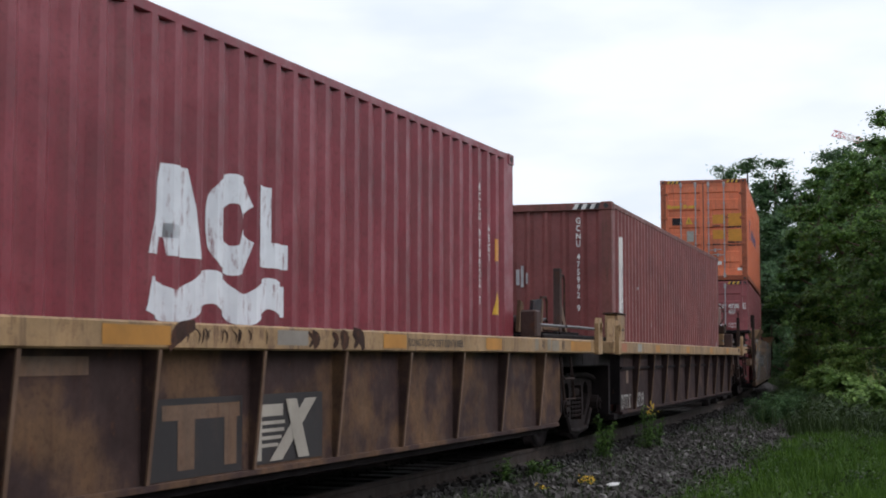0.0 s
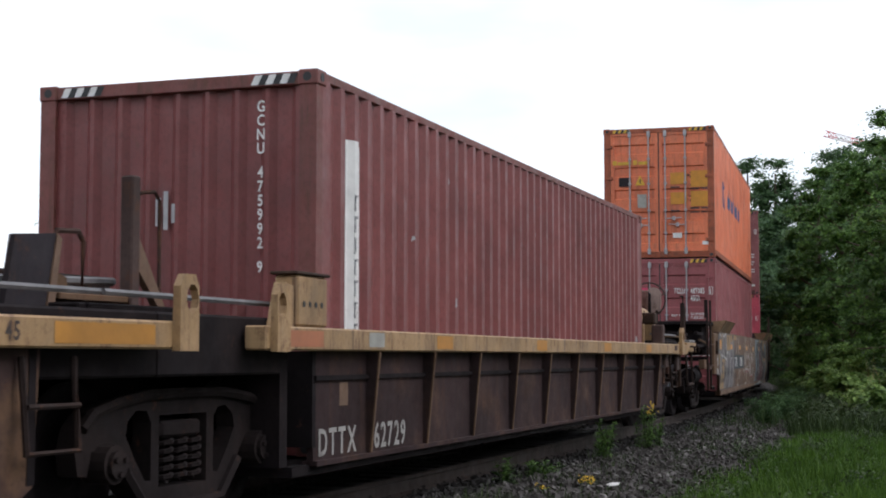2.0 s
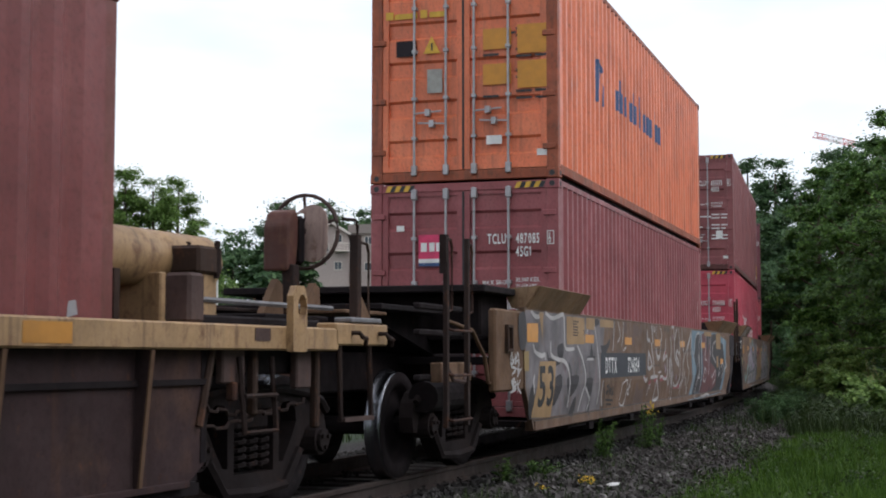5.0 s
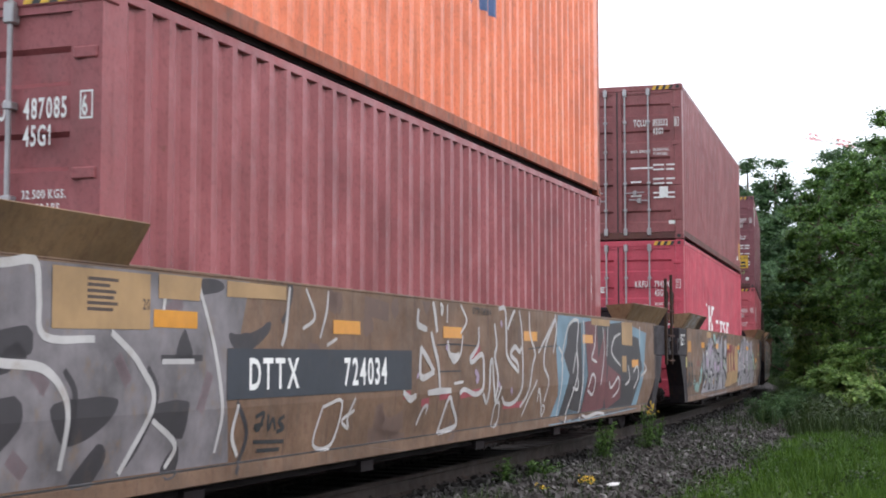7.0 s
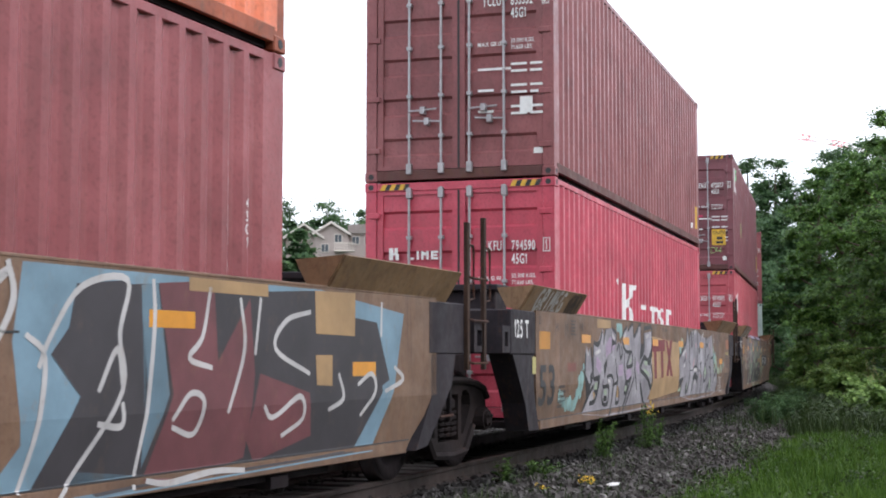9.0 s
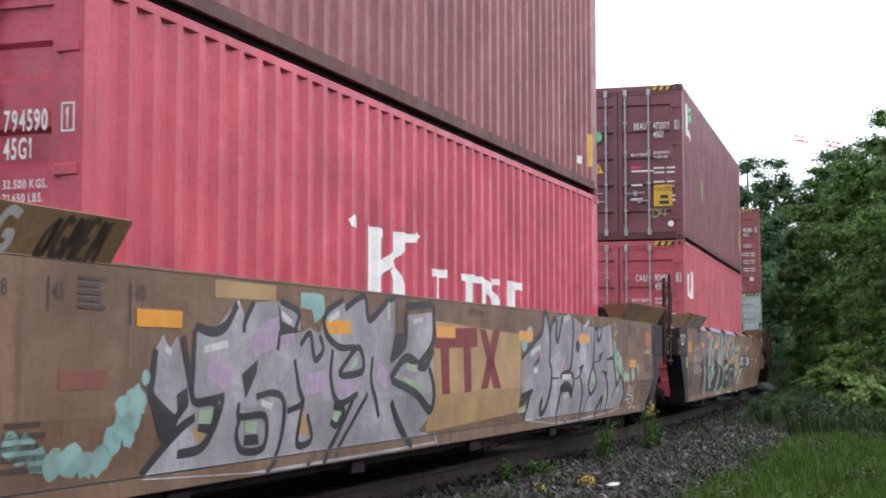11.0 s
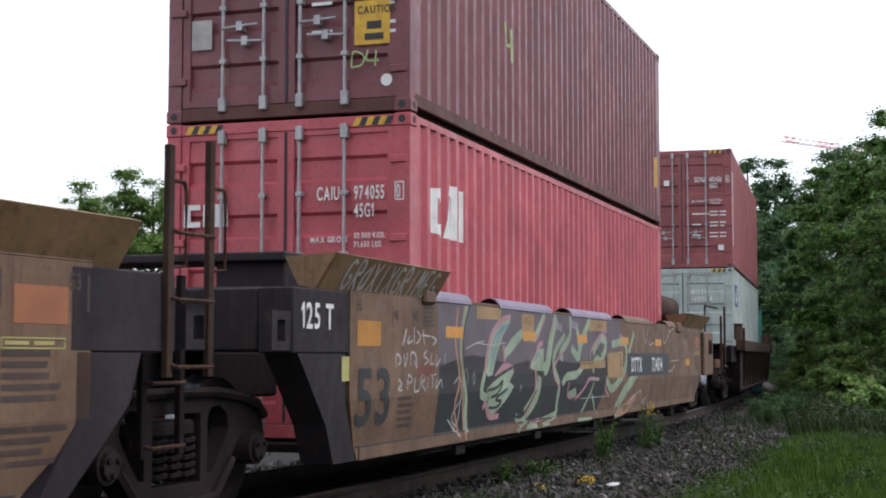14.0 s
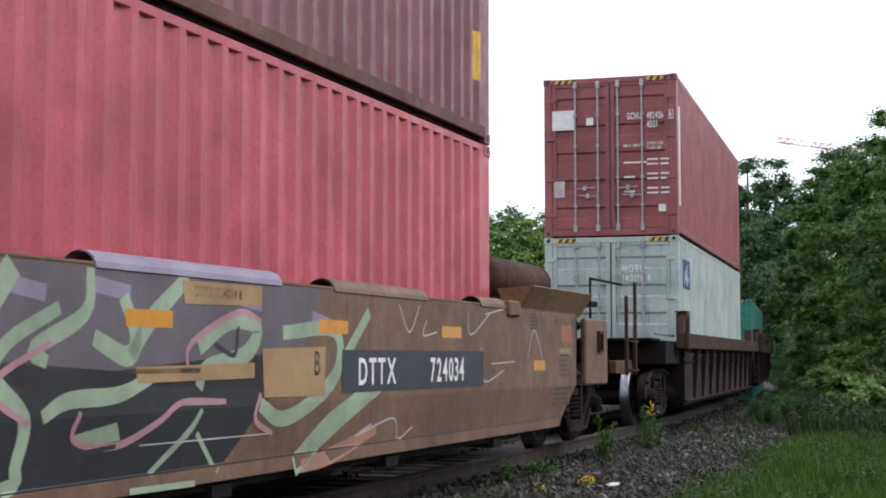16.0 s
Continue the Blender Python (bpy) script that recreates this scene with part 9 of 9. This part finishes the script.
def seed_heads(rng):
    s = 34 + 22 * rng.random()
    d = -rng.uniform(4.0, 8.5)
    p = track(s, d)
    return p.x, p.y, ground_z(d), 1.0


blades("dry_grass", "tall straw-coloured grass stalks by the bushes", 260, seed_heads, 1.45, 0.009, STRAW, 9)


def far_verge(rng):
    s = 12 + 90 * rng.random()
    d = rng.uniform(4.5, 14)
    p = track(s, d)
    return p.x, p.y, ground_z(d), 1.0


blades("grass", "rough grass behind the track", 14000, far_verge, 0.4, 0.015, WEED, 6)


def weed_bed(rng):
    s = 11 + 34 * rng.random()
    d = -rng.uniform(1.3, 2.5)
    p = track(s, d)
    c = noise.noise((p.x * 1.3, p.y * 1.3, 9))
    return p.x, p.y, ground_z(d), 0.2 + 0.9 * max(0, c)


blades("weeds", "thin low weeds growing through ballast", 9000, weed_bed, 0.25, 0.005, WEED, 7)


def weed(label, x, y, z, height, stems, seed, flowers=True, spread=0.16, leaf=1.0, mat=LEAF):
    """A clump of leafy stems, with plumes of small yellow flowers."""
    rng = np.random.default_rng(seed)
    w = thing("wildflower" if flowers else "weed", label, "wildflower" if flowers else "weed")
    w.matrix_basis = Matrix.Translation((x, y, z))
    lv, lf, fv, ff = [], [], [], []
    for i in range(stems):
        h = height * rng.uniform(0.6, 1.0)
        a = rng.random() * 6.28
        lean = spread * rng.uniform(0.3, 1.2)
        top = Vector((math.cos(a) * lean, math.sin(a) * lean, h))
        foot = top * 0.25
        foot.z = 0
        sb = bmesh.new()
        sweep_taper(sb, [foot, (foot + top) / 2 + Vector((0, 0, 0.05 * h)), top], 0.006, 0.003, 5)
        part("stem", sb, WEED, w)
        m = int(46 * h / 0.8) + 6
        for k in range(m):
            f = 0.1 + 0.85 * rng.random()
            p = foot.lerp(top, f)
            b = rng.random() * 6.28
            L = (0.085 * (1.1 - f) + 0.035) * leaf
            t = p + Vector((math.cos(b) * L, math.sin(b) * L, rng.uniform(-0.3, 0.5) * L))
            s = Vector((-math.sin(b), math.cos(b), 0)) * 0.011 * leaf
            n = len(lv)
            mid = (p + t) / 2 + Vector((0, 0, 0.015))
            lv += [tuple(p), tuple(mid + s), tuple(t), tuple(mid - s)]
            lf.append((n, n + 1, n + 2, n + 3))
        if flowers:
            for k in range(20 if i < max(2, stems // 3) else 0):
                f = 0.9 + 0.16 * rng.random()
                p = top * f + Vector(rng.normal(0, 0.03, 3))
                r = rng.uniform(0.009, 0.017)
                n = len(fv)
                fv += [tuple(p + Vector((r, 0, 0))), tuple(p + Vector((-r * 0.5, r, 0))), tuple(p + Vector((-r * 0.5, -r, 0))), tuple(p + Vector((0, 0, r * 1.4)))]
                ff += [(n, n + 1, n + 3), (n + 1, n + 2, n + 3), (n + 2, n, n + 3)]
    for nm, v, f, mt in (("foliage", lv, lf, mat), ("flower", fv, ff, PETAL)):
        if v:
            me = bpy.data.meshes.new(nm)
            me.from_pydata(v, [], f)
            me.materials.append(mt)
            ob = new(nm, me)
            ob.parent = w
    return w


YELLOW_WEED = "tall wild plant with yellow flower plumes in gravel"
for x, y, d, h, st, sd in ((2.84, 20.3, -1.8, 0.74, 8, 1), (2.72, 20.0, -1.75, 0.55, 5, 2), (2.98, 20.5, -1.85, 0.5, 6, 3)):
    weed(YELLOW_WEED, x, y, ground_z(d), h, st, sd, flowers=sd == 1, spread=0.13)
for x, y, h, st, sd in ((1.49, 15.0, 0.1, 7, 11), (1.01, 14.2, 0.08, 6, 12), (1.42, 15.05, 0.08, 5, 13)):
    weed("low wild plant with small yellow flowers in gravel", x, y, -0.25, h, st, sd, spread=0.07)
for x, y, h, st, sd in ((2.08, 18.75, 0.66, 6, 21), (2.0, 18.5, 0.5, 5, 22), (0.66, 14.8, 0.3, 6, 23), (1.0, 15.75, 0.26, 7, 24), (1.16, 15.85, 0.22, 6, 31)):
    weed("leafy green weed growing in the ballast", x, y, -0.22, h, st, sd, flowers=False, spread=0.14, leaf=1.25)
for i, (s0, d, h) in enumerate(((29.5, -2.35, 0.6), (31, -2.1, 0.72), (32.4, -2.5, 0.6), (33.5, -2.2, 0.75), (34.6, -2.7, 0.7), (36, -2.3, 0.7), (37.3, -2.6, 0.8), (38.6, -2.2, 0.6), (40, -2.8, 0.85), (41.2, -2.4, 0.8), (43, -2.9, 0.9), (45, -2.6, 0.9), (35.4, -3.2, 0.6), (38, -3.4, 0.7), (41.8, -3.5, 0.9), (39.4, -4.2, 0.8), (44, -3.9, 1.0))):
    p = track(s0, d)
    weed("tall leafy weed at the foot of the ballast", p.x, p.y, ground_z(d), h * 0.75, 10, 60 + i, flowers=False, spread=0.3, leaf=1.9, mat=LEAF_DARK)


def litter():
    bm = bmesh.new()
    pts = [(-0.06, -0.03, 0.0), (0.05, -0.04, 0.015), (0.07, 0.03, 0.035), (-0.02, 0.045, 0.03), (-0.07, 0.02, 0.01)]
    bm.faces.new([bm.verts.new(p) for p in pts])
    made = bmesh.ops.extrude_face_region(bm, geom=bm.faces[:])
    for q in made["geom"]:
        if isinstance(q, bmesh.types.BMVert):
            q.co.z += 0.006
    bmesh.ops.recalc_face_normals(bm, faces=bm.faces)
    ob = tagged(part("litter", bm, WHITE), "crumpled scrap of white paper on the gravel", "litter")
    ob.matrix_basis = Matrix.Translation((1.73, 14.96, -0.215))


litter()


# ---------------------------------------------------------------- houses and crane in the distance
def house():
    h = thing("apartment_house", "beige apartment house with gabled roofs behind trees", "house")
    x, y = bearing(-5.0, 150)
    h.matrix_basis = Matrix.Translation((x, y, -0.5)) @ Matrix.Rotation(radians(4), 4, "Z")
    wall = plain("beige_siding", (0.40, 0.33, 0.30), 0.8, vary=0.08)
    roof = plain("grey_brown_shingle", (0.26, 0.22, 0.2), 0.9)
    trim = plain("pale_trim", (0.62, 0.56, 0.5), 0.6, vary=0.05)
    glass = plain("dark_window_glass", (0.05, 0.06, 0.07), 0.1, vary=0.1)
    for x0, x1, top, peak in ((-3.0, 0.6, 13.8, 15.0), (-0.1, 3.3, 14.2, 15.2)):
        part("gable_wall", prism(bmesh.new(), [(x0, 0), (x1, 0), (x1, top), ((x0 + x1) / 2, peak), (x0, top)], "y", -0.2 if x0 < -1 else -0.8, 8), wall, h)
        for a, b in ((x0 - 0.3, (x0 + x1) / 2), (x1 + 0.3, (x0 + x1) / 2)):
            za = top - 0.25
            slab = prism(bmesh.new(), [(a, za), (b, peak), (b, peak + 0.22), (a, za + 0.22)], "y", -1.2, 8.2)
            part("roof", slab, roof, h)
            part("barge_board", prism(bmesh.new(), [(a, za), (b, peak), (b, peak + 0.25), (a, za + 0.25)], "y", -1.26, -1.2), trim, h)
    part("side_wing", boxed(3.32, 7.4, 0.4, 8, 0, 14.3), wall, h)
    part("roof", prism(bmesh.new(), [(3.3, 14.3), (7.6, 14.3), (7.6, 14.45), (6.8, 15.3), (3.3, 15.2)], "y", 0.0, 8.2), roof, h)
    for wx, wz in ((2.3, 13.7), (4.1, 13.6), (5.4, 13.6), (0.95, 12.7), (4.1, 10.9), (5.4, 10.9), (2.3, 10.9)):
        yy = 0.36 if wx > 3.3 else -0.84
        fr = part("window_frame", boxed(wx - 0.42, wx + 0.42, yy - 0.06, yy + 0.02, wz - 0.45, wz + 0.45), trim, h)
        part("pane", boxed(wx - 0.34, wx - 0.03, yy - 0.08, yy - 0.05, wz - 0.37, wz + 0.37), glass, fr)
        part("pane", boxed(wx + 0.03, wx + 0.34, yy - 0.08, yy - 0.05, wz - 0.37, wz + 0.37), glass, fr)
    part("balcony", boxed(1.9, 4.0, -1.9, -0.8, 12.3, 12.42), trim, h)
    for k in range(13):
        part("baluster", boxed(1.92 + k * 0.165, 1.97 + k * 0.165, -1.88, -1.82, 12.42, 13.1), trim, h)
    part("handrail", boxed(1.9, 4.0, -1.9, -1.8, 13.1, 13.2), trim, h)


house()


def light_pole(ang, dist, height):
    p = thing("pole", "thin pale pole beyond the line", "pole")
    p.matrix_basis = Matrix.Translation((*bearing(ang, dist), -0.5))
    part("shaft", sweep_taper_new([(0, 0, 0), (0, 0, height)], 0.09, 0.05), plain("pale_pole", (0.6, 0.6, 0.58)), p)


def sweep_taper_new(points, r0, r1):
    bm = bmesh.new()
    sweep_taper(bm, points, r0, r1, 8)
    return bm


for ang, dist, height in ((-6.2, 85, 6.0), (-5.4, 85, 5.4), (-8.8, 80, 5.8)):
    light_pole(ang, dist, height)


def crane():
    """Tower crane far off; its jib swings slowly."""
    c = thing("tower_crane", "distant red and white tower crane", "crane")
    c.matrix_basis = Matrix.Translation((99.7, 297.8, -0.5))
    red, white = plain("crane_red", (0.62, 0.16, 0.15), 0.6), plain("crane_white", (0.75, 0.68, 0.68), 0.6)
    mast = bmesh.new()
    for gx in (-0.8, 0.8):
        for gy in (-0.8, 0.8):
            box(mast, gx - 0.09, gx + 0.09, gy - 0.09, gy + 0.09, 0, 42)
    for k in range(21):
        rod(mast, (-0.8, -0.8, k * 2), (0.8, -0.8, k * 2 + 2), 0.05, 4)
        rod(mast, (-0.8, 0.8, k * 2), (-0.8, -0.8, k * 2 + 2), 0.05, 4)
    part("mast", mast, red, c)
    jib = part("jib", boxed(-1, 12, -0.5, 0.5, 0.0, 0.3), red, c)
    part("counterweight", boxed(9, 12, -0.8, 0.8, -2.2, 0.2, bevel=0.1), white, jib)
    for k in range(23):
        x = -1 - k * 2.0
        seg = bmesh.new()
        for gy in (-0.45, 0.45):
            box(seg, x - 2.0, x, gy - 0.07, gy + 0.07, -0.07, 0.07)
            rod(seg, (x, gy, 0), (x - 1.0, 0, 0.95), 0.05, 5)
            rod(seg, (x - 1.0, 0, 0.95), (x - 2.0, gy, 0), 0.05, 5)
        box(seg, x - 2.0, x, -0.07, 0.07, 0.88, 1.02)
        part("jib_bay", seg, red if (k // 3) % 2 else white, jib)
    return jib


CRANE_JIB = crane()


# ---------------------------------------------------------------- what moves
def motions():
    for body, s, before, after, z, step in MOVERS:
        rows = []
        n = round(16 / step)
        for i in range(n + 1):
            t = i * step
            s0 = s - run(t)
            rows.append((t, chord_pose(s0 + before, s0 + after, s0, z)))
        walk(body, rows)
    walk(CRANE_JIB, [(t, pose(0, 0, 41.5, 0, 0, 44.3 + 7.3 - 14.6 * t / 16)) for t in (0, 4, 8, 12, 16)])
    for axle, x in SPINNERS:
        walk(axle, [(i / 10, pose(x, 0, WHEEL_R, 0, -math.degrees(run(i / 10) / WHEEL_R), 0)) for i in range(161)])


motions()
